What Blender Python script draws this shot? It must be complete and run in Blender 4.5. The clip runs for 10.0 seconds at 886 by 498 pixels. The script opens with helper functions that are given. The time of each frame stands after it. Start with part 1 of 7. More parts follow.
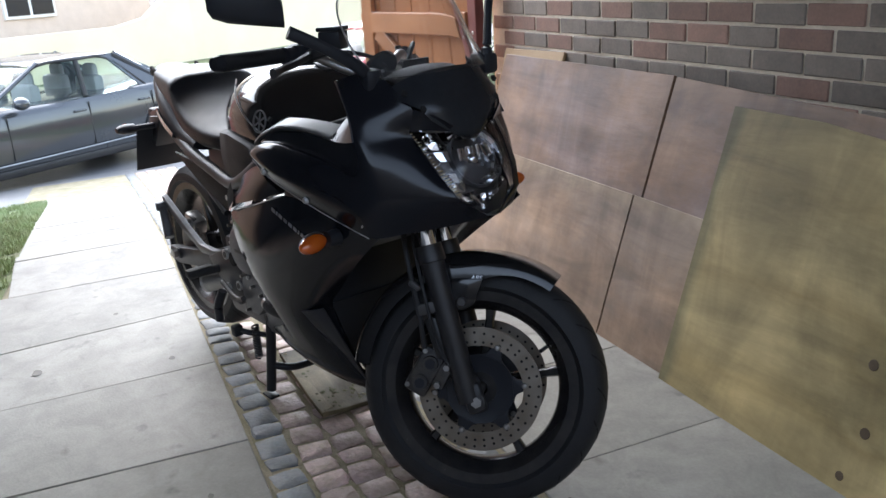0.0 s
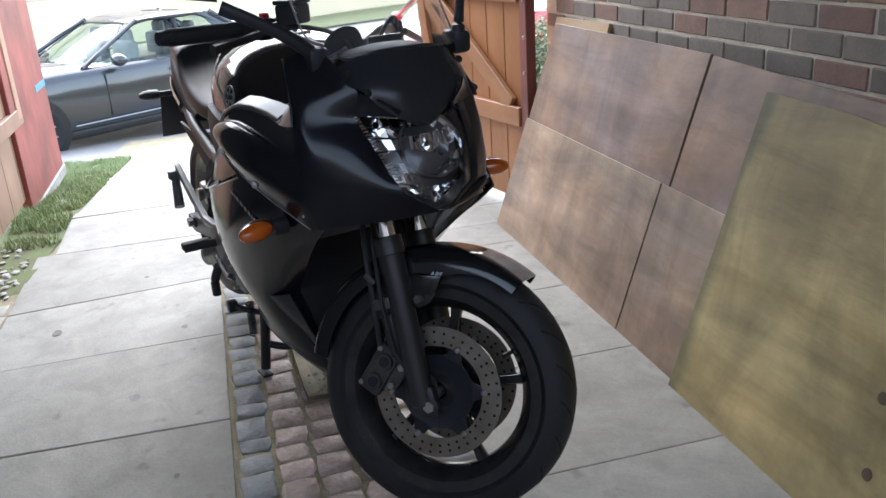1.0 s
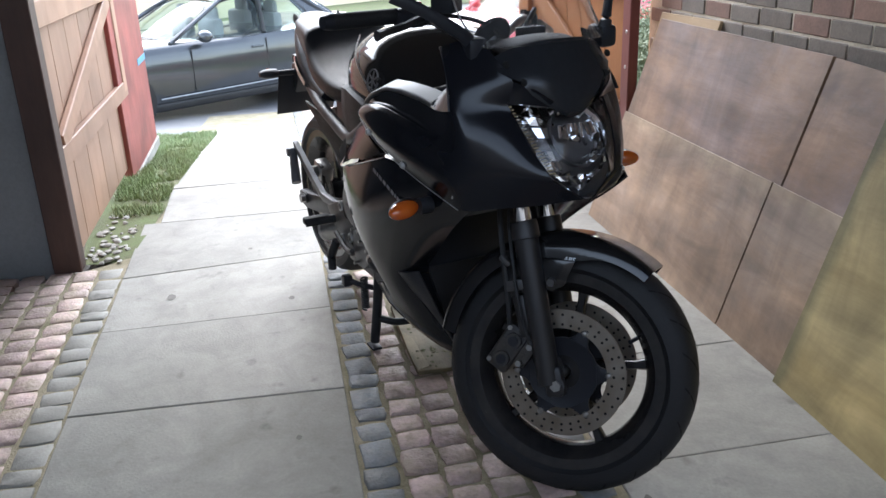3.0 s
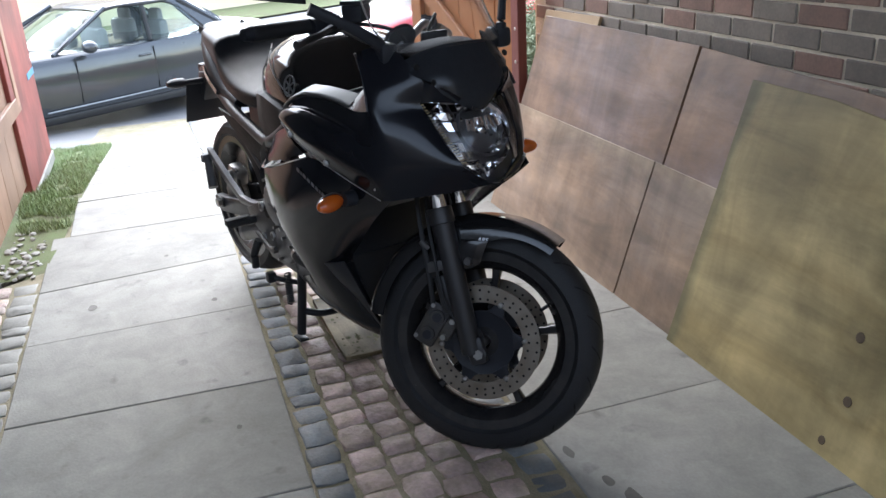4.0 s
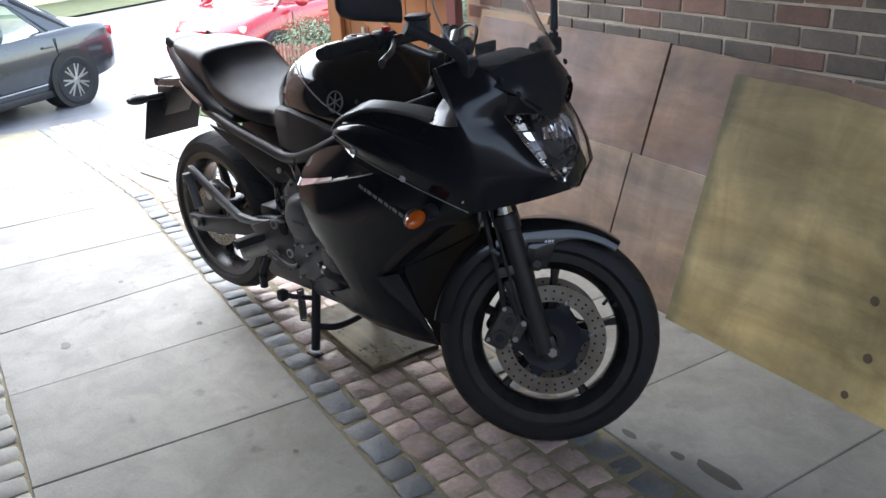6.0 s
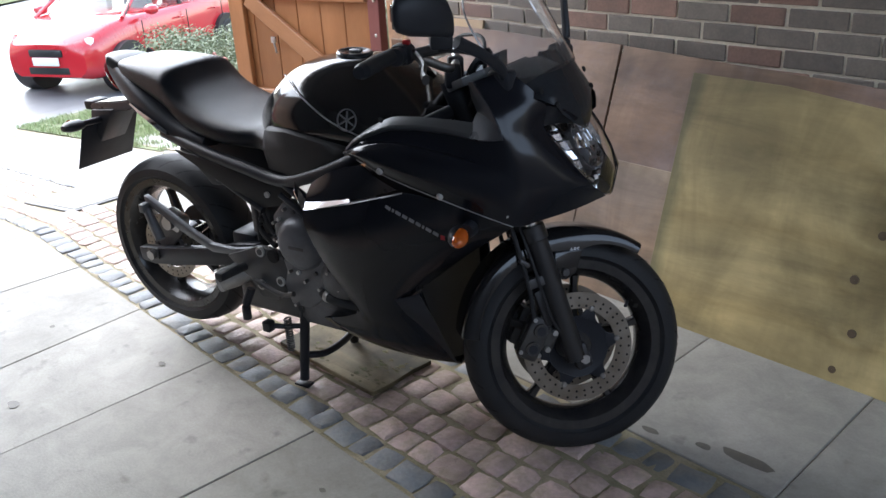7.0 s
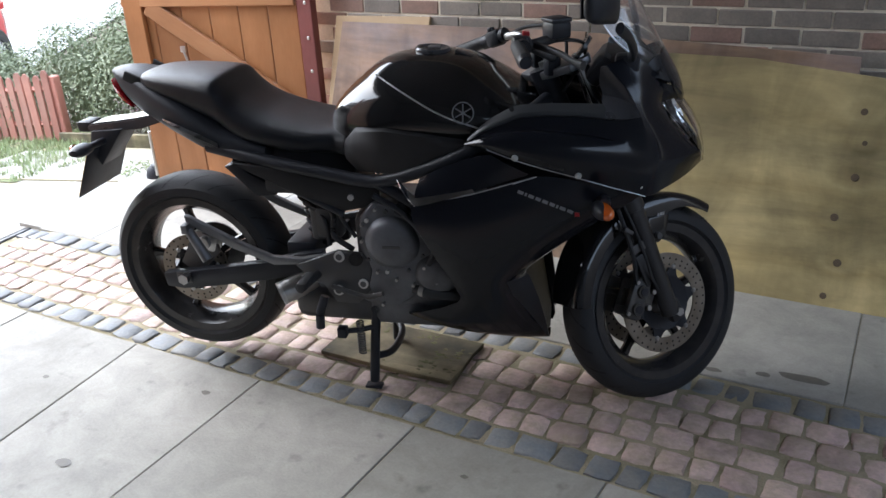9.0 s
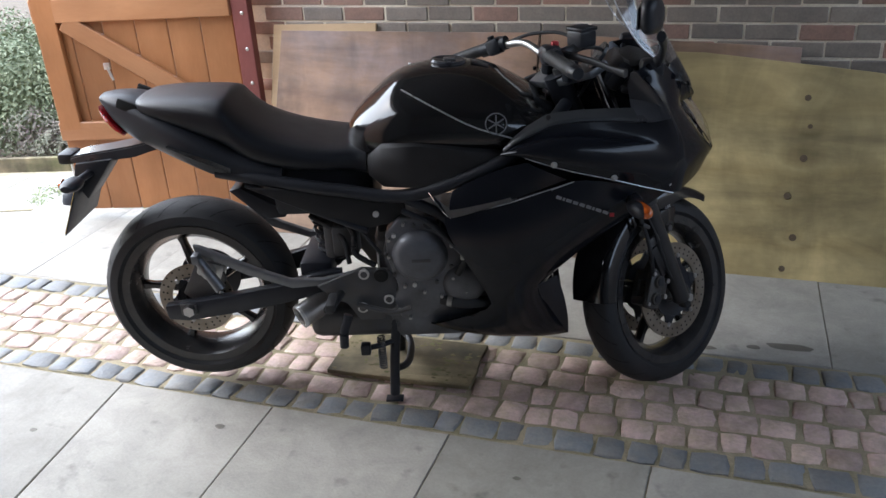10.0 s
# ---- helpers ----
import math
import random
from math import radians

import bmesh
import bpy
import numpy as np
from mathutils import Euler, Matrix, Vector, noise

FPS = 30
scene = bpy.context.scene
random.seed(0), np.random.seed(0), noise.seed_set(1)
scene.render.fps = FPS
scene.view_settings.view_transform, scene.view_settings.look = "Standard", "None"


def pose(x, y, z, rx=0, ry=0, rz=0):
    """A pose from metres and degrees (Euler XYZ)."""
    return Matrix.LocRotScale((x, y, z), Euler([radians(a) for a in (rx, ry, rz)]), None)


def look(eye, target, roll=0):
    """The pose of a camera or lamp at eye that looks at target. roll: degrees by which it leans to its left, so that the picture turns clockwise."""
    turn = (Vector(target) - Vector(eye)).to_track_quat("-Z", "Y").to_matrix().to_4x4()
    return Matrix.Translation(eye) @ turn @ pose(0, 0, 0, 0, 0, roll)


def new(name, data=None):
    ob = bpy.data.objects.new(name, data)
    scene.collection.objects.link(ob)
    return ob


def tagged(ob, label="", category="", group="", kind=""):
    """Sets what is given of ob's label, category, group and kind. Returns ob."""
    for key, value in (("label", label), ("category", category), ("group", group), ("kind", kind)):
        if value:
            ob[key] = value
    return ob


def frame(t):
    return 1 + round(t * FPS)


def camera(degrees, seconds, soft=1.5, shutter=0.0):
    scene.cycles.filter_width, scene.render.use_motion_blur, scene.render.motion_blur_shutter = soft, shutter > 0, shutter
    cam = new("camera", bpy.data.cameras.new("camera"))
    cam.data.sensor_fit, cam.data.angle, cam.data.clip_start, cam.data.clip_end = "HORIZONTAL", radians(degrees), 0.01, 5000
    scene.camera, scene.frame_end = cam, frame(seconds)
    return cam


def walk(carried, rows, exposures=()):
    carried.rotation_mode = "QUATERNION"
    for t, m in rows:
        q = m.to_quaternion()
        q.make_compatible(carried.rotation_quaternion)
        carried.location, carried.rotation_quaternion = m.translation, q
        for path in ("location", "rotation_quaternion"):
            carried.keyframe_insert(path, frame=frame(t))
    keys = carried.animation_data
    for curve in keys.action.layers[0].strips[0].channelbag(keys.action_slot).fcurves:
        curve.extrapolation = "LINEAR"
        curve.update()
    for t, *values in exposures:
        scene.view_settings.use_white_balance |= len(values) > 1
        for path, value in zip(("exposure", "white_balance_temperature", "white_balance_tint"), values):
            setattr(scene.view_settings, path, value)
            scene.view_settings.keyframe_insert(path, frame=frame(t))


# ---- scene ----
cam = camera(55.4, 10.0)
PATH = [
    (0, (2.245, -0.274, 1.262), (0.488, 0.448, 0.636), -3.9),
    (0.5, (2.2, -0.076, 1.259), (0.433, 0.58, 0.589), -4.0),
    (1, (2.216, 0.097, 1.265), (0.398, 0.557, 0.569), -3.8),
    (1.5, (2.236, 0.141, 1.264), (0.396, 0.464, 0.548), -2.8),
    (2, (2.241, 0.148, 1.262), (0.398, 0.438, 0.541), -2.6),
    (2.2, (2.238, 0.138, 1.273), (0.395, 0.413, 0.546), -2.4),
    (3.3, (2.263, -0.161, 1.296), (0.446, 0.265, 0.576), -2.2),
    (3.5, (2.305, -0.164, 1.301), (0.512, 0.344, 0.574), -2.8),
    (4, (2.41, -0.203, 1.335), (0.639, 0.366, 0.602), -3.3),
    (4.5, (2.486, -0.281, 1.391), (0.733, 0.328, 0.646), -3.3),
    (5, (2.455, -0.404, 1.412), (0.729, 0.27, 0.657), -3.1),
    (5.5, (2.322, -0.622, 1.422), (0.636, 0.138, 0.66), -2.8),
    (5.7, (2.269, -0.678, 1.42), (0.624, 0.162, 0.651), -3.1),
    (6.8, (1.873, -1.035, 1.471), (0.442, 0.113, 0.675), -3.0),
    (7, (1.824, -1.1, 1.471), (0.463, 0.129, 0.673), -3.2),
    (7.5, (1.732, -1.28, 1.454), (0.462, 0.043, 0.656), -3.4),
    (8, (1.588, -1.505, 1.477), (0.382, -0.127, 0.675), -2.9),
    (8.5, (1.313, -1.66, 1.502), (0.176, -0.23, 0.69), -2.6),
    (9, (1.142, -1.749, 1.515), (0.227, -0.173, 0.691), -3.2),
    (9.5, (0.967, -1.897, 1.539), (0.214, -0.244, 0.703), -3.4),
    (10, (0.687, -1.944, 1.595), (0.094, -0.237, 0.737), -3.4),
]
walk(cam, [(t, look(eye, target, roll)) for t, eye, target, roll in PATH],
     exposures=[(0, 2.43), (0.6, 2.52), (2.2, 2.55), (3.3, 2.54), (5.5, 2.56), (7.5, 2.58), (8.5, 2.58), (10, 2.60)])

# ---- light ----
world = bpy.data.worlds.new("overcast_sky")
scene.world = world
world.use_nodes = True
wn, wl = world.node_tree.nodes, world.node_tree.links
sky = wn.new("ShaderNodeTexSky")
sky.sky_type = "NISHITA"
sky.sun_disc = False
sky.sun_elevation, sky.sun_rotation = radians(45), radians(266)
sky.dust_density, sky.air_density = 1.0, 1.3
grey_sky = wn.new("ShaderNodeHueSaturation")
grey_sky.inputs["Saturation"].default_value = 0.6
wl.new(sky.outputs["Color"], grey_sky.inputs["Color"])
wl.new(grey_sky.outputs["Color"], wn["Background"].inputs["Color"])
wn["Background"].inputs["Strength"].default_value = 0.15
scene.view_settings.use_white_balance = True
scene.view_settings.white_balance_temperature = 6200

sun = new("sun", bpy.data.lights.new("sun", "SUN"))
sun.data.energy, sun.data.angle, sun.data.color = 1.1, radians(90), (1.0, 0.99, 0.98)
sun.matrix_world = look((-9, -0.6, 9), (0, 0, 0))

# ---- materials ----
def material(name, color, rough=0.6, metal=0.0, second=None, scale=6.0, amount=0.5, bump=0.0, bump_scale=80.0,
             fine=0.12, per_piece=0.0, coat=0.0, stretch=(1, 1, 1), rough_var=0.1, spec=0.5, spots=0.0, blotch=0.0):
    """A surface with stains (scale), grain (bump_scale) and, for pieces, a shade of its own."""
    m = bpy.data.materials.new(name)
    m.use_nodes = True
    n, l = m.node_tree.nodes, m.node_tree.links
    b = n["Principled BSDF"]
    second = second or tuple(c * 0.6 for c in color)
    tc = n.new("ShaderNodeTexCoord")
    mp = n.new("ShaderNodeMapping")
    mp.inputs["Scale"].default_value = stretch
    l.new(tc.outputs["Object"], mp.inputs["Vector"])
    info = n.new("ShaderNodeObjectInfo")
    off = n.new("ShaderNodeVectorMath")
    off.operation = "ADD"
    shift = n.new("ShaderNodeVectorMath")
    shift.operation = "SCALE"
    shift.inputs["Scale"].default_value = 37.0
    comb = n.new("ShaderNodeCombineXYZ")
    for k in range(3):
        l.new(info.outputs["Random"], comb.inputs[k])
    l.new(comb.outputs[0], shift.inputs[0])
    l.new(mp.outputs[0], off.inputs[0])
    l.new(shift.outputs[0], off.inputs[1])
    big = n.new("ShaderNodeTexNoise")
    big.inputs["Scale"].default_value, big.inputs["Detail"].default_value = scale, 6
    big.inputs["Roughness"].default_value = 0.62
    l.new(off.outputs[0], big.inputs["Vector"])
    small = n.new("ShaderNodeTexNoise")
    small.inputs["Scale"].default_value, small.inputs["Detail"].default_value = bump_scale, 3
    l.new(off.outputs[0], small.inputs["Vector"])
    ramp = n.new("ShaderNodeValToRGB")
    ramp.color_ramp.elements[0].position, ramp.color_ramp.elements[1].position = 0.36, 0.66
    l.new(big.outputs["Fac"], ramp.inputs["Fac"])
    mul = n.new("ShaderNodeMath")
    mul.operation, mul.inputs[1].default_value = "MULTIPLY", amount
    l.new(ramp.outputs["Color"], mul.inputs[0])
    mix = n.new("ShaderNodeMix")
    mix.data_type = "RGBA"
    mix.inputs["A"].default_value, mix.inputs["B"].default_value = (*color, 1), (*second, 1)
    l.new(mul.outputs[0], mix.inputs["Factor"])
    hsv = n.new("ShaderNodeHueSaturation")
    surface = mix.outputs["Result"]
    if spots:
        # sparse dark marks
        sn = n.new("ShaderNodeTexNoise")
        sn.inputs["Scale"].default_value, sn.inputs["Detail"].default_value = 11, 3
        l.new(off.outputs[0], sn.inputs["Vector"])
        sr = n.new("ShaderNodeMapRange")
        sr.inputs["From Min"].default_value, sr.inputs["From Max"].default_value, sr.inputs["To Max"].default_value = 0.64, 0.76, spots
        l.new(sn.outputs["Fac"], sr.inputs["Value"])
        dark = n.new("ShaderNodeMix")
        dark.data_type = "RGBA"
        dark.inputs["B"].default_value = (*(c * 0.3 for c in color), 1)
        l.new(sr.outputs[0], dark.inputs["Factor"])
        l.new(surface, dark.inputs["A"])
        surface = dark.outputs["Result"]
    l.new(surface, hsv.inputs["Color"])
    # value = 1 + grain + shade of the piece
    grain = n.new("ShaderNodeMapRange")
    grain.inputs["To Min"].default_value, grain.inputs["To Max"].default_value = 1 - fine, 1 + fine
    l.new(small.outputs["Fac"], grain.inputs["Value"])
    tone = n.new("ShaderNodeMapRange")
    tone.inputs["To Min"].default_value, tone.inputs["To Max"].default_value = 1 - per_piece, 1 + per_piece
    l.new(info.outputs["Random"], tone.inputs["Value"])
    both = n.new("ShaderNodeMath")
    both.operation = "MULTIPLY"
    l.new(grain.outputs[0], both.inputs[0])
    l.new(tone.outputs[0], both.inputs[1])
    if blotch:
        # cloudy wear and soaked-in dirt
        bn = n.new("ShaderNodeTexNoise")
        bn.inputs["Scale"].default_value, bn.inputs["Detail"].default_value, bn.inputs["Roughness"].default_value = 7.5, 9, 0.7
        bn.inputs["Distortion"].default_value = 0.5
        l.new(off.outputs[0], bn.inputs["Vector"])
        br = n.new("ShaderNodeMapRange")
        br.inputs["From Min"].default_value, br.inputs["From Max"].default_value = 0.33, 0.62
        br.inputs["To Min"].default_value, br.inputs["To Max"].default_value = 1 - blotch, 1 + blotch * 0.25
        l.new(bn.outputs["Fac"], br.inputs["Value"])
        cloud = n.new("ShaderNodeMath")
        cloud.operation = "MULTIPLY"
        l.new(both.outputs[0], cloud.inputs[0])
        l.new(br.outputs[0], cloud.inputs[1])
        both = cloud
    l.new(both.outputs[0], hsv.inputs["Value"])
    l.new(hsv.outputs["Color"], b.inputs["Base Color"])
    rr = n.new("ShaderNodeMapRange")
    rr.inputs["To Min"].default_value, rr.inputs["To Max"].default_value = max(rough - rough_var, 0.02), min(rough + rough_var, 1)
    l.new(big.outputs["Fac"], rr.inputs["Value"])
    l.new(rr.outputs[0], b.inputs["Roughness"])
    b.inputs["Metallic"].default_value = metal
    b.inputs["Specular IOR Level"].default_value = spec
    b.inputs["Coat Weight"].default_value, b.inputs["Coat Roughness"].default_value = coat, 0.05
    if bump:
        bp = n.new("ShaderNodeBump")
        bp.inputs["Strength"].default_value, bp.inputs["Distance"].default_value = bump, 0.004
        add = n.new("ShaderNodeMath")
        add.operation = "ADD"
        l.new(small.outputs["Fac"], add.inputs[0])
        l.new(big.outputs["Fac"], add.inputs[1])
        l.new(add.outputs[0], bp.inputs["Height"])
        l.new(bp.outputs[0], b.inputs["Normal"])
    return m


def wood(name, pale, dark, along="x", scale=2.2, rough=0.62, rings=7.0, stain=0.35, per_piece=0.1, knots=(), moss_x=None, tint=None, worn_z=None):
    """Sawn or peeled wood: drawn-out grain, broad figure and weather stains."""
    m = bpy.data.materials.new(name)
    m.use_nodes = True
    n, l = m.node_tree.nodes, m.node_tree.links
    b = n["Principled BSDF"]
    tc = n.new("ShaderNodeTexCoord")
    info = n.new("ShaderNodeObjectInfo")
    mp = n.new("ShaderNodeMapping")
    s = {"x": (0.22, 1, 1), "y": (1, 0.22, 1), "z": (1, 1, 0.22)}[along]
    mp.inputs["Scale"].default_value = tuple(v * scale for v in s)
    l.new(tc.outputs["Object"], mp.inputs["Vector"])
    comb = n.new("ShaderNodeCombineXYZ")
    sc = n.new("ShaderNodeMath")
    sc.operation, sc.inputs[1].default_value = "MULTIPLY", 23.0
    l.new(info.outputs["Random"], sc.inputs[0])
    for k in range(3):
        l.new(sc.outputs[0], comb.inputs[k])
    l.new(comb.outputs[0], mp.inputs["Location"])
    wave = n.new("ShaderNodeTexNoise")
    wave.inputs["Scale"].default_value, wave.inputs["Detail"].default_value, wave.inputs["Distortion"].default_value = 1.4, 2, 0.6
    l.new(mp.outputs[0], wave.inputs["Vector"])
    ring = n.new("ShaderNodeMath")
    ring.operation, ring.inputs[1].default_value = "MULTIPLY", rings
    l.new(wave.outputs["Fac"], ring.inputs[0])
    flow = ring.outputs[0]
    if knots:
        # the figure parts round the knots
        xyz = n.new("ShaderNodeSeparateXYZ")
        l.new(tc.outputs["Object"], xyz.inputs[0])

        def calc(op, a, b_=None, c=None):
            q = n.new("ShaderNodeMath")
            q.operation = op
            for slot, v in enumerate((a, b_, c)):
                if v is None:
                    continue
                if isinstance(v, (int, float)):
                    q.inputs[slot].default_value = v
                else:
                    l.new(v, q.inputs[slot])
            return q.outputs[0]
        flow = calc("MULTIPLY_ADD", xyz.outputs["Z"], 6.0, flow)
        for kx, kz, kr in knots:
            dx = calc("MULTIPLY_ADD", xyz.outputs["X"], 1 / (1.5 * kr), -kx / (1.5 * kr))
            dz = calc("MULTIPLY_ADD", xyz.outputs["Z"], 1 / kr, -kz / kr)
            d2 = calc("ADD", calc("MULTIPLY", dx, dx), calc("MULTIPLY", dz, dz))
            bell = calc("DIVIDE", 1.0, calc("ADD", 1.0, calc("MULTIPLY", d2, d2)))
            flow = calc("MULTIPLY_ADD", bell, 1.3, flow)
    sine = n.new("ShaderNodeMath")
    sine.operation = "PINGPONG"
    sine.inputs[1].default_value = 1.0
    l.new(flow, sine.inputs[0])
    fine = n.new("ShaderNodeTexNoise")
    fine.inputs["Scale"].default_value, fine.inputs["Detail"].default_value = 34, 4
    l.new(mp.outputs[0], fine.inputs["Vector"])
    mixf = n.new("ShaderNodeMath")
    mixf.operation = "MULTIPLY_ADD"
    mixf.inputs[1].default_value = 0.66 if knots else 0.45
    l.new(sine.outputs[0], mixf.inputs[0])
    half = n.new("ShaderNodeMath")
    half.operation, half.inputs[1].default_value = "MULTIPLY", 0.5
    l.new(fine.outputs["Fac"], half.inputs[0])
    l.new(half.outputs[0], mixf.inputs[2])
    mix = n.new("ShaderNodeMix")
    mix.data_type = "RGBA"
    mix.inputs["A"].default_value, mix.inputs["B"].default_value = (*pale, 1), (*dark, 1)
    l.new(mixf.outputs[0], mix.inputs["Factor"])
    big = n.new("ShaderNodeTexNoise")
    big.inputs["Scale"].default_value, big.inputs["Detail"].default_value = 2.6, 5
    l.new(tc.outputs["Object"], big.inputs["Vector"])
    val = n.new("ShaderNodeMapRange")
    val.inputs["From Min"].default_value, val.inputs["From Max"].default_value = 0.3, 0.7
    val.inputs["To Min"].default_value, val.inputs["To Max"].default_value = 1 - stain, 1 + stain * 0.5
    l.new(big.outputs["Fac"], val.inputs["Value"])
    tone = n.new("ShaderNodeMapRange")
    tone.inputs["To Min"].default_value, tone.inputs["To Max"].default_value = 1 - per_piece, 1 + per_piece
    l.new(info.outputs["Random"], tone.inputs["Value"])
    both = n.new("ShaderNodeMath")
    both.operation = "MULTIPLY"
    l.new(val.outputs[0], both.inputs[0])
    l.new(tone.outputs[0], both.inputs[1])
    grown = mix.outputs["Result"]
    if tint is not None:
        # weathered, greyed areas
        wn_ = n.new("ShaderNodeTexNoise")
        wn_.inputs["Scale"].default_value, wn_.inputs["Detail"].default_value, wn_.inputs["Roughness"].default_value = 1.7, 7, 0.68
        wm = n.new("ShaderNodeMapping")
        wm.inputs["Location"].default_value, wm.inputs["Scale"].default_value = (7.3, 1.1, 4.2), (1.0, 1.0, 1.7)
        l.new(tc.outputs["Object"], wm.inputs["Vector"])
        l.new(wm.outputs[0], wn_.inputs["Vector"])
        wr = n.new("ShaderNodeMapRange")
        wr.inputs["From Min"].default_value, wr.inputs["From Max"].default_value, wr.inputs["To Max"].default_value = 0.42, 0.62, 0.4 if knots else 0.75
        l.new(wn_.outputs["Fac"], wr.inputs["Value"])
        grey = n.new("ShaderNodeMix")
        grey.data_type = "RGBA"
        grey.inputs["B"].default_value = (*tint, 1)
        l.new(wr.outputs[0], grey.inputs["Factor"])
        l.new(grown, grey.inputs["A"])
        grown = grey.outputs["Result"]
    if tint is not None:
        # scuffs and water marks, drawn out both ways
        for size, low, high in (((1.5, 1.5, 6.0), 0.66, 1.2), ((5.0, 5.0, 1.8), 0.72, 1.14)):
            sm = n.new("ShaderNodeMapping")
            sm.inputs["Scale"].default_value = size
            l.new(tc.outputs["Object"], sm.inputs["Vector"])
            sn = n.new("ShaderNodeTexNoise")
            sn.inputs["Scale"].default_value, sn.inputs["Detail"].default_value, sn.inputs["Roughness"].default_value = 1.0, 6, 0.62
            sn.inputs["Distortion"].default_value = 0.7
            l.new(sm.outputs[0], sn.inputs["Vector"])
            sr = n.new("ShaderNodeMapRange")
            sr.inputs["From Min"].default_value, sr.inputs["From Max"].default_value = 0.34, 0.66
            sr.inputs["To Min"].default_value, sr.inputs["To Max"].default_value = low, high
            l.new(sn.outputs["Fac"], sr.inputs["Value"])
            more = n.new("ShaderNodeMath")
            more.operation = "MULTIPLY"
            l.new(both.outputs[0], more.inputs[0])
            l.new(sr.outputs[0], more.inputs[1])
            both = more
    if worn_z is not None:
        # pale veneer where the upper edge has flaked
        wz = n.new("ShaderNodeSeparateXYZ")
        l.new(tc.outputs["Object"], wz.inputs[0])
        rag = n.new("ShaderNodeTexNoise")
        rag.inputs["Scale"].default_value, rag.inputs["Detail"].default_value = 9.0, 6
        l.new(tc.outputs["Object"], rag.inputs["Vector"])
        rz = n.new("ShaderNodeMath")
        rz.operation, rz.inputs[1].default_value = "MULTIPLY_ADD", 0.16
        l.new(rag.outputs["Fac"], rz.inputs[0])
        l.new(wz.outputs["Z"], rz.inputs[2])
        we = n.new("ShaderNodeMapRange")
        we.inputs["From Min"].default_value, we.inputs["From Max"].default_value = worn_z + 0.02, worn_z + 0.085
        we.inputs["To Max"].default_value = 0.6
        l.new(rz.outputs[0], we.inputs["Value"])
        pale_mix = n.new("ShaderNodeMix")
        pale_mix.data_type = "RGBA"
        pale_mix.inputs["B"].default_value = (0.50, 0.39, 0.26, 1)
        l.new(we.outputs[0], pale_mix.inputs["Factor"])
        l.new(grown, pale_mix.inputs["A"])
        grown = pale_mix.outputs["Result"]
    if moss_x is not None:
        # green mould creeping in from one edge
        sep = n.new("ShaderNodeSeparateXYZ")
        l.new(tc.outputs["Object"], sep.inputs[0])
        ragged = n.new("ShaderNodeMath")
        ragged.operation, ragged.inputs[1].default_value = "MULTIPLY_ADD", -0.16
        l.new(big.outputs["Fac"], ragged.inputs[0])
        l.new(sep.outputs["X"], ragged.inputs[2])
        edge_m = n.new("ShaderNodeMapRange")
        edge_m.inputs["From Min"].default_value, edge_m.inputs["From Max"].default_value = moss_x - 0.06, moss_x - 0.02
        edge_m.inputs["To Min"].default_value, edge_m.inputs["To Max"].default_value = 0.65, 0.0
        l.new(ragged.outputs[0], edge_m.inputs["Value"])
        green = n.new("ShaderNodeMix")
        green.data_type = "RGBA"
        green.inputs["B"].default_value = (0.115, 0.12, 0.06, 1)
        l.new(edge_m.outputs[0], green.inputs["Factor"])
        l.new(grown, green.inputs["A"])
        grown = green.outputs["Result"]
    hsv = n.new("ShaderNodeHueSaturation")
    l.new(grown, hsv.inputs["Color"])
    l.new(both.outputs[0], hsv.inputs["Value"])
    l.new(hsv.outputs["Color"], b.inputs["Base Color"])
    b.inputs["Roughness"].default_value = rough
    bp = n.new("ShaderNodeBump")
    bp.inputs["Strength"].default_value, bp.inputs["Distance"].default_value = 0.25, 0.003
    l.new(fine.outputs["Fac"], bp.inputs["Height"])
    l.new(bp.outputs[0], b.inputs["Normal"])
    return m


def glass(name, tint=(0.9, 0.92, 0.93), rough=0.02, ior=1.45, clear=1.0):
    m = bpy.data.materials.new(name)
    m.use_nodes = True
    b = m.node_tree.nodes["Principled BSDF"]
    b.inputs["Base Color"].default_value = (*tint, 1)
    b.inputs["Roughness"].default_value, b.inputs["IOR"].default_value = rough, ior
    b.inputs["Transmission Weight"].default_value = clear
    return m


CONCRETE = material("concrete_paving", (0.365, 0.350, 0.312), 0.72, second=(0.27, 0.258, 0.228), scale=2.3, amount=0.75, bump=0.25, bump_scale=120, fine=0.12, per_piece=0.07, spots=0.55, blotch=0.2)
SAND = material("sandy_joint", (0.34, 0.29, 0.20), 0.95, second=(0.19, 0.175, 0.095), scale=9, amount=0.8, bump=0.8, bump_scale=160, fine=0.25)
PINK_SETT = material("pink_granite_sett", (0.57, 0.42, 0.385), 0.62, second=(0.43, 0.35, 0.25), scale=18, amount=0.8, bump=0.9, bump_scale=70, fine=0.24, per_piece=0.22, blotch=0.3)
BLUE_SETT = material("blue_grey_sett", (0.165, 0.18, 0.195), 0.6, second=(0.25, 0.235, 0.205), scale=16, amount=0.6, bump=0.5, bump_scale=95, fine=0.2, per_piece=0.25)
GREY_BRICK = material("blue_grey_brick", (0.255, 0.215, 0.178), 0.7, second=(0.18, 0.155, 0.133), scale=13, amount=0.7, bump=0.22, bump_scale=110, fine=0.22, per_piece=0.2)
RED_BRICK = material("red_brown_brick", (0.315, 0.19, 0.145), 0.75, second=(0.215, 0.145, 0.115), scale=13, amount=0.7, bump=0.22, bump_scale=110, fine=0.22, per_piece=0.2)
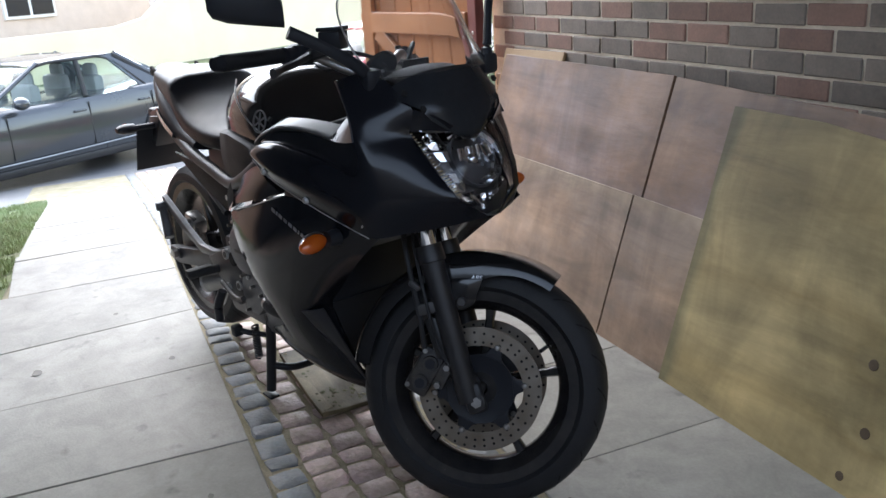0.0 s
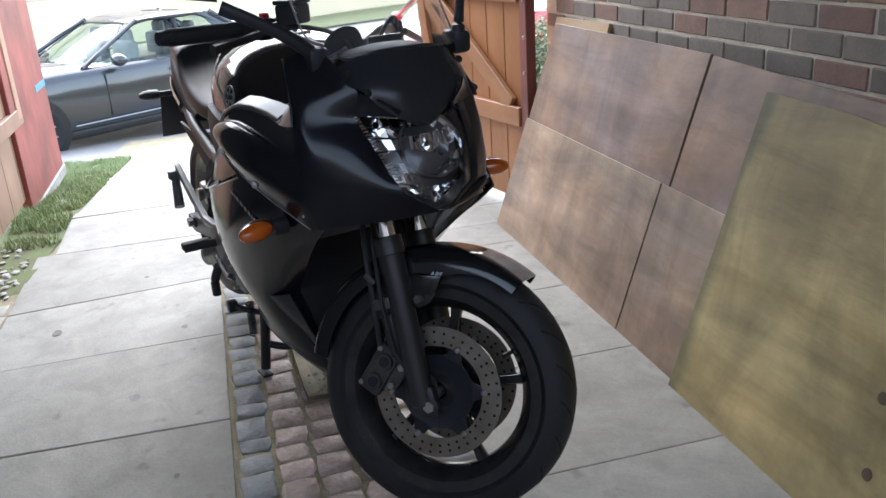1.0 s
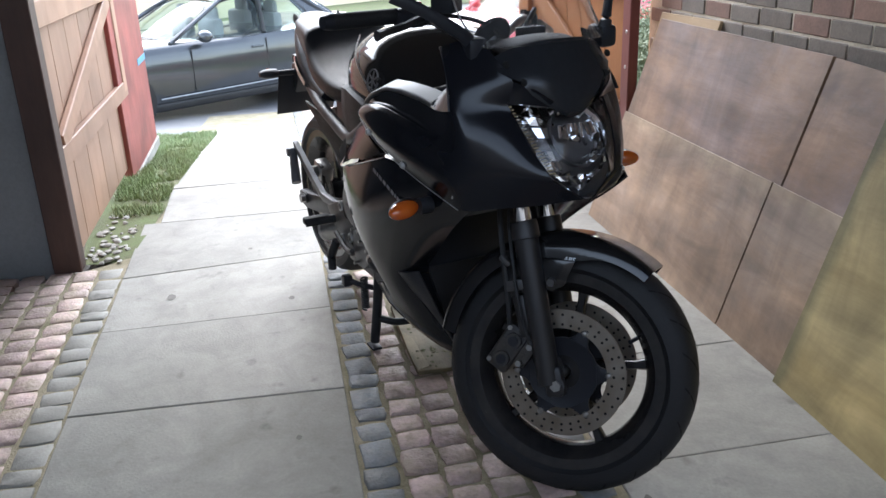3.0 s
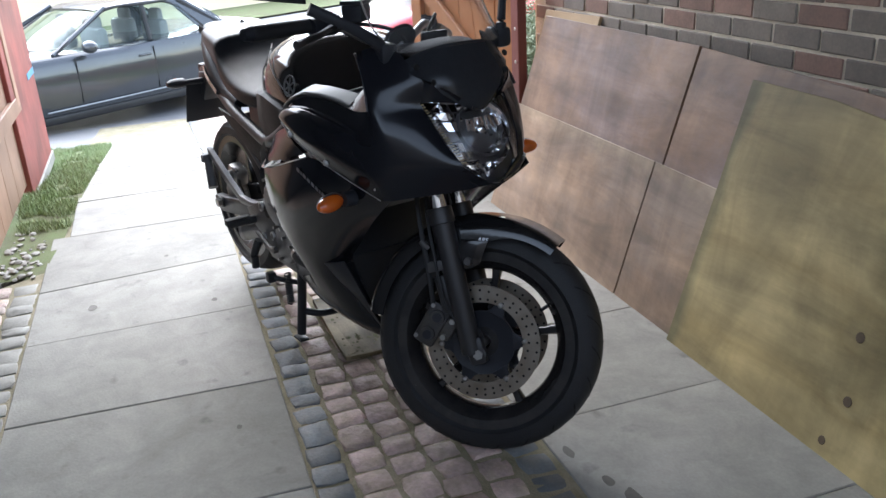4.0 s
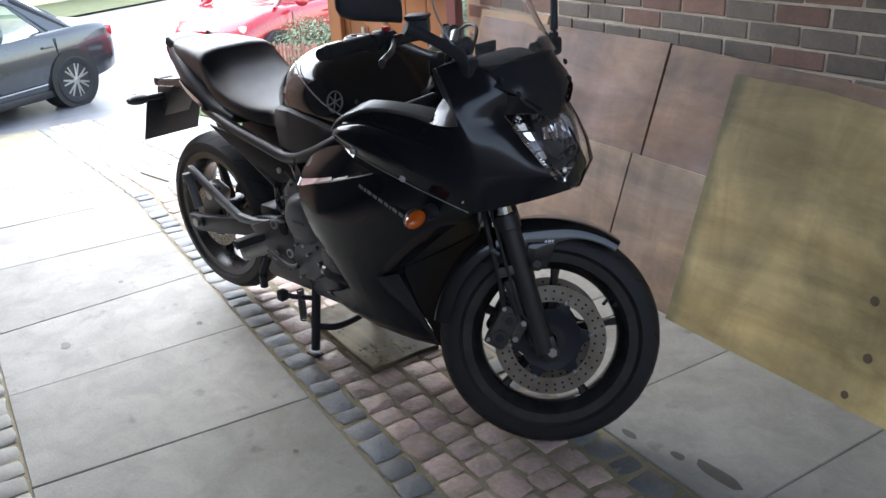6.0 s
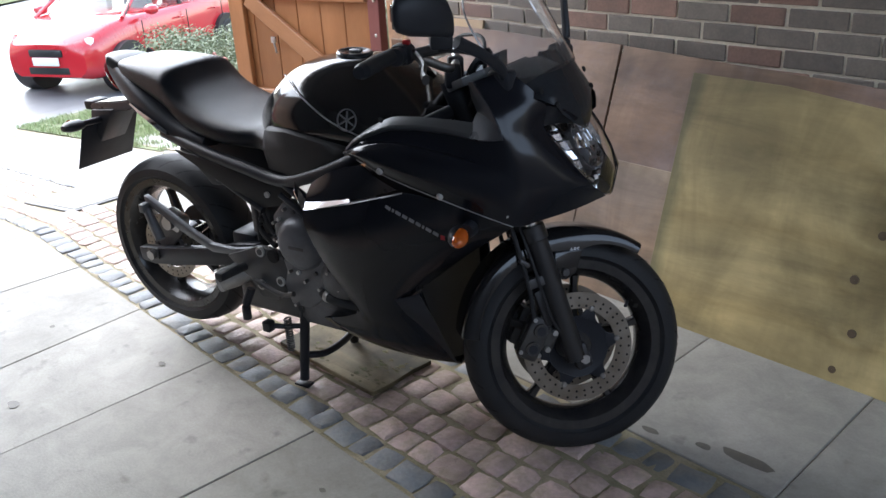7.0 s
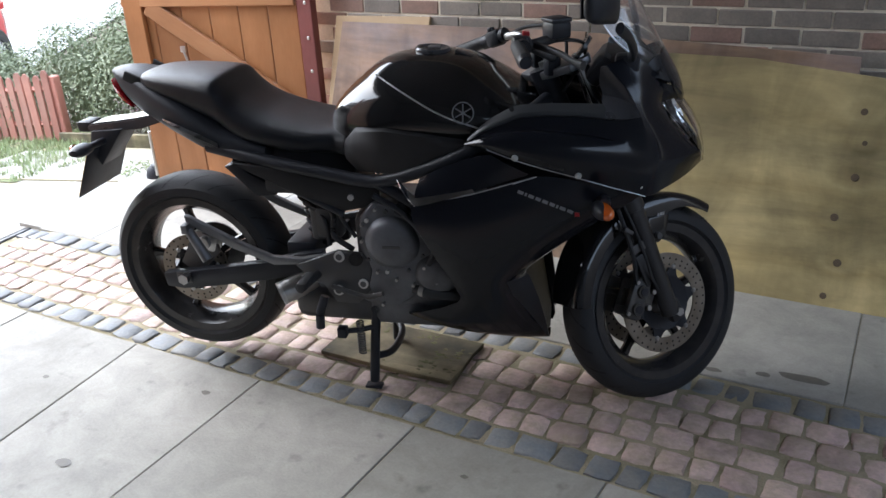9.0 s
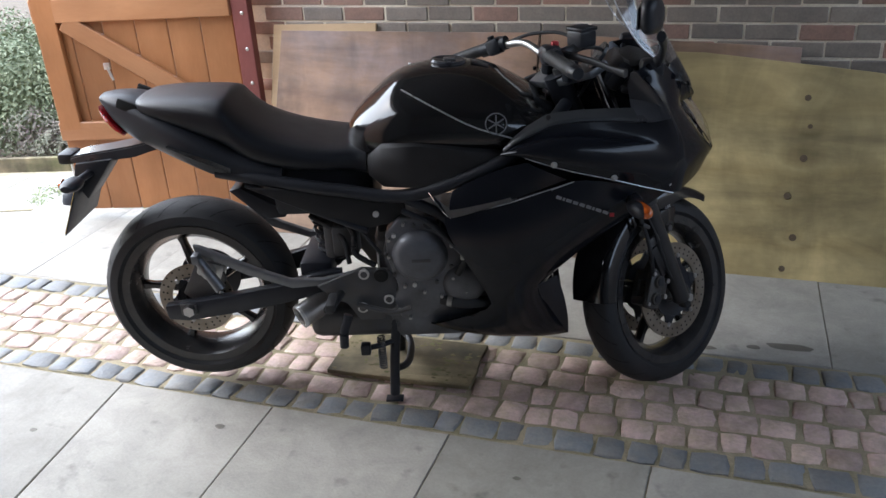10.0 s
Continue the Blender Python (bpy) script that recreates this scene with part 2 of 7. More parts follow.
MORTAR = material("mortar", (0.78, 0.70, 0.56), 0.95, scale=12, amount=0.6, bump=0.6, bump_scale=180, fine=0.15)
# for unseen walls, kept dark for what the paintwork reflects
UNSEEN_WALL_DARK = material("unseen_dark_wall", (0.17, 0.165, 0.165), 0.85, scale=8, amount=0.6, bump=0.4)
STAIN = material("oily_stain", (0.12, 0.11, 0.095), 0.6, second=(0.17, 0.155, 0.13), scale=9, amount=0.7, fine=0.2)
# for the unseen walls and ceiling, toned to hold back bounce and reflections
UNSEEN_WALL = material("unseen_plain_wall", (0.24, 0.24, 0.245), 0.9, scale=1.5, amount=0.4, bump=0.3)
UNSEEN_CEILING = material("unseen_ceiling", (0.20, 0.20, 0.205), 0.9, scale=1.2, amount=0.4, bump=0.2)
ASPHALT = material("wet_asphalt", (0.21, 0.21, 0.215), 0.42, second=(0.15, 0.15, 0.155), scale=0.9, amount=0.7, bump=0.5, bump_scale=220, fine=0.2)
EARTH = material("bare_earth", (0.15, 0.115, 0.08), 0.95, second=(0.08, 0.065, 0.05), scale=14, amount=0.8, bump=0.9, bump_scale=130, fine=0.3)
TURF = material("turf", (0.15, 0.19, 0.075), 0.95, second=(0.14, 0.12, 0.075), scale=5, amount=0.8, bump=0.9, bump_scale=190, fine=0.35)
GRASS = material("grass_blade", (0.25, 0.33, 0.14), 0.7, second=(0.34, 0.36, 0.20), scale=4, amount=0.8, fine=0.2)
PLY_PINK = wood("aged_hardwood_ply", (0.40, 0.252, 0.160), (0.23, 0.135, 0.088), "x", scale=1.6, rings=9, stain=0.4, rough=0.5, tint=(0.30, 0.23, 0.215))
PLY_LOW = wood("pale_brown_ply", (0.44, 0.30, 0.195), (0.26, 0.168, 0.112), "x", scale=2.0, rings=8, stain=0.45, rough=0.55, tint=(0.29, 0.228, 0.185), worn_z=0.51)
PLY_YELLOW = wood("weathered_softwood_ply", (0.56, 0.445, 0.215), (0.37, 0.275, 0.115), "x", scale=2.0, rings=5, stain=0.30, rough=0.6, tint=(0.37, 0.285, 0.13),
                  knots=((0.969, 0.325, 0.045), (1.003, 0.165, 0.04), (1.013, 0.472, 0.055), (1.007, 0.70, 0.05), (1.025, 0.593, 0.04)), moss_x=0.285)
PLY_EDGE = wood("pale_ply_edge", (0.52, 0.37, 0.21), (0.38, 0.25, 0.13), "x", scale=3.0, rings=5, stain=0.2)
GATE_PLANK = wood("varnished_gate_plank", (0.44, 0.20, 0.08), (0.32, 0.13, 0.045), "z", scale=2.6, rings=6, stain=0.25, rough=0.42, per_piece=0.15)
GATE_RAIL = wood("varnished_gate_rail", (0.50, 0.25, 0.115), (0.37, 0.16, 0.065), "x", scale=2.6, rings=6, stain=0.22, rough=0.42)
FADED_RED = wood("faded_red_cladding", (0.42, 0.10, 0.075), (0.27, 0.06, 0.05), "z", scale=5.0, rings=9, stain=0.5, rough=0.6)
# paler copy of the gate wood, with the daylight on it in the colour
LIT_PLANK = wood("lit_gate_plank", (0.43, 0.265, 0.18), (0.32, 0.18, 0.115), "z", scale=2.6, rings=6, stain=0.25, rough=0.55, per_piece=0.12)
RED_POST = wood("red_stained_post", (0.235, 0.065, 0.05), (0.14, 0.035, 0.03), "z", scale=2.6, rings=5, stain=0.3, rough=0.5)
MOSS = material("brown_moss", (0.11, 0.115, 0.045), 0.95, second=(0.13, 0.095, 0.055), scale=30, amount=0.9, bump=0.8, bump_scale=300, fine=0.3)
OLD_BOARD = wood("mossy_old_ply", (0.36, 0.29, 0.17), (0.13, 0.105, 0.055), "x", scale=7.0, rings=4, stain=1.0, rough=0.75, tint=(0.075, 0.085, 0.025))
PICKET = wood("faded_red_picket", (0.42, 0.14, 0.10), (0.40, 0.24, 0.19), "z", scale=3.0, rings=5, stain=0.3, rough=0.8, per_piece=0.25)
DARK_KNOT = material("dark_knot", (0.12, 0.085, 0.05), 0.7, scale=30)
STEEL = material("zinc_plated_steel", (0.62, 0.61, 0.58), 0.32, 1.0, scale=30, amount=0.3)
RENDER_WALL = material("cream_rendered_wall", (0.78, 0.68, 0.49), 0.9, second=(0.68, 0.58, 0.42), scale=0.8, amount=0.6, bump=0.2)
FAR_BRICK = material("pale_far_brick", (0.66, 0.55, 0.46), 0.9, second=(0.56, 0.46, 0.38), scale=3, amount=0.6, bump=0.2)
WHITE_PAINT = material("white_paint", (0.8, 0.8, 0.78), 0.5, scale=3, amount=0.15)
SLATE = material("grey_roof_tile", (0.16, 0.14, 0.13), 0.7, scale=3)
BLUE_TAPE = material("blue_tape", (0.10, 0.32, 0.50), 0.5, scale=20, amount=0.2)

# ---- mesh helpers ----
def mesh_of(name, bm, mat, smooth=True, angle=38):
    me = bpy.data.meshes.new(name)
    bmesh.ops.recalc_face_normals(bm, faces=bm.faces)
    if smooth:
        lim = radians(angle)
        for f in bm.faces:
            f.smooth = True
        for e in bm.edges:
            if len(e.link_faces) == 2 and e.calc_face_angle(0.0) > lim:
                e.smooth = False
    bm.to_mesh(me)
    bm.free()
    me.materials.append(mat)
    return me


def part(name, bm, mat, parent=None, label="", smooth=True, angle=38, m=None):
    """Links a bmesh as ONE mesh object under a thing or under a part."""
    ob = new(name, mesh_of(name, bm, mat, smooth, angle))
    if parent is not None:
        ob.parent = parent
    if m is not None:
        ob.matrix_basis = m
    if label:
        ob["label"] = label
    return ob


def thing(name, m, label, category, group="", kind=""):
    ob = new(name)
    ob.matrix_basis = m
    ob.empty_display_size = 0.1
    return tagged(ob, label, category, group, kind)


def box(sx, sy, sz, bevel=0.0, at=(0, 0, 0), seg=2, turn=None, bm=None):
    """A box of those sizes about the point at."""
    b = bmesh.new()
    bmesh.ops.create_cube(b, size=1.0)
    bmesh.ops.scale(b, vec=(sx, sy, sz), verts=b.verts)
    if bevel > 0:
        bmesh.ops.bevel(b, geom=list(b.edges), offset=bevel, segments=seg, affect="EDGES", profile=0.5)
    if turn is not None:
        bmesh.ops.transform(b, matrix=turn, verts=b.verts)
    bmesh.ops.translate(b, vec=at, verts=b.verts)
    return merged(bm, b)


def merged(bm, b):
    if bm is None:
        return b
    me = bpy.data.meshes.new("temp")
    b.to_mesh(me)
    b.free()
    bm.from_mesh(me)
    bpy.data.meshes.remove(me)
    return bm


def prism(outline, thick, plane="xz", at=0.0, bevel=0.0, bm=None, seg=2):
    """A flat plate of that outline, thick across its plane, its middle at `at`."""
    b = bmesh.new()

    def put(u, v, w):
        return {"xz": (u, w, v), "xy": (u, v, w), "yz": (w, u, v)}[plane]
    lo = [b.verts.new(put(u, v, at - thick / 2)) for u, v in outline]
    hi = [b.verts.new(put(u, v, at + thick / 2)) for u, v in outline]
    n = len(outline)
    b.faces.new(lo)
    b.faces.new(hi[::-1])
    for k in range(n):
        b.faces.new((lo[k], lo[(k + 1) % n], hi[(k + 1) % n], hi[k]))
    bmesh.ops.recalc_face_normals(b, faces=b.faces)
    if bevel > 0:
        bmesh.ops.bevel(b, geom=list(b.edges), offset=bevel, segments=seg, affect="EDGES", profile=0.5)
    return merged(bm, b)


def rod(a, b_, r, r2=None, seg=14, bm=None, caps=True):
    """A round bar from a to b_."""
    a, b_ = Vector(a), Vector(b_)
    b = bmesh.new()
    d = b_ - a
    bmesh.ops.create_cone(b, cap_ends=caps, segments=seg, radius1=r, radius2=r if r2 is None else r2, depth=d.length)
    m = Matrix.Translation((a + b_) / 2) @ d.to_track_quat("Z", "Y").to_matrix().to_4x4()
    bmesh.ops.transform(b, matrix=m, verts=b.verts)
    return merged(bm, b)


def spline(points, per=6):
    """Catmull-Rom through the points."""
    p = [Vector(q) for q in points]
    p = [p[0] * 2 - p[1]] + p + [p[-1] * 2 - p[-2]]
    out = []
    for i in range(1, len(p) - 2):
        for k in range(per):
            t = k / per
            a, b, c, d = p[i - 1], p[i], p[i + 1], p[i + 2]
            out.append(0.5 * ((2 * b) + (c - a) * t + (2 * a - 5 * b + 4 * c - d) * t * t + (3 * b - a - 3 * c + d) * t ** 3))
    out.append(p[-2])
    return out


def tube(points, r, seg=10, per=6, bm=None, flat=1.0, smooth=True):
    """A pipe through the points; r may be one radius or one for each point."""
    path = spline(points, per) if smooth else [Vector(q) for q in points]
    n = len(path)
    radii = [r] * n if not isinstance(r, (list, tuple)) else [float(v) for v in np.interp(np.linspace(0, 1, n), np.linspace(0, 1, len(r)), r)]
    b = bmesh.new()
    rings, up = [], Vector((0.013, 0.031, 1.0))
    for i, q in enumerate(path):
        d = (path[min(i + 1, n - 1)] - path[max(i - 1, 0)]).normalized()
        side = d.cross(up)
        if side.length < 0.15:
            side = d.cross(Vector((0, 1, 0)))
        side.normalize()
        top = side.cross(d).normalized()
        rings.append([b.verts.new(q + radii[i] * (math.cos(a) * side + flat * math.sin(a) * top)) for a in np.linspace(0, 2 * math.pi, seg, endpoint=False)])
    for i in range(n - 1):
        for k in range(seg):
            b.faces.new((rings[i][k], rings[i][(k + 1) % seg], rings[i + 1][(k + 1) % seg], rings[i + 1][k]))
    b.faces.new(rings[0][::-1])
    b.faces.new(rings[-1])
    return merged(bm, b)


def lathe(profile, seg=48, axis="y", bm=None, closed=True, start=0.0, sweep=2 * math.pi):
    """Turns (radius, along) pairs about an axis through the origin."""
    b = bmesh.new()
    full = abs(sweep - 2 * math.pi) < 1e-6
    count = seg if full else seg + 1
    rings = []
    for k in range(count):
        a = start + sweep * k / seg
        c, s = math.cos(a), math.sin(a)
        ring = []
        for r, w in profile:
            ring.append(b.verts.new({"y": (r * c, w, r * s), "z": (r * c, r * s, w), "x": (w, r * c, r * s)}[axis]))
        rings.append(ring)
    m = len(profile)
    for k in range(seg):
        one, two = rings[k], rings[(k + 1) % count]
        for j in range(m if closed else m - 1):
            b.faces.new((one[j], one[(j + 1) % m], two[(j + 1) % m], two[j]))
    if not full and closed:
        b.faces.new(rings[0])
        b.faces.new(rings[-1][::-1])
    return merged(bm, b)


def loft(sections, bm=None, caps=True, closed=True):
    """A skin over rings of points, all of one count."""
    b = bmesh.new()
    rings = [[b.verts.new(p) for p in s] for s in sections]
    n = len(rings[0])
    for one, two in zip(rings, rings[1:]):
        for k in range(n if closed else n - 1):
            b.faces.new((one[k], one[(k + 1) % n], two[(k + 1) % n], two[k]))
    if caps and closed:
        b.faces.new(rings[0][::-1])
        b.faces.new(rings[-1])
    return merged(bm, b)


def thicken(bm, t):
    """Gives a sheet a thickness, inwards."""
    bmesh.ops.recalc_face_normals(bm, faces=bm.faces)
    bmesh.ops.solidify(bm, geom=list(bm.faces), thickness=t)
    return bm


def lerp(a, b, t):
    return a + (b - a) * t


def ground_z(x):
    """Height of the ground along the drive: level inside, falling to the street."""
    return max(0.115 * min(x + 2.4, 0.0), -0.6)

# ---- the setting ----
WALL_Y = 1.575
def structure(name, bm, mat, label, category, smooth=False):
    return tagged(part(name, bm, mat, None, "", smooth), label, category, kind="structure")


# ground: one sheet to the horizon
bm = bmesh.new()
xs = [-400, -120, -60, -30, -16, -10, -7.6, -6, -4.5, -3.2, -2.4, -1.4, 0, 2, 6, 20, 120]
ys = [-300, -60, -20, -6, -2, 0, 2, 6, 20, 60, 300]
grid = [[bm.verts.new((x, y, ground_z(x) - 0.05)) for y in ys] for x in xs]
for i in range(len(xs) - 1):
    for j in range(len(ys) - 1):
        bm.faces.new((grid[i][j], grid[i + 1][j], grid[i + 1][j + 1], grid[i][j + 1]))
ground = structure("ground", bm, EARTH, "bare brown earth under paving and beyond", "ground")

# the street runs aslant of the drive
STREET = Matrix.Translation((-8.0, 1.2, 0)) @ Matrix.Rotation(radians(-56), 4, "Z")
def street_strip(name, near, far, z0, mat, label, category, length=120):
    b = bmesh.new()
    rows = []
    n = 60
    for k in range(n + 1):
        u = -length / 2 + length * k / n
        row = []
        for w in np.linspace(near, far, 9):
            p = STREET @ Vector((u, w, 0))
            row.append(b.verts.new((p.x, p.y, ground_z(p.x) + z0)))
        rows.append(row)
    for a, c in zip(rows, rows[1:]):
        for k in range(8):
            b.faces.new((a[k], c[k], c[k + 1], a[k + 1]))
    return structure(name, b, mat, label, category)


road = street_strip("road", 1.45, -7.4, -0.012, ASPHALT, "damp grey asphalt street", "road")
verge = street_strip("verge", -7.4, -10.2, 0.03, TURF, "green grass verge along the far side of the street", "grass")

# sandy bed that the paving lies in
bm = bmesh.new()
cols = [-6.9, -5.5, -4.5, -3.5, -2.9, -2.4, -2.0, -1.3, 0, 1.5, 3.7]
rows = []
for x in cols:
    lo = -0.86 if x < -1.2 else -3.0
    hi = 1.3 if x < -1.4 else 1.6
    rows.append([bm.verts.new((x, y, ground_z(x) - 0.0042)) for y in (lo, 0.0, 0.6, hi)])
for a, c in zip(rows, rows[1:]):
    for k in range(3):
        bm.faces.new((a[k], c[k], c[k + 1], a[k + 1]))
floor = structure("floor", bm, SAND, "drive and covered floor of concrete slabs and granite setts", "floor")


def slab_mesh(sx, sy, name, seed):
    rng = random.Random(seed)
    b = box(sx, sy, 0.05, 0.003, (0, 0, -0.025), 1)
    for v in b.verts:
        v.co.z += rng.uniform(-0.001, 0.001)
    return mesh_of(name, b, CONCRETE, False)


def lay(mesh, x, y, turn=0.0, name="paving_slab", dz=0.0, parent=None, tilt=(0, 0)):
    ob = new(name, mesh)
    ob.parent = parent or floor
    slope = math.atan(0.115) if -7.6 < x < -2.5 else (math.atan(0.06) if -2.7 < x <= -2.5 else 0.0)
    ob.matrix_basis = Matrix.Translation((x, y, ground_z(x) + dz)) @ Matrix.Rotation(-slope, 4, "Y") @ Matrix.Rotation(radians(turn), 4, "Z") @ Matrix.Rotation(radians(tilt[0]), 4, "X") @ Matrix.Rotation(radians(tilt[1]), 4, "Y")
    return ob


rng = random.Random(4)
JOINTS = {-2: (-1.171, -1.088), -1: (-0.597, -0.590), 0: (0.0, -0.032), 1: (0.593, 0.560), 2: (1.18, 1.15)}
for k in range(-9, 6):
    a0, a1 = JOINTS.get(k, (0.592 * k, 0.592 * k + 0.01 * (k % 3)))
    b0, b1 = JOINTS.get(k + 1, (0.592 * (k + 1), 0.592 * (k + 1) + 0.01 * ((k + 1) % 3)))
    mid = (a0 + a1 + b0 + b1) / 4
    g = 0.0018
    lo = -0.40 if k > -4 else -0.325
    b = prism([(a0 + g - mid, 0.40), (b0 - g - mid, 0.40), (b1 - g - mid, lo), (a1 + g - mid, lo)], 0.05, "xy", -0.025, 0.0025, seg=1)
    lay(mesh_of("paving_slab", b, CONCRETE, False), mid, -0.405, 0, dz=rng.uniform(-0.002, 0.002), tilt=(rng.uniform(-0.1, 0.1), rng.uniform(-0.15, 0.15)))
side_slabs = [slab_mesh(0.540, 0.955, "paving_slab", 10 + k) for k in range(3)]
for k in range(-4, 8):
    x = 1.11 - 0.5425 * 0.5 + 0.5425 * (k - 2)
    lay(side_slabs[k % 3], x, 1.095, rng.uniform(-0.1, 0.1), dz=rng.uniform(-0.001, 0.002), tilt=(rng.uniform(-0.1, 0.1), 0))
# paving outside on the wall's side of the setts
out_slabs = [slab_mesh(0.59, 0.66, "paving_slab", 20 + k) for k in range(3)]
for k in range(9):
    for j in range(2 if k < 4 else 1):
        x = -1.62 - 0.6 * k
        lay(out_slabs[(k + j) % 3], x, 0.94 + 0.67 * j - (0.02 if j else 0), rng.uniform(-0.6, 0.6), dz=rng.uniform(-0.004, 0.001))


# unseen slabs across the passage, added so the bike reflects grey, not brown
unseen_slabs = [slab_mesh(0.745, 0.745, "paving_slab", 50 + k) for k in range(3)]
for k in range(6):
    for j in range(2):
        lay(unseen_slabs[(k + 2 * j) % 3], -0.87 + 0.75 * k, -1.815 - 0.75 * j, rng.uniform(-0.2, 0.2), dz=rng.uniform(-0.002, 0.001))


def sett_mesh(lx, ly, seed, mat, name):
    rng = random.Random(seed)
    b = bmesh.new()
    def ring(fx, fy, z, jitter):
        return [b.verts.new((sx * lx * fx / 2 + rng.uniform(-jitter, jitter), sy * ly * fy / 2 + rng.uniform(-jitter, jitter), z + rng.uniform(-jitter, jitter) * 0.6))
                for sx, sy in ((-0.95, -0.94), (0, -1.03), (0.95, -0.94), (1.03, 0), (0.95, 0.94), (0, 1.03), (-0.95, 0.94), (-1.03, 0))]
    rings = [ring(1.0, 1.0, -0.04, 0.003), ring(0.985, 0.98, -0.009, 0.004), ring(0.945, 0.935, -0.0008, 0.004), ring(0.80, 0.78, 0.0030, 0.003)]
    top = b.verts.new((rng.uniform(-0.01, 0.01), rng.uniform(-0.01, 0.01), 0.0044 + rng.uniform(-0.003, 0.002)))
    for one, two in zip(rings, rings[1:]):
        for k in range(8):
            b.faces.new((one[k], one[(k + 1) % 8], two[(k + 1) % 8], two[k]))
    for k in range(8):
        b.faces.new((rings[-1][k], rings[-1][(k + 1) % 8], top))
    return mesh_of(name, b, mat, True, 50)


def joined(meshes, name, mat, parent, label=""):
    """Pieces too far or small to pick apart, in one mesh."""
    b = bmesh.new()
    for me, m in meshes:
        n0 = len(b.verts)
        b.from_mesh(me)
        b.verts.ensure_lookup_table()
        bmesh.ops.transform(b, matrix=m, verts=b.verts[n0:])
    me = bpy.data.meshes.new(name)
    for f in b.faces:
        f.smooth = True
    b.to_mesh(me)
    b.free()
    me.materials.append(mat)
    ob = new(name, me)
    ob.parent = parent
    if label:
        ob["label"] = label
    ob["kind"] = "stuff"
    return ob


LENGTHS = (0.072, 0.084, 0.096, 0.110)
pink = {(L, k): sett_mesh(L, 0.092, 31 * k + int(L * 1000), PINK_SETT, "sett") for L in LENGTHS for k in range(3)}
blue = {(L, k): sett_mesh(L, 0.092, 57 * k + int(L * 1000), BLUE_SETT, "sett") for L in LENGTHS for k in range(3)}
block = {(L, 0): sett_mesh(L, 0.099, int(L * 1000), CONCRETE, "sett") for L in LENGTHS}
far_pink, far_blue = [], []
rng = random.Random(11)
for row in range(6):
    y = 0.05 + 0.1005 * row
    x = -6.9 + rng.uniform(0, 0.1)
    while x < 3.5:
        L = rng.choice(LENGTHS)
        mid = x + L / 2
        x += L + rng.uniform(0.004, 0.012)
        kind = blue if row in (0, 5) else pink
        if -3.2 < mid < -2.55 and 0.22 < y < 0.70:
            continue
        me = kind[(L, rng.randrange(3))]
        yy, tz = y + rng.uniform(-0.004, 0.004), rng.uniform(-0.002, 0.0035)
        if -1.9 < mid < 1.5:
            lay(me, mid, yy, rng.uniform(-6, 6), "sett", tz, tilt=(rng.uniform(-1.3, 1.3), rng.uniform(-1.3, 1.3)))
        else:
            m = Matrix.Translation((mid, yy, ground_z(mid) + tz)) @ Matrix.Rotation(radians(rng.uniform(-4, 4)), 4, "Z")
            (far_blue if kind is blue else far_pink).append((me, m))
# sand washed over the setts, uneven between their heads
bm = bmesh.new()
sand_rows = []
for gx in np.arange(-1.9, 2.4, 0.02):
    line = []
    for gy in np.linspace(0.004, 0.604, 31):
        p = Vector((gx, gy, 0.3))
        h = 0.0022 * noise.noise(p * 9) + 0.0022 * noise.noise(p * 38) + 0.0030 * noise.noise(p * 2.3)
        line.append(bm.verts.new((gx, gy, ground_z(gx) - 0.0022 + h)))
    sand_rows.append(line)
for a, c in zip(sand_rows, sand_rows[1:]):
    for k in range(len(a) - 1):
        bm.faces.new((a[k], c[k], c[k + 1], a[k + 1]))
joint = part("joint_sand", bm, SAND, floor, "brown sand in the joints of the setts")
joint["kind"] = "stuff"
# setts on the other side of the slabs
near_left = []
for row in range(6):
    y = -0.862 - 0.103 * row
    x = -1.22
    while x < 3.5:
        L = rng.choice(LENGTHS)
        mid = x + L / 2
        x += L + rng.uniform(0.003, 0.010)
        me = block[(L, 0)] if row == 0 else pink[(L, rng.randrange(3))]
        if row < 3 and mid < 0.7:
            lay(me, mid, y + rng.uniform(-0.004, 0.004), rng.uniform(-3, 3), "sett", rng.uniform(-0.004, 0.003), tilt=(rng.uniform(-2, 2), rng.uniform(-2, 2)))
        else:
            near_left.append((pink[(L, 0)], Matrix.Translation((mid, y, 0))))
joined(far_pink + near_left, "far_sett", PINK_SETT, floor, "pink granite setts")
joined(far_blue, "far_edge_sett", BLUE_SETT, floor, "blue-grey edging setts")

# brick wall
bm = box(6.1, 0.2, 2.5, 0, (1.6, WALL_Y + 0.102, 1.2))
wall_north = structure("wall_north", bm, MORTAR, "red-brown and blue-grey brick wall with pale mortar", "wall")


def brick_mesh(lx, seed, mat):
    rng = random.Random(seed)
    b = box(lx, 0.05, 0.057, 0.003, (0, 0.0, 0), 1)
    for v in b.verts:
        v.co += Vector((rng.uniform(-0.001, 0.001), rng.uniform(-0.001, 0.001), rng.uniform(-0.001, 0.001)))
    return mesh_of("brick", b, mat, False)


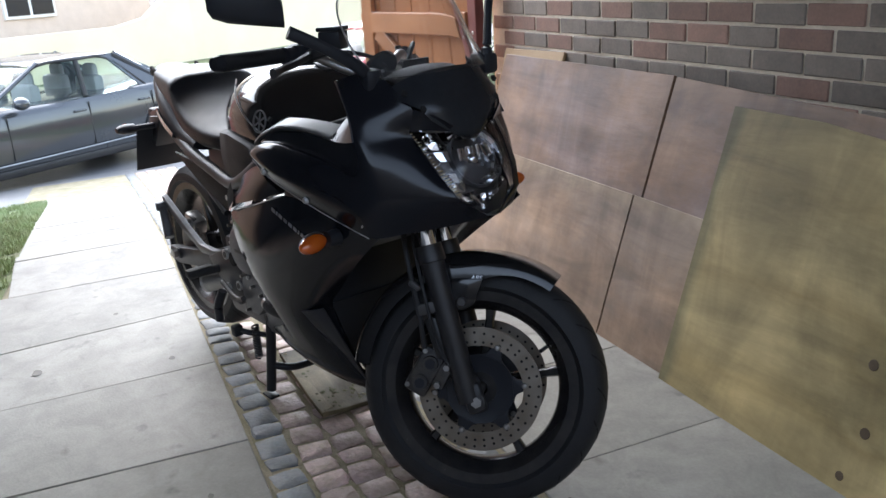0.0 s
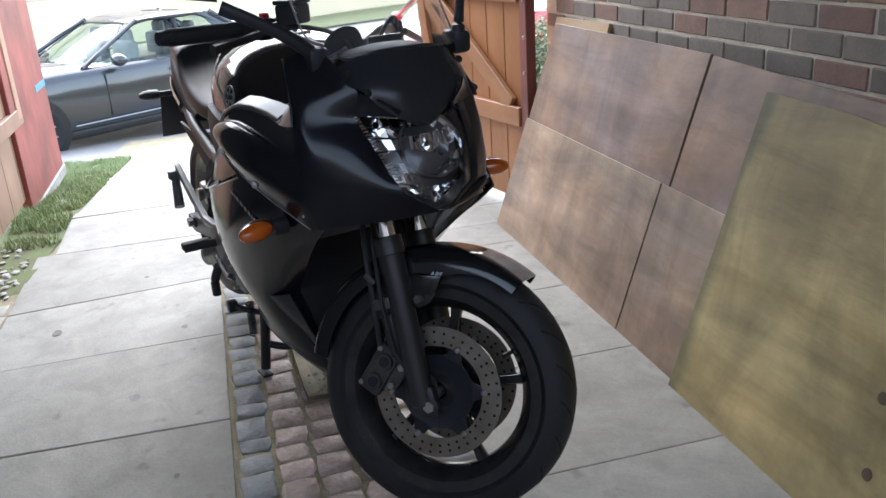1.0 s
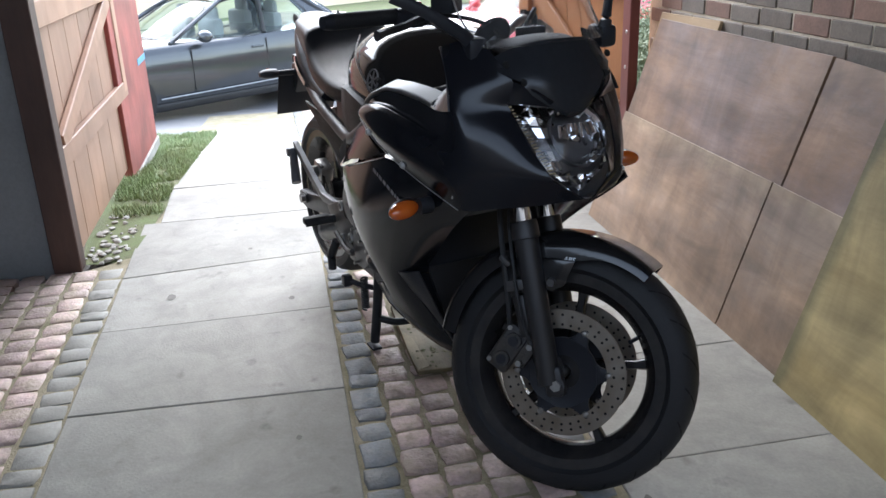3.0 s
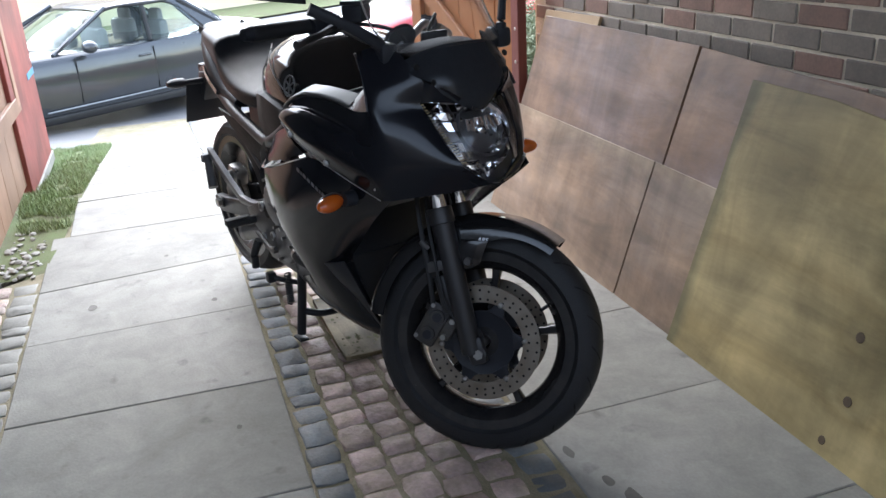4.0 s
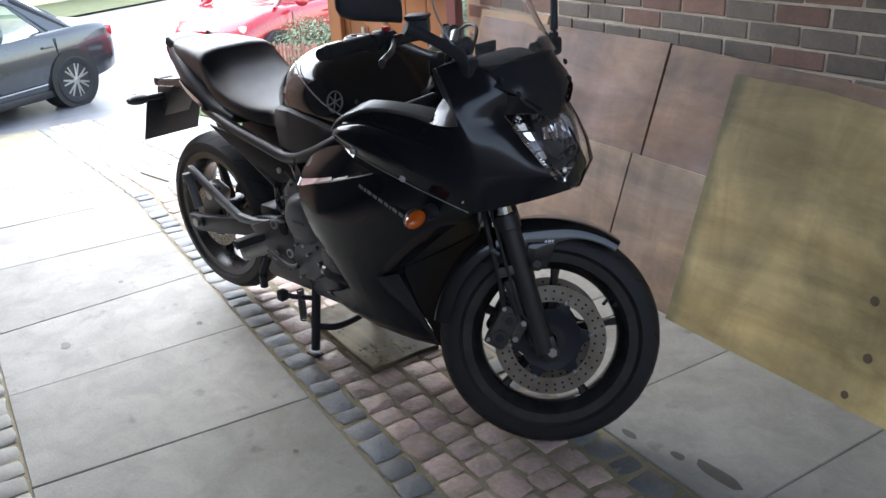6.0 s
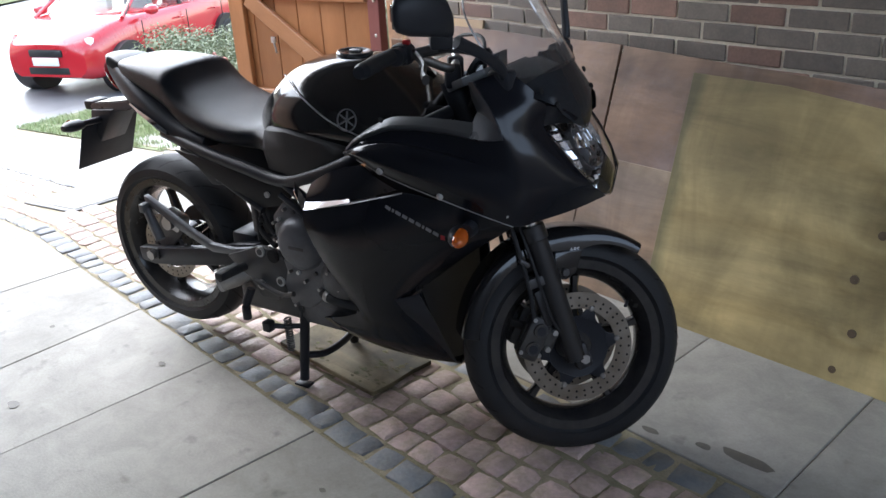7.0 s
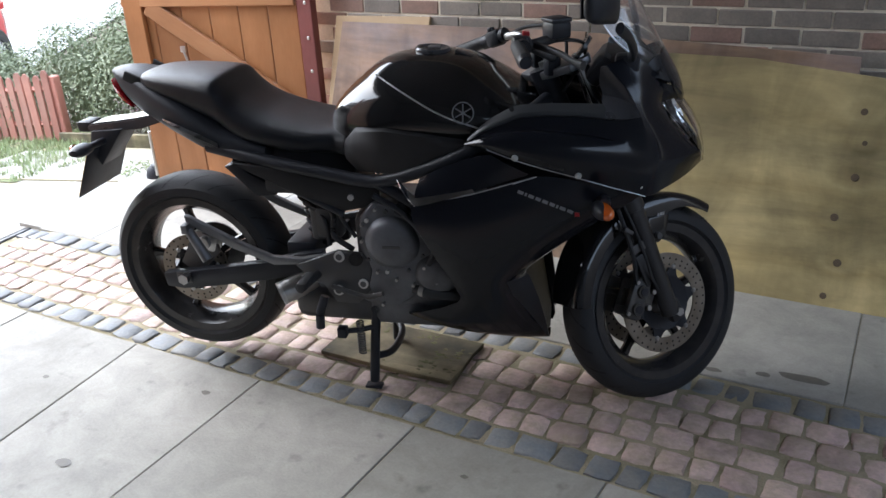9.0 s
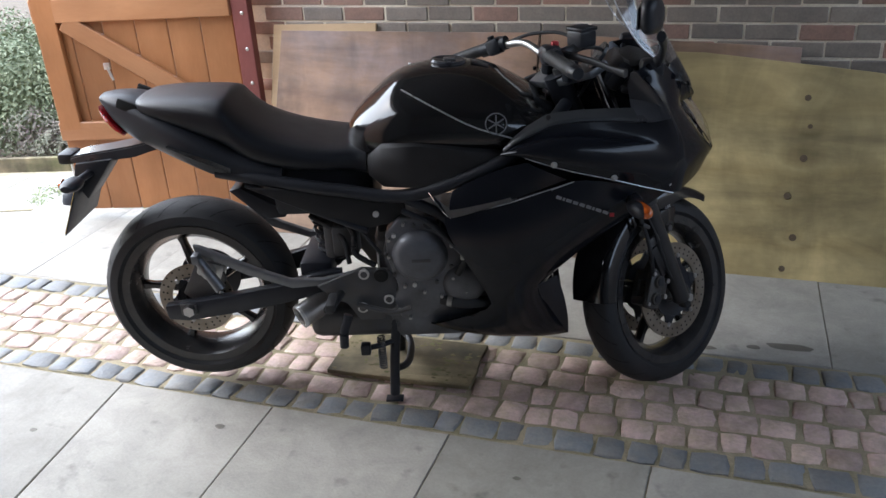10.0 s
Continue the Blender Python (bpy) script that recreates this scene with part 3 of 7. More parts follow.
PITCH, COURSE = 0.199, 0.0665
red_b = [brick_mesh(PITCH - 0.0095, k, RED_BRICK) for k in range(4)]
grey_b = [brick_mesh(PITCH - 0.0095, 9 + k, GREY_BRICK) for k in range(4)]
rng = random.Random(23)
far_red, far_grey = [], []
for r in range(-13, 22):
    z = 0.885 + COURSE * r
    for k in range(-9, 18):
        x = 0.158 + PITCH * (k + 0.5) + (PITCH / 2 if r % 2 else 0)
        if not -1.35 < x < 3.6:
            continue
        red = rng.random() < 0.42
        if r == 0 and -1 <= k <= 6:
            red = k in (1, 4)
        me = rng.choice(red_b if red else grey_b)
        m = Matrix.Translation((x + rng.uniform(-0.002, 0.002), WALL_Y + 0.022 + rng.uniform(-0.002, 0.002), z + rng.uniform(-0.0015, 0.0015)))
        if 0.74 < z < 1.32 and x < 1.9:
            ob = new("brick", me)
            ob.parent, ob.matrix_basis = wall_north, m
        else:
            (far_red if red else far_grey).append((me, m))
joined(far_red, "far_brick", RED_BRICK, wall_north, "red-brown bricks")
joined(far_grey, "far_dark_brick", GREY_BRICK, wall_north, "blue-grey bricks")

# unseen plain walls and ceiling, added to close the place and shape its light
structure("wall_south", box(5.0, 0.2, 2.5, 0, (1.2, -3.1, 1.2)), UNSEEN_WALL, "unseen plain wall added on the south side", "wall")
structure("wall_west", box(0.2, 2.0, 2.5, 0, (-1.4, -2.1, 1.2)), UNSEEN_WALL, "unseen plain wall added beside the gateway", "wall")
structure("lintel_west", box(0.2, 2.9, 0.4, 0, (-1.4, 0.3, 2.26)), UNSEEN_WALL, "unseen plain lintel added over the gateway", "wall")
structure("wall_east", box(0.2, 5.1, 2.5, 0, (4.6, -0.75, 1.2)), UNSEEN_WALL_DARK, "unseen dark wall added to close the east end", "wall")
structure("wall_yard", box(1.0, 0.2, 2.5, 0, (4.15, -3.1, 1.2)), UNSEEN_WALL_DARK, "unseen dark wall added beside the open east gap", "wall")
# unseen; ends short of the east wall so sky light falls in there
structure("ceiling", box(4.1, 4.9, 0.1, 0, (0.55, -0.7, 2.5)), UNSEEN_CEILING, "unseen dark ceiling added to shape the light", "ceiling")
# unseen floor added under that gap
bm = bmesh.new()
vs = [bm.verts.new(p) for p in ((3.7, -3.0, -0.02), (4.6, -3.0, -0.02), (4.6, 1.6, -0.02), (3.7, 1.6, -0.02))]
bm.faces.new(vs)
structure("yard_pavement", bm, CONCRETE, "unseen concrete floor added behind the roofed passage", "pavement")


# dark damp and oily marks on the slabs
def stain(x, y, rx, ry, seed):
    rng = random.Random(seed)
    ring = [(rx * (1 + rng.uniform(-0.14, 0.14)) * math.cos(a), ry * (1 + rng.uniform(-0.2, 0.2)) * math.sin(a)) for a in np.linspace(0, 2 * math.pi, 10, endpoint=False)]
    b = bmesh.new()
    b.faces.new([b.verts.new((p.x, p.y, 0)) for p in spline([(u, v, 0) for u, v in ring] + [(ring[0][0], ring[0][1], 0)], 3)[:-1]])
    ob = part("stain", b, STAIN, floor, "dark oily mark", smooth=False)
    ob.matrix_basis = Matrix.Translation((x, y, 0.0028))


STAINS = ((0.99, 0.715, 0.085, 0.022), (0.87, 0.69, 0.022, 0.014), (0.72, 0.655, 0.03, 0.012), (-0.84, -0.59, 0.028, 0.016), (-0.71, -0.14, 0.016, 0.012), (-1.29, -0.30, 0.014, 0.01), (0.24, -0.15, 0.012, 0.007))
for k, (x, y, rx, ry) in enumerate(STAINS):
    stain(x, y, rx, ry, 40 + k)

# ---- sheets of plywood against the wall ----
def sheet(name, outline, foot_y, lean_y, height, thick, mat, label, edge=None):
    """A sheet that stands on the floor at foot_y and leans back by lean_y over its height; outline in (x, along the sheet)."""
    tilt = math.atan2(lean_y, height)
    ob = thing(name, Matrix.Translation((0, foot_y, 0)) @ Matrix.Rotation(-tilt, 4, "X"), label, "plywood sheet", "plywood sheets against the wall")
    part("panel", prism(outline, thick, "xz", thick / 2, 0.0015, seg=1), mat, ob, smooth=False)
    return ob


LEAN = 0.27
sheet_a = sheet("plywood_sheet", [(-1.30, 0.0), (-0.115, 0.0), (-0.052, 0.50), (-0.044, 0.925), (-1.235, 0.925)], 1.260, 0.27, 0.88, 0.014, PLY_PINK,
                "aged purplish-brown plywood sheet leaning on the brick wall")
sheet_c = sheet("plywood_sheet", [(-0.108, 0.0), (0.97, 0.0), (0.97, 0.878), (-0.034, 0.922), (-0.046, 0.50)], 1.262, 0.27, 0.88, 0.014, PLY_PINK,
                "aged reddish-brown plywood sheet behind a yellow one")
low_a = sheet("plywood_sheet", [(-1.31, 0.0), (-0.101, 0.0), (-0.091, 0.512), (-1.275, 0.508)], 1.254, 0.27, 0.88, 0.005, PLY_LOW,
              "lower pale brown plywood sheet in front of a darker one")
low_c = sheet("plywood_sheet", [(-0.096, 0.0), (0.94, 0.0), (0.94, 0.505), (-0.086, 0.512)], 1.255, 0.27, 0.88, 0.005, PLY_LOW,
              "lower pale brown plywood sheet with a worn top edge")
sheet_b = sheet("plywood_sheet", [(0.285, 0.0), (1.62, 0.0), (1.62, 0.735), (1.23, 0.80), (0.62, 0.862), (0.285, 0.866)], 1.232, 0.27, 0.85, 0.018, PLY_YELLOW,
                "weathered yellow softwood plywood sheet with dark knots")
for x, h, r in ((0.969, 0.325, 0.014), (1.003, 0.165, 0.014), (1.013, 0.472, 0.014), (1.007, 0.70, 0.012), (1.025, 0.593, 0.009), (0.975, 0.04, 0.012)):
    part("knot", lathe([(0.0005, 0), (r, 0), (r * 0.92, -0.0012), (0.0005, -0.0016)], 14, "y"), DARK_KNOT, sheet_b, "dark round knot", m=Matrix.Translation((x, -0.0002, h)))
batten = sheet("plywood_offcut", [(-1.31, 0.0), (-0.78, 0.0), (-0.78, 0.955), (-1.285, 0.945)], 1.285, 0.27, 0.90, 0.014, PLY_EDGE, "pale plywood offcut behind the brown sheet")

# board under the stand
ob = thing("board", pose(-0.255, 0.34, 0.004, 0, 0, 1.5), "mossy old plywood board lying on the setts", "board")
b = prism([(-0.25, -0.128), (0.10, -0.131), (0.248, -0.126), (0.252, -0.04), (0.246, 0.05), (0.251, 0.128), (0.02, 0.131), (-0.247, 0.129), (-0.252, 0.0)], 0.016, "xy", 0.009, 0.002, seg=1)
part("panel", b, OLD_BOARD, ob, smooth=False)
part("lifted_veneer", prism([(-0.05, -0.129), (0.20, -0.1275), (0.244, -0.122), (0.23, -0.085), (0.12, -0.094), (0.03, -0.10)], 0.0016, "xy", 0.0186), OLD_BOARD, ob, "split and lifted top veneer", smooth=False, m=Matrix.Rotation(radians(0.6), 4, "X"))
b = bmesh.new()
rng = random.Random(77)
for _ in range(150):
    x, y = rng.uniform(-0.24, 0.24), rng.uniform(-0.12, 0.12)
    if noise.noise(Vector((x * 9, y * 9, 4.0))) < -0.05:
        continue
    r = rng.uniform(0.0025, 0.010)
    ring = [b.verts.new((x + r * rng.uniform(0.5, 1.2) * math.cos(q) * 1.5, y + r * rng.uniform(0.5, 1.2) * math.sin(q), 0.0172)) for q in np.linspace(0, 2 * math.pi, 7, endpoint=False)]
    tip = b.verts.new((x, y, 0.0176 + r * 0.30))
    for k in range(7):
        b.faces.new((ring[k], ring[(k + 1) % 7], tip))
part("moss", b, MOSS, ob, "clumps of moss and dirt")["kind"] = "stuff"


# ---- gates ----
def gate(name, m, width, height, lift, label, mat=GATE_PLANK, rail_mat=GATE_RAIL):
    """A ledged and braced gate of planks; local x runs from the hinge, rails on the side of +y."""
    g = thing(name, m, label, "gate", "gates of the drive")
    n = 6
    w = width / n
    for k in range(n):
        part("plank", box(w - 0.004, 0.018, height, 0.003, (w * (k + 0.5), 0, lift + height / 2), 1), mat, g, smooth=False)
    for z in (0.455, 1.02, height + lift - 0.16):
        part("rail", box(width, 0.03, 0.105 if z > 0.5 else 0.09, 0.004, (width / 2, 0.026, z), 1), rail_mat, g, smooth=False)
    part("stile", box(0.105, 0.03, height - 0.42, 0.004, (width - 0.06, 0.0265, lift + 0.42 + (height - 0.42) / 2), 1), mat, g, smooth=False)
    a, b_ = Vector((width - 0.14, 0.026, 0.97)), Vector((0.08, 0.026, 0.50))
    d = b_ - a
    part("brace", box(d.length, 0.028, 0.085, 0.004, (0, 0, 0), 1), rail_mat, g, smooth=False,
         m=Matrix.Translation((a + b_) / 2) @ Matrix.Rotation(-math.atan2(d.z, d.x), 4, "Y"))
    return g


right_gate = gate("gate", Matrix.Translation((-1.43, 1.46, ground_z(-1.9))) @ Matrix.Rotation(radians(180 + 13), 4, "Z"), 0.93, 1.86, 0.04,
                  "orange varnished plank gate standing open")
hasp = part("latch", rod((0.62, 0.045, 0.76), (0.60, 0.05, 0.70), 0.006, bm=box(0.03, 0.012, 0.03, 0.002, (0.62, 0.042, 0.765))), STEEL, right_gate, "zinc latch")
gp = thing("gate_post", pose(-1.365, 1.49, 0), "red-stained timber gate post with bolts", "post", "gate posts")
part("post", box(0.085, 0.045, 2.05, 0.004, (-0.01, -0.036, 1.02), 1), RED_POST, gp, smooth=False)
for z in (0.665, 0.82, 0.98, 1.2):
    part("bolt", lathe([(0.0005, 0), (0.008, 0), (0.008, -0.003), (0.005, -0.005), (0.0005, -0.005)], 12, "y"), STEEL, gp, m=Matrix.Translation((0.0, -0.059, z)))

left_gate = gate("gate", Matrix.Translation((-1.30, -1.03, 0)) @ Matrix.Rotation(radians(180), 4, "Z") @ Matrix.Scale(-1, 4, (0, 1, 0)), 1.75, 1.86, 0.02,
                 "orange plank gate, coloured paler for daylight, standing open along the drive", LIT_PLANK, LIT_PLANK)
lp = thing("gate_post", pose(-1.27, -1.04, 0), "dark brown timber gate post", "post", "gate posts")
part("post", box(0.09, 0.11, 2.05, 0.004, (0, 0, 1.02), 1), wood("dark_post", (0.10, 0.05, 0.035), (0.05, 0.025, 0.02), "z"), lp, smooth=False)
rp = thing("cladding_panel", pose(-3.1, -1.02, ground_z(-3.1)), "faded red timber panel on a concrete plinth", "fence panel")
part("panel", box(1.15, 0.05, 2.3, 0.004, (-0.27, 0, 1.12), 1), FADED_RED, rp, smooth=False)
part("plinth", box(2.7, 0.06, 0.07, 0.006, (0.48, 0.005, 0.0), 1), CONCRETE, rp, "pale concrete plinth", smooth=False)
part("tape", box(0.34, 0.003, 0.04, 0.0, (-0.66, 0.0275, 0.60)), BLUE_TAPE, rp, "strip of blue tape", smooth=False)

# ---- the motorcycle ----
GLOSS = material("gloss_black_paint", (0.012, 0.012, 0.013), 0.10, scale=5, amount=0.3, coat=0.0, fine=0.05, rough_var=0.04)
FAIRING = material("black_fairing_paint", (0.0090, 0.0100, 0.0138), 0.14, scale=5, amount=0.3, fine=0.05, rough_var=0.05, spec=0.30)
RIDGE = material("graphite_satin_plastic", (0.045, 0.047, 0.05), 0.36, 0.2, scale=9, amount=0.3)
PLASTIC = material("satin_black_plastic", (0.023, 0.025, 0.031), 0.42, scale=9, amount=0.5, bump=0.10, bump_scale=420, fine=0.1, spec=0.28)
PAD = material("matt_black_plastic", (0.016, 0.016, 0.0175), 0.55, scale=9, amount=0.4, bump=0.2, bump_scale=600, fine=0.1, spec=0.25)
VINYL = material("black_seat_vinyl", (0.008, 0.010, 0.0145), 0.36, scale=7, amount=0.5, bump=0.3, bump_scale=520, fine=0.12, spec=0.36)
RUBBER = material("dusty_tyre_rubber", (0.017, 0.018, 0.0205), 0.6, second=(0.030, 0.030, 0.031), scale=6, amount=0.6, bump=0.25, bump_scale=260, fine=0.18, spec=0.35)
FRAME_BLACK = material("black_frame_enamel", (0.021, 0.023, 0.029), 0.42, scale=8, amount=0.5, bump=0.05, fine=0.1, spec=0.25)
WHEEL_BLACK = material("black_wheel_enamel", (0.017, 0.017, 0.019), 0.24, second=(0.05, 0.046, 0.04), scale=12, amount=0.4, fine=0.1)
ENGINE = material("grey_engine_casting", (0.125, 0.13, 0.145), 0.42, 0.3, second=(0.04, 0.037, 0.033), scale=9, amount=0.6, bump=0.2, bump_scale=340, fine=0.1)
DARK_METAL = material("dark_cast_metal", (0.062, 0.065, 0.072), 0.46, 0.3, second=(0.07, 0.06, 0.05), scale=14, amount=0.6, bump=0.25, bump_scale=300)
GRIMY = material("grimy_black_casting", (0.030, 0.030, 0.033), 0.5, 0.2, second=(0.075, 0.065, 0.052), scale=22, amount=0.8, bump=0.4, bump_scale=240, fine=0.2)
FORK_BLACK = material("grey_black_fork", (0.024, 0.024, 0.026), 0.4, 0.15, scale=12, amount=0.4)
ALLOY = material("dull_alloy", (0.42, 0.42, 0.42), 0.38, 1.0, second=(0.25, 0.24, 0.22), scale=12, amount=0.5)
CHROME = material("chrome", (0.80, 0.80, 0.80), 0.10, 1.0, scale=20, amount=0.1, rough_var=0.04)
DISC = material("brake_disc_steel", (0.27, 0.245, 0.21), 0.42, 0.8, second=(0.17, 0.135, 0.10), scale=20, amount=0.8, fine=0.16)
# black for screw heads, and for shade in holes and grooves not cut
HOLE = material("black_hole", (0.008, 0.008, 0.008), 0.9, scale=10)
SILVER = material("silver_badge", (0.52, 0.52, 0.53), 0.3, 0.6, scale=30, amount=0.2)
EMBLEM = material("dull_silver_emblem", (0.24, 0.24, 0.25), 0.35, 0.4, scale=30, amount=0.2)
GREY_PAINT = material("graphite_paint", (0.05, 0.053, 0.062), 0.3, 0.3, scale=8, amount=0.3, coat=0.2)
RED_MARK = material("red_mark", (0.5, 0.02, 0.03), 0.35, scale=30, amount=0.1)
SMOKE = material("smoked_black_acrylic", (0.022, 0.024, 0.028), 0.2, scale=9, amount=0.3, rough_var=0.04, spec=0.3)
CLEAR = glass("clear_acrylic", (0.93, 0.93, 0.94), 0.03, 1.4, 0.985)
LENS = glass("headlamp_lens", (0.95, 0.96, 0.97), 0.01, 1.3)
LAMP_GREY = material("satin_silver_lamp_housing", (0.17, 0.17, 0.178), 0.3, 0.6, scale=14, amount=0.3)
GREY_ALLOY = material("graphite_alloy", (0.17, 0.175, 0.185), 0.42, 0.6, scale=14, amount=0.4)
TRIM_METAL = material("polished_grey_trim", (0.52, 0.53, 0.55), 0.07, 1.0, scale=14, amount=0.1, rough_var=0.03)
REFLECTOR = material("silvered_reflector", (0.9, 0.9, 0.92), 0.08, 1.0, scale=20, amount=0.15)
PALE_METAL = material("pale_zinc", (0.50, 0.50, 0.49), 0.35, 0.35, scale=20, amount=0.3)
RED_LENS = material("red_lens", (0.42, 0.012, 0.02), 0.12, scale=30, amount=0.2, coat=1.0)
PLATE_YELLOW = material("yellow_plate", (0.62, 0.42, 0.08), 0.4, scale=10, amount=0.2)
AMBER = material("amber_lens", (0.60, 0.12, 0.010), 0.12, second=(0.40, 0.06, 0.008), scale=40, amount=0.5, coat=1.0)

bike = thing("motorcycle", Matrix.Translation((-0.812, 0.0876, 0.0)) @ Matrix.Rotation(radians(15.9), 4, "Z"),
             "black faired motorcycle on its centre stand, front wheel turned", "motorcycle")
RAKE = Vector((-math.sin(radians(23)), 0, math.cos(radians(23))))
HEAD = Vector((1.097, 0.008, 1.0))
STEER = Matrix.Translation(HEAD) @ Matrix.Rotation(radians(41.4), 4, RAKE) @ Matrix.Translation(-HEAD)
FA = Vector((1.432, 0.008, 0.297))
RA = Vector((-0.025, 0.012, 0.362))


def tyre_profile(R, width, rim):
    w = width / 2
    return [(rim, -w * 0.72), (rim + 0.02, -w * 0.93), (R - 0.055, -w), (R - 0.03, -w * 0.95), (R - 0.012, -w * 0.7), (R - 0.003, -w * 0.36), (R, 0),
            (R - 0.003, w * 0.36), (R - 0.012, w * 0.7), (R - 0.03, w * 0.95), (R - 0.055, w), (rim + 0.02, w * 0.93), (rim, w * 0.72)]


def grooves(R, width, count, seed):
    """Tread cuts: short slanted black strips on both shoulders, in place of the grooves' shade."""
    b = bmesh.new()
    for k in range(count):
        for side in (-1, 1):
            a0 = 2 * math.pi * (k + 0.25 * side) / count
            pts = []
            for i in range(6):
                s = i / 5
                w = side * width * lerp(0.10, 0.44, s)
                r = R + 0.0012 - (R * 0.0 + 0.034 * (abs(w) / (width / 2)) ** 2.6)
                a = a0 + 0.20 * s
                pts.append((r, w, a))
            prev = None
            for r, w, a in pts:
                h = 0.0022 / r * (1.2 if r > 0 else 1)
                one = b.verts.new((r * math.cos(a - h), w, r * math.sin(a - h)))
                two = b.verts.new((r * math.cos(a + h), w, r * math.sin(a + h)))
                if prev:
                    b.faces.new((prev[0], one, two, prev[1]))
                prev = (one, two)
    return b


def wheel(name, at, R, width, m, label, spokes=5, phase=0.3):
    """Cast wheel: the rim with its spokes carries tyre, hub and discs."""
    rw = width * 0.40
    rim_r = R - 0.077
    prof = [(rim_r + 0.012, -rw - 0.006), (rim_r + 0.012, -rw), (rim_r - 0.004, -rw + 0.006), (rim_r - 0.02, -rw * 0.4), (rim_r - 0.022, rw * 0.4), (rim_r - 0.004, rw - 0.006),
            (rim_r + 0.012, rw), (rim_r + 0.012, rw + 0.006), (rim_r - 0.012, rw + 0.004), (rim_r - 0.036, rw * 0.55), (rim_r - 0.040, 0), (rim_r - 0.036, -rw * 0.55), (rim_r - 0.012, -rw - 0.004)]
    w = part(name, lathe(prof, 72, "y"), WHEEL_BLACK, bike, label, m=m @ Matrix.Translation(at))
    secs = []
    for r, wt, dp in ((0.045, 0.030, 0.026), (0.10, 0.022, 0.024), (0.16, 0.016, 0.020), (rim_r - 0.034, 0.021, 0.024), (rim_r - 0.02, 0.032, 0.028)):
        secs.append([(r, v * dp * 0.7, u * wt * 0.62) for u, v in ((-1, -0.6), (-0.6, -1), (0.6, -1), (1, -0.6), (1, 0.6), (0.6, 1), (-0.6, 1), (-1, 0.6))])
    spoke_mesh = mesh_of("spoke", loft(secs), WHEEL_BLACK)
    for k in range(spokes):
        sp = new("spoke", spoke_mesh)
        sp.parent = w
        sp.matrix_basis = Matrix.Rotation(-2 * math.pi * k / spokes - phase, 4, "Y")
    part("hub", lathe([(0.018, -0.055), (0.05, -0.055), (0.056, -0.03), (0.05, 0), (0.056, 0.03), (0.05, 0.055), (0.018, 0.055)], 32, "y"), WHEEL_BLACK, w)
    part("tyre", lathe(tyre_profile(R, width, rim_r), 96, "y"), RUBBER, w, "dusty black rubber tyre")
    part("tread_groove", grooves(R, width, 22, 3), HOLE, w, smooth=False)
    return w


def brake_disc(parent, y, R, inner, label, holes=36):
    b = lathe([(inner, y - 0.0025), (R, y - 0.0025), (R, y + 0.0025), (inner, y + 0.0025)], 72, "y")
    d = part("brake_disc", b, DISC, parent, label)
    # black dots on both faces give the shade of holes that are not cut
    hb = bmesh.new()
    side = -1 if y < 0 else 1
    for s in (-1, 1):
        for k in range(holes):
            a = 2 * math.pi * k / holes
            for j in range(2):
                r = lerp(inner, R, 0.30 + 0.42 * j + 0.12 * math.sin(3 * a + j))
                ring = [hb.verts.new((r * math.cos(a) + 0.0034 * math.cos(q), y + s * 0.0031, r * math.sin(a) + 0.0034 * math.sin(q))) for q in np.linspace(0, 2 * math.pi, 8, endpoint=False)]
                hb.faces.new(ring)
    part("drilling", hb, HOLE, d, smooth=False)
    # carrier: a dished hub plate whose arms reach out to the bright rivets, open between them
    plate = lathe([(0.040, y * 0.86 - 0.003), (0.062, y * 0.88 - 0.003), (inner * 0.80, y * 0.97 - 0.003), (inner * 0.80, y * 0.97 + 0.003), (0.062, y * 0.88 + 0.003), (0.040, y * 0.86 + 0.003)], 48, "y")
    part("carrier", plate, FRAME_BLACK, d, "black disc carrier")
    arm_mesh = mesh_of("carrier_arm", prism([(inner * 0.76, -0.027), (inner * 0.84, -0.019), (inner * 0.94, -0.015), (inner * 1.05, -0.012), (inner * 1.085, 0.0), (inner * 1.05, 0.012), (inner * 0.94, 0.015), (inner * 0.84, 0.019), (inner * 0.76, 0.027)], 0.006, "xz", 0.0, 0.001), FRAME_BLACK)
    rivet_mesh = mesh_of("rivet", lathe([(0.0005, -0.0065), (0.005, -0.006), (0.0078, -0.003), (0.0078, 0.003), (0.005, 0.006), (0.0005, 0.0065)], 12, "y"), ALLOY)
    for k in range(6):
        a = 2 * math.pi * k / 6 + 0.2
        rv = new("rivet", rivet_mesh)
        rv.parent, rv.matrix_basis = d, Matrix.Rotation(-a, 4, "Y") @ Matrix.Translation((inner * 1.04, y, 0))
        am = new("carrier_arm", arm_mesh)
        am.parent, am.matrix_basis = d, Matrix.Rotation(-a, 4, "Y") @ Matrix.Translation((0, y * 0.985, 0))
    return d


# front wheel and fork
fw = wheel("front_wheel", FA, 0.30, 0.118, STEER, "black five-spoke front wheel with twin drilled discs")
brake_disc(fw, -0.063, 0.149, 0.105, "drilled steel brake disc")
brake_disc(fw, 0.063, 0.149, 0.105, "drilled steel brake disc")
part("axle", rod((0, -0.115, 0), (0, 0.115, 0), 0.013), ALLOY, fw, "alloy axle")
part("valve", rod((0.155, -0.01, 0.12), (0.135, -0.045, 0.105), 0.005), PLASTIC, fw)
part("axle_cap", rod((0.004, -0.128, -0.018), (0.004, -0.112, -0.018), 0.013, seg=6), ALLOY, fw, "dull hexagon axle bolt")
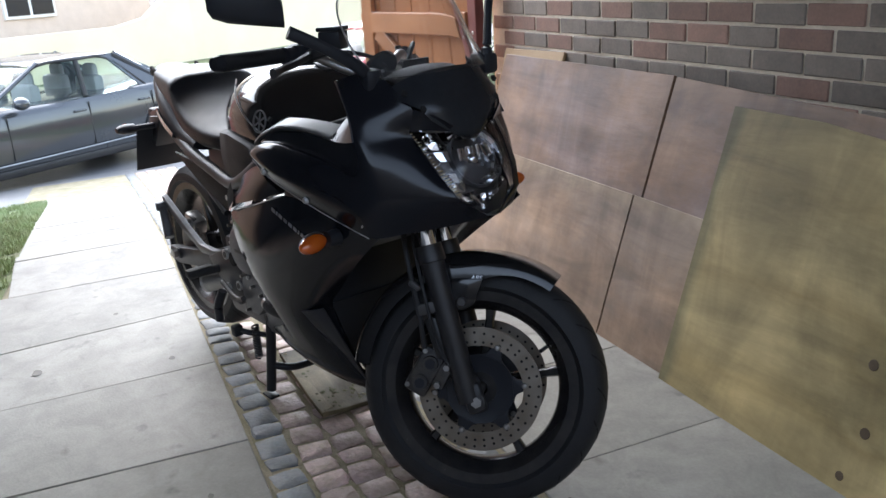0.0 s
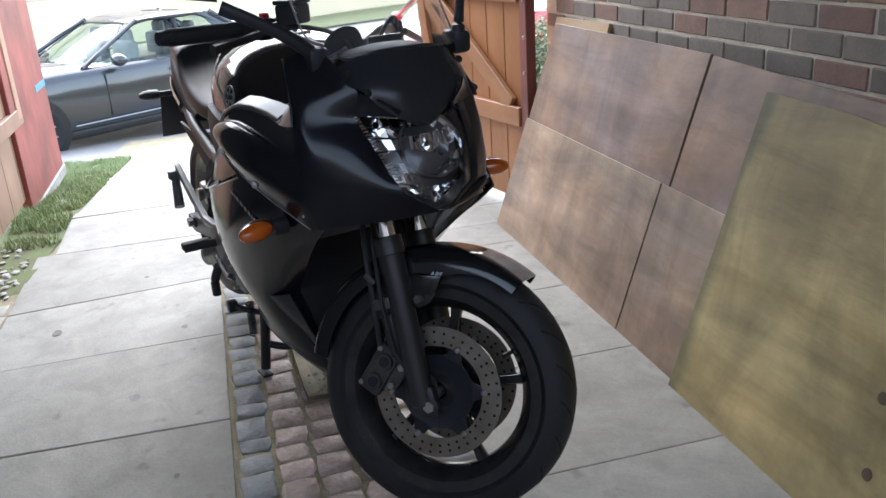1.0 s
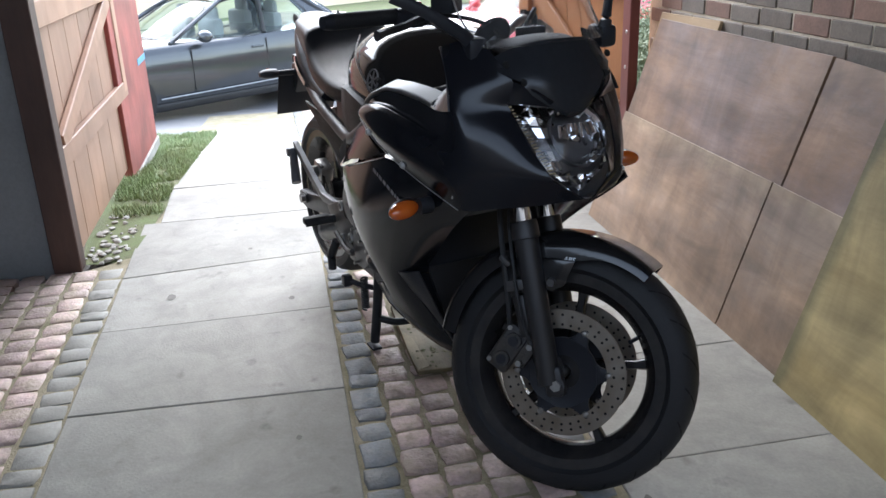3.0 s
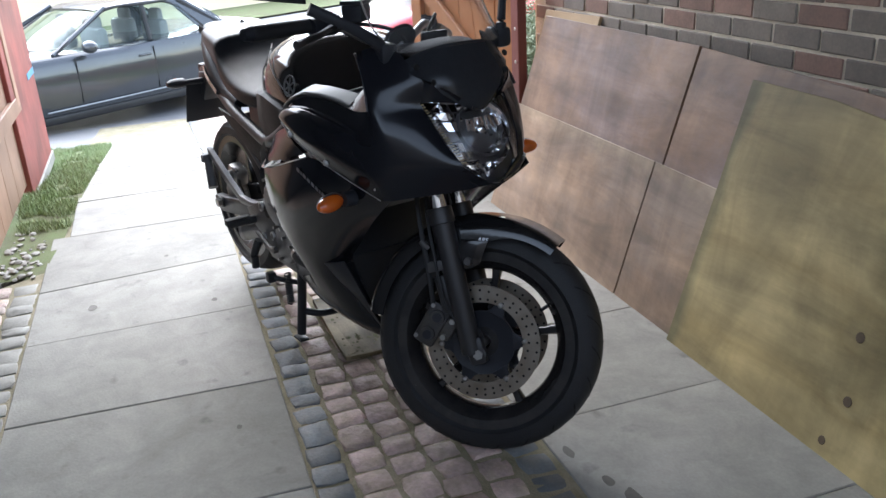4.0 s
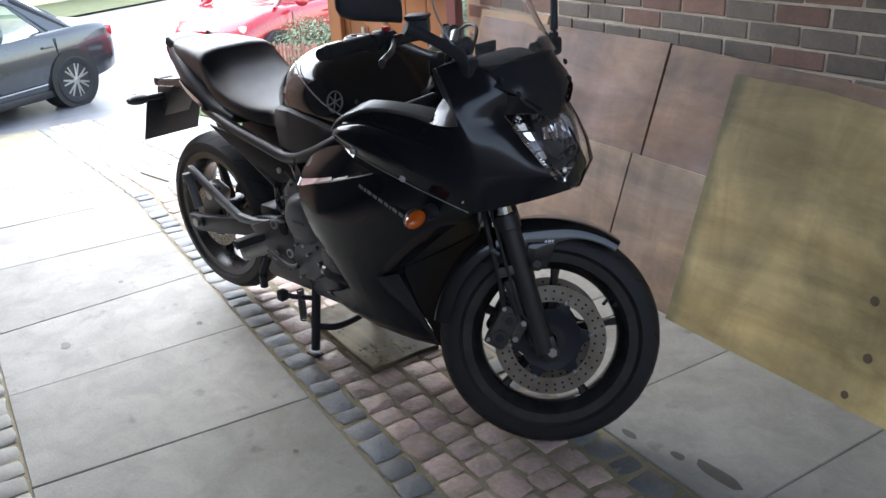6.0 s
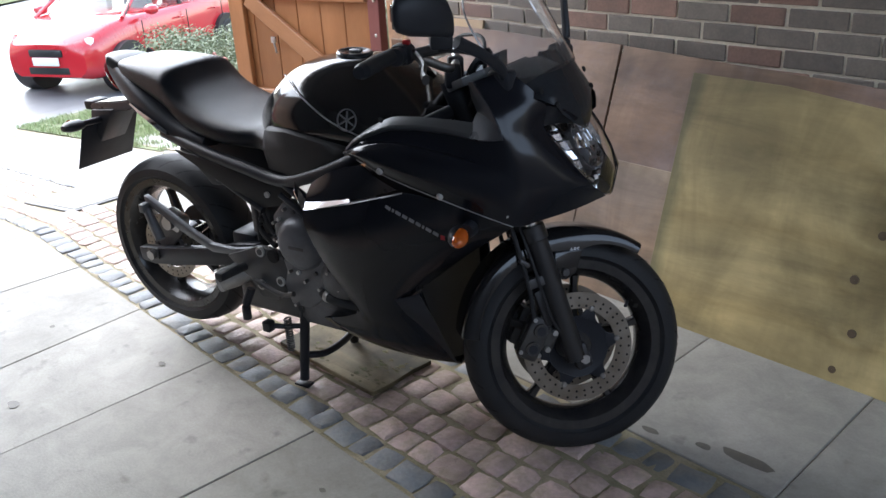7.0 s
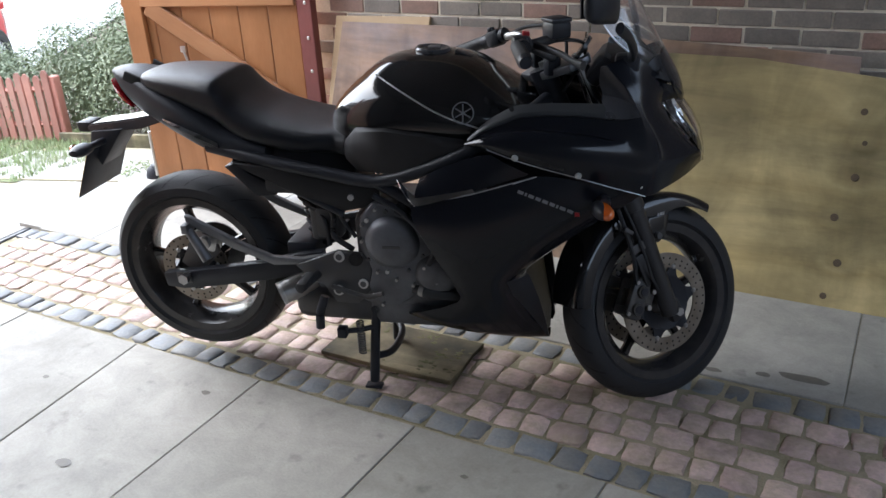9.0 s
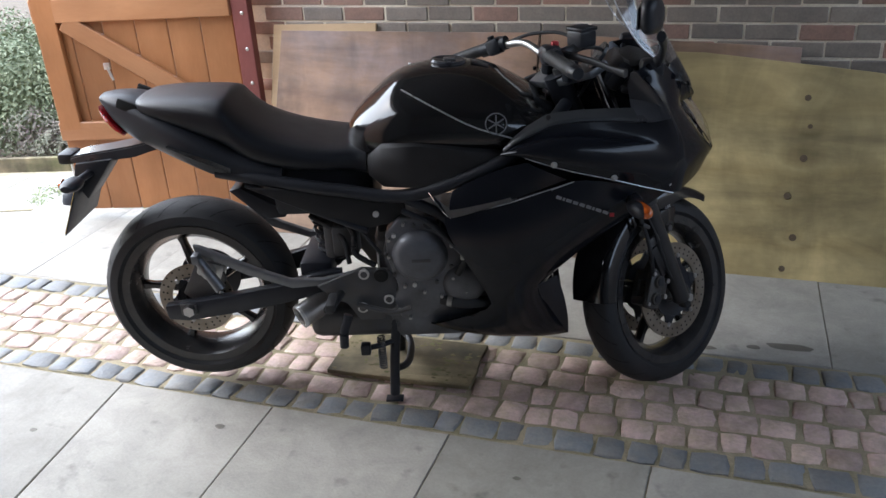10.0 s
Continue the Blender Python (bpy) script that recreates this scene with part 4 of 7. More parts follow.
part("axle_washer", rod((0.004, -0.119, -0.018), (0.004, -0.110, -0.018), 0.019, seg=18), DARK_METAL, fw)
part("speed_sensor", rod((-0.03, -0.098, 0.008), (-0.03, -0.072, 0.008), 0.026, 0.034, 18), DARK_METAL, fw, "dark wheel sensor housing")
for side in (-1, 1):
    top, bot = Vector((1.148, side * 0.100, 1.012)), Vector((FA.x - 0.014, side * 0.097, FA.z - 0.022))
    d = (bot - top).normalized()
    mid = top + d * 0.435
    leg = part("fork_leg", rod(top, mid, 0.0205, seg=20), CHROME, bike, "bright upper fork tube", m=STEER)
    sl = rod(mid - d * 0.008, bot, 0.029, 0.027, 20)
    rod(mid - d * 0.03, mid + d * 0.012, 0.032, 0.034, 20, bm=sl)
    bmesh.ops.bevel(sl, geom=[e for e in sl.edges if len(e.link_faces) == 2 and e.calc_face_angle(0) > 0.8], offset=0.002, segments=1, affect="EDGES")
    box(0.046, 0.034, 0.070, 0.010, bot + Vector((0.010, 0, 0.010)), bm=sl, turn=Matrix.Rotation(radians(-23), 4, "Y"))
    box(0.03, 0.022, 0.10, 0.006, bot + d * -0.16 + Vector((-0.035, -side * 0.0, -0.01)), bm=sl, turn=Matrix.Rotation(radians(-23), 4, "Y"))
    part("slider", sl, FORK_BLACK, leg, "grey-black lower fork slider")
    part("fork_cap", rod(top - d * 0.004, top - d * 0.016, 0.017, seg=6), ALLOY, leg)
    # caliper: two halves over the disc, bolted together, with piston bosses and pad pins
    cal = box(0.058, 0.024, 0.118, 0.010, (0, side * 0.016, 0))
    box(0.050, 0.020, 0.108, 0.008, (0, -side * 0.034, 0), bm=cal)
    box(0.030, 0.060, 0.030, 0.006, (-0.012, -side * 0.006, 0.038), bm=cal)
    box(0.030, 0.060, 0.026, 0.006, (-0.012, -side * 0.006, -0.040), bm=cal)
    for dz in (-0.026, 0.026):
        rod((0.004, side * 0.020, dz), (0.004, side * 0.036, dz), 0.021, 0.018, seg=16, bm=cal)
    box(0.034, 0.020, 0.066, 0.006, (0.040, side * 0.010, 0.012), bm=cal)
    brake = part("brake_caliper", cal, GRIMY, bike, "grey brake caliper", m=STEER @ Matrix.Translation((FA.x - 0.128, side * 0.075, FA.z + 0.035)) @ Matrix.Rotation(radians(24), 4, "Y"))
    for dx, dz, r in ((-0.021, 0.046, 0.006), (-0.021, -0.046, 0.006), (0.042, 0.036, 0.008), (0.042, -0.012, 0.008)):
        part("caliper_bolt", rod((dx, side * 0.018, dz), (dx, side * 0.032, dz), r, seg=6), ALLOY, brake, "dull hexagon bolt")
    for dz in (-0.026, 0.026):
        part("piston_cap", rod((0.004, side * 0.034, dz), (0.004, side * 0.0385, dz), 0.012, seg=16), FRAME_BLACK, brake)
    part("bleed_nipple", rod((-0.005, side * 0.018, 0.055), (-0.008, side * 0.018, 0.078), 0.004, seg=8), PALE_METAL, brake)
    # hoses and the sensor lead that come down behind the leg, with their clips
    part("brake_hose", tube([(1.215, side * 0.055, 0.735), (1.225, side * 0.095, 0.66), (1.255, side * 0.112, 0.56), (1.283, side * 0.112, 0.47), (1.298, side * 0.102, 0.40), (1.303, side * 0.094, 0.365)], 0.0065, 8), RUBBER, bike, m=STEER)
    part("sensor_lead", tube([(1.235, side * 0.06, 0.73), (1.252, side * 0.10, 0.64), (1.290, side * 0.122, 0.53), (1.318, side * 0.125, 0.45), (1.345, side * 0.118, 0.385), (1.385, side * 0.108, 0.335)], 0.0042, 8), RUBBER, bike, m=STEER)
    part("hose_bracket", box(0.030, 0.022, 0.012, 0.003, (1.268, side * 0.113, 0.535), turn=Matrix.Rotation(radians(30), 4, "Y")), DARK_METAL, bike, m=STEER)
    part("hose_bracket", box(0.046, 0.014, 0.026, 0.003, (1.302, side * 0.112, 0.485), turn=Matrix.Rotation(radians(-20), 4, "Y")), DARK_METAL, bike, m=STEER)
    part("hose_union", rod((1.303, side * 0.094, 0.372), (1.304, side * 0.090, 0.345), 0.009, seg=10), DARK_METAL, bike, m=STEER)
# raised letters on the guard of the front wheel
letters = bpy.data.curves.new("letters", "FONT")
letters.body, letters.size, letters.extrude, letters.align_x = "ABS", 0.016, 0.0006, "CENTER"
letters.shear = 0.25
temp = new("letters", letters)
letter_mesh = bpy.data.meshes.new_from_object(temp.evaluated_get(bpy.context.evaluated_depsgraph_get()))
letter_mesh.materials.clear()
letter_mesh.materials.append(SILVER)
bpy.data.objects.remove(temp)
abs_mark = new("lettering", letter_mesh)
abs_mark.parent = bike
abs_mark["label"] = "small silver lettering"
abs_mark.matrix_basis = STEER @ Matrix.Translation((FA.x - 0.026, -0.0855, FA.z + 0.262)) @ Matrix.Rotation(radians(82), 4, "X") @ Matrix.Rotation(radians(4), 4, "Z")
b = prism([(1.075, -0.045), (1.10, -0.125), (1.16, -0.14), (1.19, -0.10), (1.165, 0.0), (1.19, 0.10), (1.16, 0.14), (1.10, 0.125), (1.075, 0.045)], 0.022, "xy", 0.0, 0.004)
part("upper_clamp", b, GREY_ALLOY, bike, "dark upper fork clamp", m=STEER @ Matrix.Translation((1.12, 0, 0.992)) @ Matrix.Rotation(radians(-23), 4, "Y") @ Matrix.Translation((-1.12, 0, 0)))
b = prism([(1.075, -0.05), (1.10, -0.13), (1.17, -0.14), (1.19, -0.10), (1.18, 0.0), (1.19, 0.10), (1.17, 0.14), (1.10, 0.13), (1.075, 0.05)], 0.03, "xy", 0.0, 0.005)
part("lower_clamp", b, FRAME_BLACK, bike, m=STEER @ Matrix.Translation((1.215, 0, 0.775)) @ Matrix.Rotation(radians(-23), 4, "Y") @ Matrix.Translation((-1.12, 0, 0)))
part("stem_nut", rod((1.106, 0, 1.0), (1.099, 0, 1.018), 0.016, seg=8), ALLOY, bike, m=STEER)

# front mudguard: a curved shell over the tyre, from behind the wheel to a point in front
secs = []
for i in range(29):
    s = i / 28
    deg = lerp(174, 60, s)
    a = radians(deg)
    hw = 0.076 + 0.008 * s
    r = 0.318 + 0.014 * math.sin(math.pi * s) + (0.02 * (s - 0.72) if s > 0.72 else 0)
    # the skirt hangs deepest beside the fork legs
    drop = 0.046 - 0.016 * max(0, (s - 0.6) / 0.4) + 0.034 * math.exp(-((deg - 103) / (17 if deg < 103 else 11)) ** 2)
    ring = []
    for v in np.linspace(-1, 1, 15):
        rr = r - drop * abs(v) ** 4.5
        ring.append((FA.x + rr * math.cos(a), hw * math.copysign(1 - (1 - abs(v)) ** 1.9, v), FA.z + rr * math.sin(a)))
    secs.append(ring)
b = loft(secs, caps=False, closed=False)
thicken(b, 0.0035)
guard = part("front_mudguard", b, GLOSS, bike, "gloss black front mudguard", m=STEER)
for side in (-1, 1):
    b = prism([(1.345, 0.488), (1.352, 0.560), (1.425, 0.566), (1.408, 0.505), (1.385, 0.488)], 0.010, "xz", side * 0.096, 0.003)
    part("mudguard_bracket", b, GLOSS, guard)
    part("mudguard_bolt", rod((1.380, side * 0.098, 0.508), (1.380, side * 0.112, 0.508), 0.011, 0.009, seg=16), DARK_METAL, guard)

# handlebar, turned with the fork
hb = tube([(1.107, -0.392, 1.103), (1.085, -0.29, 1.102), (1.063, -0.202, 1.100), (1.075, -0.145, 1.092), (1.118, -0.085, 1.055), (1.132, -0.045, 1.042), (1.085, 0.048, 1.036), (1.062, 0.09, 1.045), (1.02, 0.15, 1.062), (0.975, 0.195, 1.052), (0.92, 0.235, 1.036), (0.80, 0.305, 0.985), (0.755, 0.333, 0.965)], 0.0112, 12)
handlebar = part("handlebar", hb, ALLOY, bike, "silver tubular handlebar")
SIDES = {-1: (Vector((1.063, -0.205, 1.100)), Vector((1.107, -0.389, 1.103)), Vector((1.068, -0.172, 1.097))),
         1: (Vector((0.895, 0.252, 1.026)), Vector((0.765, 0.327, 0.969)), Vector((0.935, 0.225, 1.041)))}
for side, (inner, outer, sw_at) in SIDES.items():
    d = (outer - inner).normalized()
    face = d.to_track_quat("Y", "Z").to_matrix().to_4x4()
    part("grip", rod(inner, outer, 0.0175, 0.0185, 18), RUBBER, handlebar, "black rubber grip")
    part("bar_end", rod(outer, outer + d * 0.022, 0.018, 0.014, 16), FRAME_BLACK, handlebar)
    b = box(0.048, 0.052, 0.05, 0.012, (0, 0, 0))
    rod((0, -0.04, 0), (0, 0.05, 0), 0.021, None, 14, bm=b)
    sw = part("switch_housing", b, PLASTIC, handlebar, m=Matrix.Translation(sw_at) @ face)
    part("switch", box(0.018, 0.016, 0.012, 0.003, (-0.012, 0.0, 0.028)), RED_MARK if side < 0 else PLASTIC, sw, "red switch" if side < 0 else "")
    fwd = Vector((0.80, 0.55, 0)) if side < 0 else Vector((0.75, 0.62, 0))
    tip = Vector((1.235, -0.337, 1.081)) if side < 0 else outer + fwd * 0.075
    root = sw_at + fwd * 0.03
    mid = root.lerp(tip, 0.45) + (Vector((0.014, -0.004, 0.0)) if side < 0 else fwd * 0.02)
    b = tube([root, mid, root.lerp(tip, 0.8), tip], [0.0075, 0.0065, 0.006, 0.0085], 8, flat=1.4)
    part("lever", b, FORK_BLACK if side < 0 else ALLOY, handlebar, "black brake lever" if side < 0 else "silver clutch lever")
for x, y in ((1.132, -0.048), (1.083, 0.05)):
    part("bar_clamp", box(0.042, 0.03, 0.06, 0.008, (0, 0, 0)), FRAME_BLACK, handlebar, m=Matrix.Translation((x, y, 1.022)) @ Matrix.Rotation(radians(38), 4, "Z"))
RES = Matrix.Translation((1.152, -0.130, 1.128)) @ Matrix.Rotation(radians(35), 4, "Z")
mc = part("brake_reservoir", box(0.055, 0.058, 0.042, 0.007, (0, 0, 0)), PLASTIC, handlebar, "black brake fluid reservoir", m=RES)
part("cap", box(0.058, 0.061, 0.010, 0.003, (0, 0, 0.025)), PLASTIC, mc)
part("reservoir_mount", rod((1.085, -0.165, 1.095), (1.145, -0.135, 1.108), 0.012), DARK_METAL, handlebar)
part("throttle_cable", tube([(1.09, -0.165, 1.085), (1.17, -0.12, 1.10), (1.22, -0.04, 1.06), (1.16, -0.02, 0.94)], 0.005, 8), RUBBER, handlebar)
part("clutch_cable", tube([(0.955, 0.22, 1.045), (1.05, 0.17, 1.085), (1.15, 0.09, 1.08), (1.16, 0.0, 0.95)], 0.005, 8), RUBBER, handlebar)

# rear wheel, swingarm, brake
rw = wheel("rear_wheel", RA, 0.305, 0.158, Matrix.Identity(4), "black five-spoke rear wheel lifted off the ground", phase=0.55)
brake_disc(rw, -0.078, 0.118, 0.078, "drilled steel rear brake disc", 26)
part("sprocket", lathe([(0.04, 0.074), (0.098, 0.074), (0.098, 0.080), (0.04, 0.080)], 44, "y"), DARK_METAL, rw, "dark rear sprocket")
for side in (-1, 1):
    y = side * 0.118
    b = prism([(-0.106, 0.372), (-0.10, 0.325), (-0.04, 0.318), (0.10, 0.338), (0.253, 0.366), (0.45, 0.41), (0.45, 0.475), (0.36, 0.462), (0.263, 0.430), (0.02, 0.388)], 0.034, "xz", y, 0.006)
    part("swingarm", b, FRAME_BLACK, bike, "black box-section swingarm")
    part("axle_plate", box(0.05, 0.006, 0.036, 0.002, (-0.03, side * 0.138, 0.362)), DARK_METAL, bike)
part("axle_nut", rod((-0.025, -0.14, 0.362), (-0.025, -0.158, 0.362), 0.018, seg=6), ALLOY, bike)
part("swingarm_bridge", box(0.10, 0.21, 0.06, 0.012, (0.37, 0, 0.46)), FRAME_BLACK, bike)
b = box(0.085, 0.05, 0.06, 0.012, (0.045, -0.082, 0.475), turn=Matrix.Rotation(radians(20), 4, "Y"))
rod((0.045, -0.06, 0.475), (0.045, -0.125, 0.475), 0.022, None, 16, bm=b)
part("rear_caliper", b, ALLOY, bike, "dull alloy rear brake caliper")
part("caliper_bracket", prism([(-0.05, 0.40), (0.0, 0.355), (0.09, 0.44), (0.08, 0.50), (0.01, 0.51)], 0.012, "xz", -0.098, 0.002), DARK_METAL, bike)
part("mud_flap", prism([(0.131, 0.714), (0.166, 0.724), (0.20, 0.700), (0.30, 0.645), (0.29, 0.625), (0.227, 0.619)], 0.13, "xz", 0.0, 0.004), PLASTIC, bike)

# shock
part("shock", rod((0.385, -0.01, 0.66), (0.41, -0.01, 0.44), 0.024, None, 16, bm=rod((0.384, -0.01, 0.665), (0.388, -0.01, 0.635), 0.045, None, 18)), DARK_METAL, bike, "shock absorber")
coil = [(0.387 + 0.024 * s + 0.036 * math.cos(2 * math.pi * 6 * s), -0.01 + 0.036 * math.sin(2 * math.pi * 6 * s), 0.64 - 0.18 * s) for s in np.linspace(0, 1, 60)]
part("coil_spring", tube(coil, 0.0065, 6, 1), FRAME_BLACK, bike)
b = rod((0.43, -0.07, 0.60), (0.43, -0.07, 0.50), 0.03, None, 14)
box(0.08, 0.06, 0.10, 0.015, (0.47, -0.09, 0.56), bm=b)
part("linkage", b, DARK_METAL, bike)
for k, pts in enumerate(([(0.44, -0.10, 0.66), (0.50, -0.14, 0.60), (0.50, -0.15, 0.54), (0.56, -0.16, 0.50)], [(0.36, -0.05, 0.62), (0.46, -0.12, 0.58), (0.48, -0.14, 0.50)], [(0.50, -0.13, 0.65), (0.54, -0.17, 0.60), (0.58, -0.18, 0.55)])):
    part("hose", tube(pts, 0.009 - 0.0015 * k, 8), RUBBER, bike)

# engine
b = box(0.40, 0.30, 0.30, 0.03, (0.76, 0, 0.46))
box(0.24, 0.34, 0.34, 0.03, (0.95, 0, 0.62), bm=b, turn=Matrix.Rotation(radians(28), 4, "Y"))
box(0.30, 0.26, 0.14, 0.03, (0.72, 0, 0.30), bm=b)
engine = part("engine", b, ENGINE, bike, "dark grey four-cylinder engine block")
cov = lathe([(0.0005, -0.245), (0.052, -0.245), (0.066, -0.238), (0.078, -0.225), (0.083, -0.205), (0.083, -0.14), (0.0005, -0.14)], 40, "y")
part("clutch_cover", cov, ENGINE, engine, "round grey clutch cover", m=Matrix.Translation((0.695, 0.015, 0.548)))
rim_b = lathe([(0.083, -0.20), (0.104, -0.20), (0.106, -0.19), (0.106, -0.14), (0.083, -0.14)], 40, "y")
part("clutch_flange", rim_b, ENGINE, engine, m=Matrix.Translation((0.695, 0.012, 0.548)))
for k in range(9):
    a = 2 * math.pi * k / 9 + 0.3
    x, z = 0.695 + 0.096 * math.cos(a), 0.548 + 0.096 * math.sin(a)
    part("cover_bolt", rod((x, -0.186, z), (x, -0.207, z), 0.0065, None, 6), DARK_METAL if k % 3 else PALE_METAL, engine)
cov = lathe([(0.0005, -0.215), (0.045, -0.213), (0.062, -0.20), (0.068, -0.18), (0.068, -0.12), (0.0005, -0.12)], 32, "y")
part("pickup_cover", cov, ENGINE, engine, "small grey engine cover", m=Matrix.Translation((0.818, 0.0, 0.452)))
cov = lathe([(0.0005, -0.205), (0.035, -0.205), (0.045, -0.19), (0.048, -0.12), (0.0005, -0.12)], 28, "y")
part("water_pump", cov, DARK_METAL, engine, "water pump housing", m=Matrix.Translation((0.715, 0.012, 0.41)))
part("coolant_hose", tube([(0.75, -0.19, 0.40), (0.80, -0.205, 0.395), (0.86, -0.19, 0.385), (0.95, -0.15, 0.36)], 0.017, 12), RUBBER, engine)
part("hose_clip", rod((0.768, -0.198, 0.40), (0.782, -0.201, 0.398), 0.0195, None, 16), ALLOY, engine, "bright hose clip")
part("breather_hose", tube([(0.76, -0.19, 0.67), (0.81, -0.215, 0.60), (0.825, -0.215, 0.54), (0.80, -0.21, 0.49)], 0.010, 10), RUBBER, engine)
# bright hexagon screws round the covers
for x, z in ((0.654, 0.649), (0.719, 0.648), (0.756, 0.638), (0.610, 0.602), (0.606, 0.550), (0.646, 0.454), (0.702, 0.433), (0.822, 0.432), (0.811, 0.512), (0.787, 0.476), (0.625, 0.375), (0.655, 0.349), (0.751, 0.418)):
    part("case_screw", rod((x, -0.17, z), (x, -0.214, z), 0.0056, 0.005, 6), ALLOY, engine, "dull hexagon screw")
part("case_flange", prism([(0.60, 0.62), (0.64, 0.665), (0.735, 0.665), (0.775, 0.62), (0.815, 0.53), (0.85, 0.50), (0.85, 0.40), (0.76, 0.385), (0.70, 0.34), (0.63, 0.34), (0.61, 0.40), (0.625, 0.45), (0.60, 0.54)], 0.05, "xz", -0.175, 0.008), ENGINE, engine, "dark grey crankcase cover")
part("coolant_pipe", tube([(0.655, -0.215, 0.695), (0.73, -0.222, 0.657), (0.775, -0.226, 0.615), (0.826, -0.226, 0.553)], 0.0085, 10), FRAME_BLACK, engine)
part("pipe_clip", box(0.022, 0.012, 0.022, 0.004, (0.822, -0.226, 0.553)), PALE_METAL, engine, "pale pipe clip")
part("name_bar", box(0.052, 0.0016, 0.008, 0, (0.700, -0.2312, 0.545)), DARK_METAL, engine, "raised lettering on the cover", smooth=False)
part("oil_filler", rod((0.73, -0.16, 0.655), (0.73, -0.215, 0.655), 0.02, None, 12), PLASTIC, engine)

# exhaust under the engine
b = box(0.40, 0.25, 0.11, 0.035, (0.53, 0, 0.285), 3)
ex = part("exhaust_box", b, DARK_METAL, bike, "dull underslung exhaust box")
tip = lathe([(0.027, 0.0), (0.031, -0.004), (0.036, 0.0), (0.037, 0.05), (0.03, 0.11), (0.027, 0.11)], 28, "x")
PIPE = Matrix.Translation((0.325, -0.185, 0.352)) @ Matrix.Rotation(radians(38), 4, "Z") @ Matrix.Rotation(radians(-14), 4, "Y")
pipe = part("tail_pipe", tip, ALLOY, ex, "dull alloy tail pipe", m=PIPE)
part("pipe_ring", lathe([(0.029, -0.006), (0.037, -0.006), (0.038, 0.004), (0.029, 0.004)], 28, "x"), PALE_METAL, ex, m=PIPE)
# black disc in place of the shade inside the pipe
part("pipe_mouth", rod((0.012, 0, 0), (0.016, 0, 0), 0.029, None, 20), HOLE, ex, m=PIPE)
for k in range(2):
    part("header_pipe", tube([(1.0, -0.06 + 0.12 * k, 0.52), (1.06, -0.06 + 0.12 * k, 0.40), (1.02, -0.05 + 0.1 * k, 0.27), (0.85, -0.05 + 0.1 * k, 0.25), (0.72, -0.04 + 0.08 * k, 0.27)], 0.02, 12), DARK_METAL, ex)

# footrest hangers
for side in (-1, 1):
    y = side * 0.185
    b = prism([(0.385, 0.455), (0.43, 0.472), (0.52, 0.508), (0.60, 0.502), (0.625, 0.469), (0.612, 0.380), (0.572, 0.338), (0.504, 0.338), (0.47, 0.395), (0.43, 0.412)], 0.02, "xz", y, 0.004)
    hanger = part("footrest_hanger", b, DARK_METAL, bike, "dark alloy footrest hanger")
    for (x, z, r) in ((0.528, 0.492, 0.016), (0.578, 0.487, 0.021), (0.516, 0.382, 0.016), (0.595, 0.408, 0.015)):
        part("pivot", lathe([(0.0005, 0), (r * 0.5, 0), (r * 0.55, -0.004 * -side), (r, -0.004 * -side), (r, 0.008 * -side), (0.0005, 0.008 * -side)], 18, "y"), PALE_METAL if r < 0.02 else HOLE, hanger, m=Matrix.Translation((x, y + side * 0.012, z)))
        part("pivot_socket", rod((x, y + side * 0.014, z), (x, y + side * 0.0175, z), r * 0.62, None, 14), HOLE if r > 0.02 else DARK_METAL, hanger)
    b = rod((0.455, y, 0.43), (0.43, side * 0.285, 0.425), 0.013, 0.015, 12)
    box(0.03, 0.085, 0.024, 0.006, (0.437, side * 0.25, 0.432), bm=b)
    part("footpeg", b, RUBBER, hanger, "black rubber footpeg")
    part("lever_pedal", tube([(0.50, side * 0.21, 0.40), (0.60, side * 0.215, 0.375), (0.66, side * 0.22, 0.39)], 0.008, 8), DARK_METAL, hanger)
    arm = [(0.036, 0.597), (0.055, 0.590), (0.220, 0.509), (0.305, 0.474), (0.40, 0.473), (0.53, 0.500), (0.53, 0.484), (0.39, 0.452), (0.312, 0.446), (0.184, 0.494), (0.062, 0.560), (0.040, 0.572)]
    part("pillion_bracket", prism(arm, 0.020, "xz", side * 0.175, 0.004), GREY_ALLOY, bike, "grey alloy pillion footrest bracket")
    b = rod((0.048, side * 0.19, 0.552), (0.105, side * 0.205, 0.462), 0.014, 0.017, 12)
    box(0.022, 0.05, 0.03, 0.005, (0.045, side * 0.187, 0.56), bm=b)
    part("pillion_peg", b, GREY_ALLOY, bike, "folded grey pillion footpeg")
b = tube([(0.47, -0.20, 0.36), (0.455, -0.215, 0.31), (0.45, -0.215, 0.26)], 0.014, 10)
part("brake_switch", b, PLASTIC, bike)

# centre stand
st = rod((0.60, -0.13, 0.285), (0.60, 0.13, 0.285), 0.014)
for side in (-1, 1):
    tube([(0.60, side * 0.115, 0.285), (0.588, side * 0.12, 0.18), (0.578, side * 0.135, 0.03)], 0.0155, 12, bm=st)
    box(0.055, 0.032, 0.008, 0.002, (0.577, side * 0.138, 0.014), bm=st)
tube([(0.584, -0.125, 0.115), (0.62, -0.06, 0.10), (0.62, 0.06, 0.10), (0.584, 0.125, 0.115)], 0.012, 10, bm=st)
tube([(0.585, -0.125, 0.22), (0.54, -0.16, 0.225), (0.515, -0.185, 0.235)], 0.009, 8, bm=st)
box(0.03, 0.03, 0.035, 0.005, (0.51, -0.19, 0.235), bm=st)
stand = part("centre_stand", st, FRAME_BLACK, bike, "black tubular centre stand, lowered")
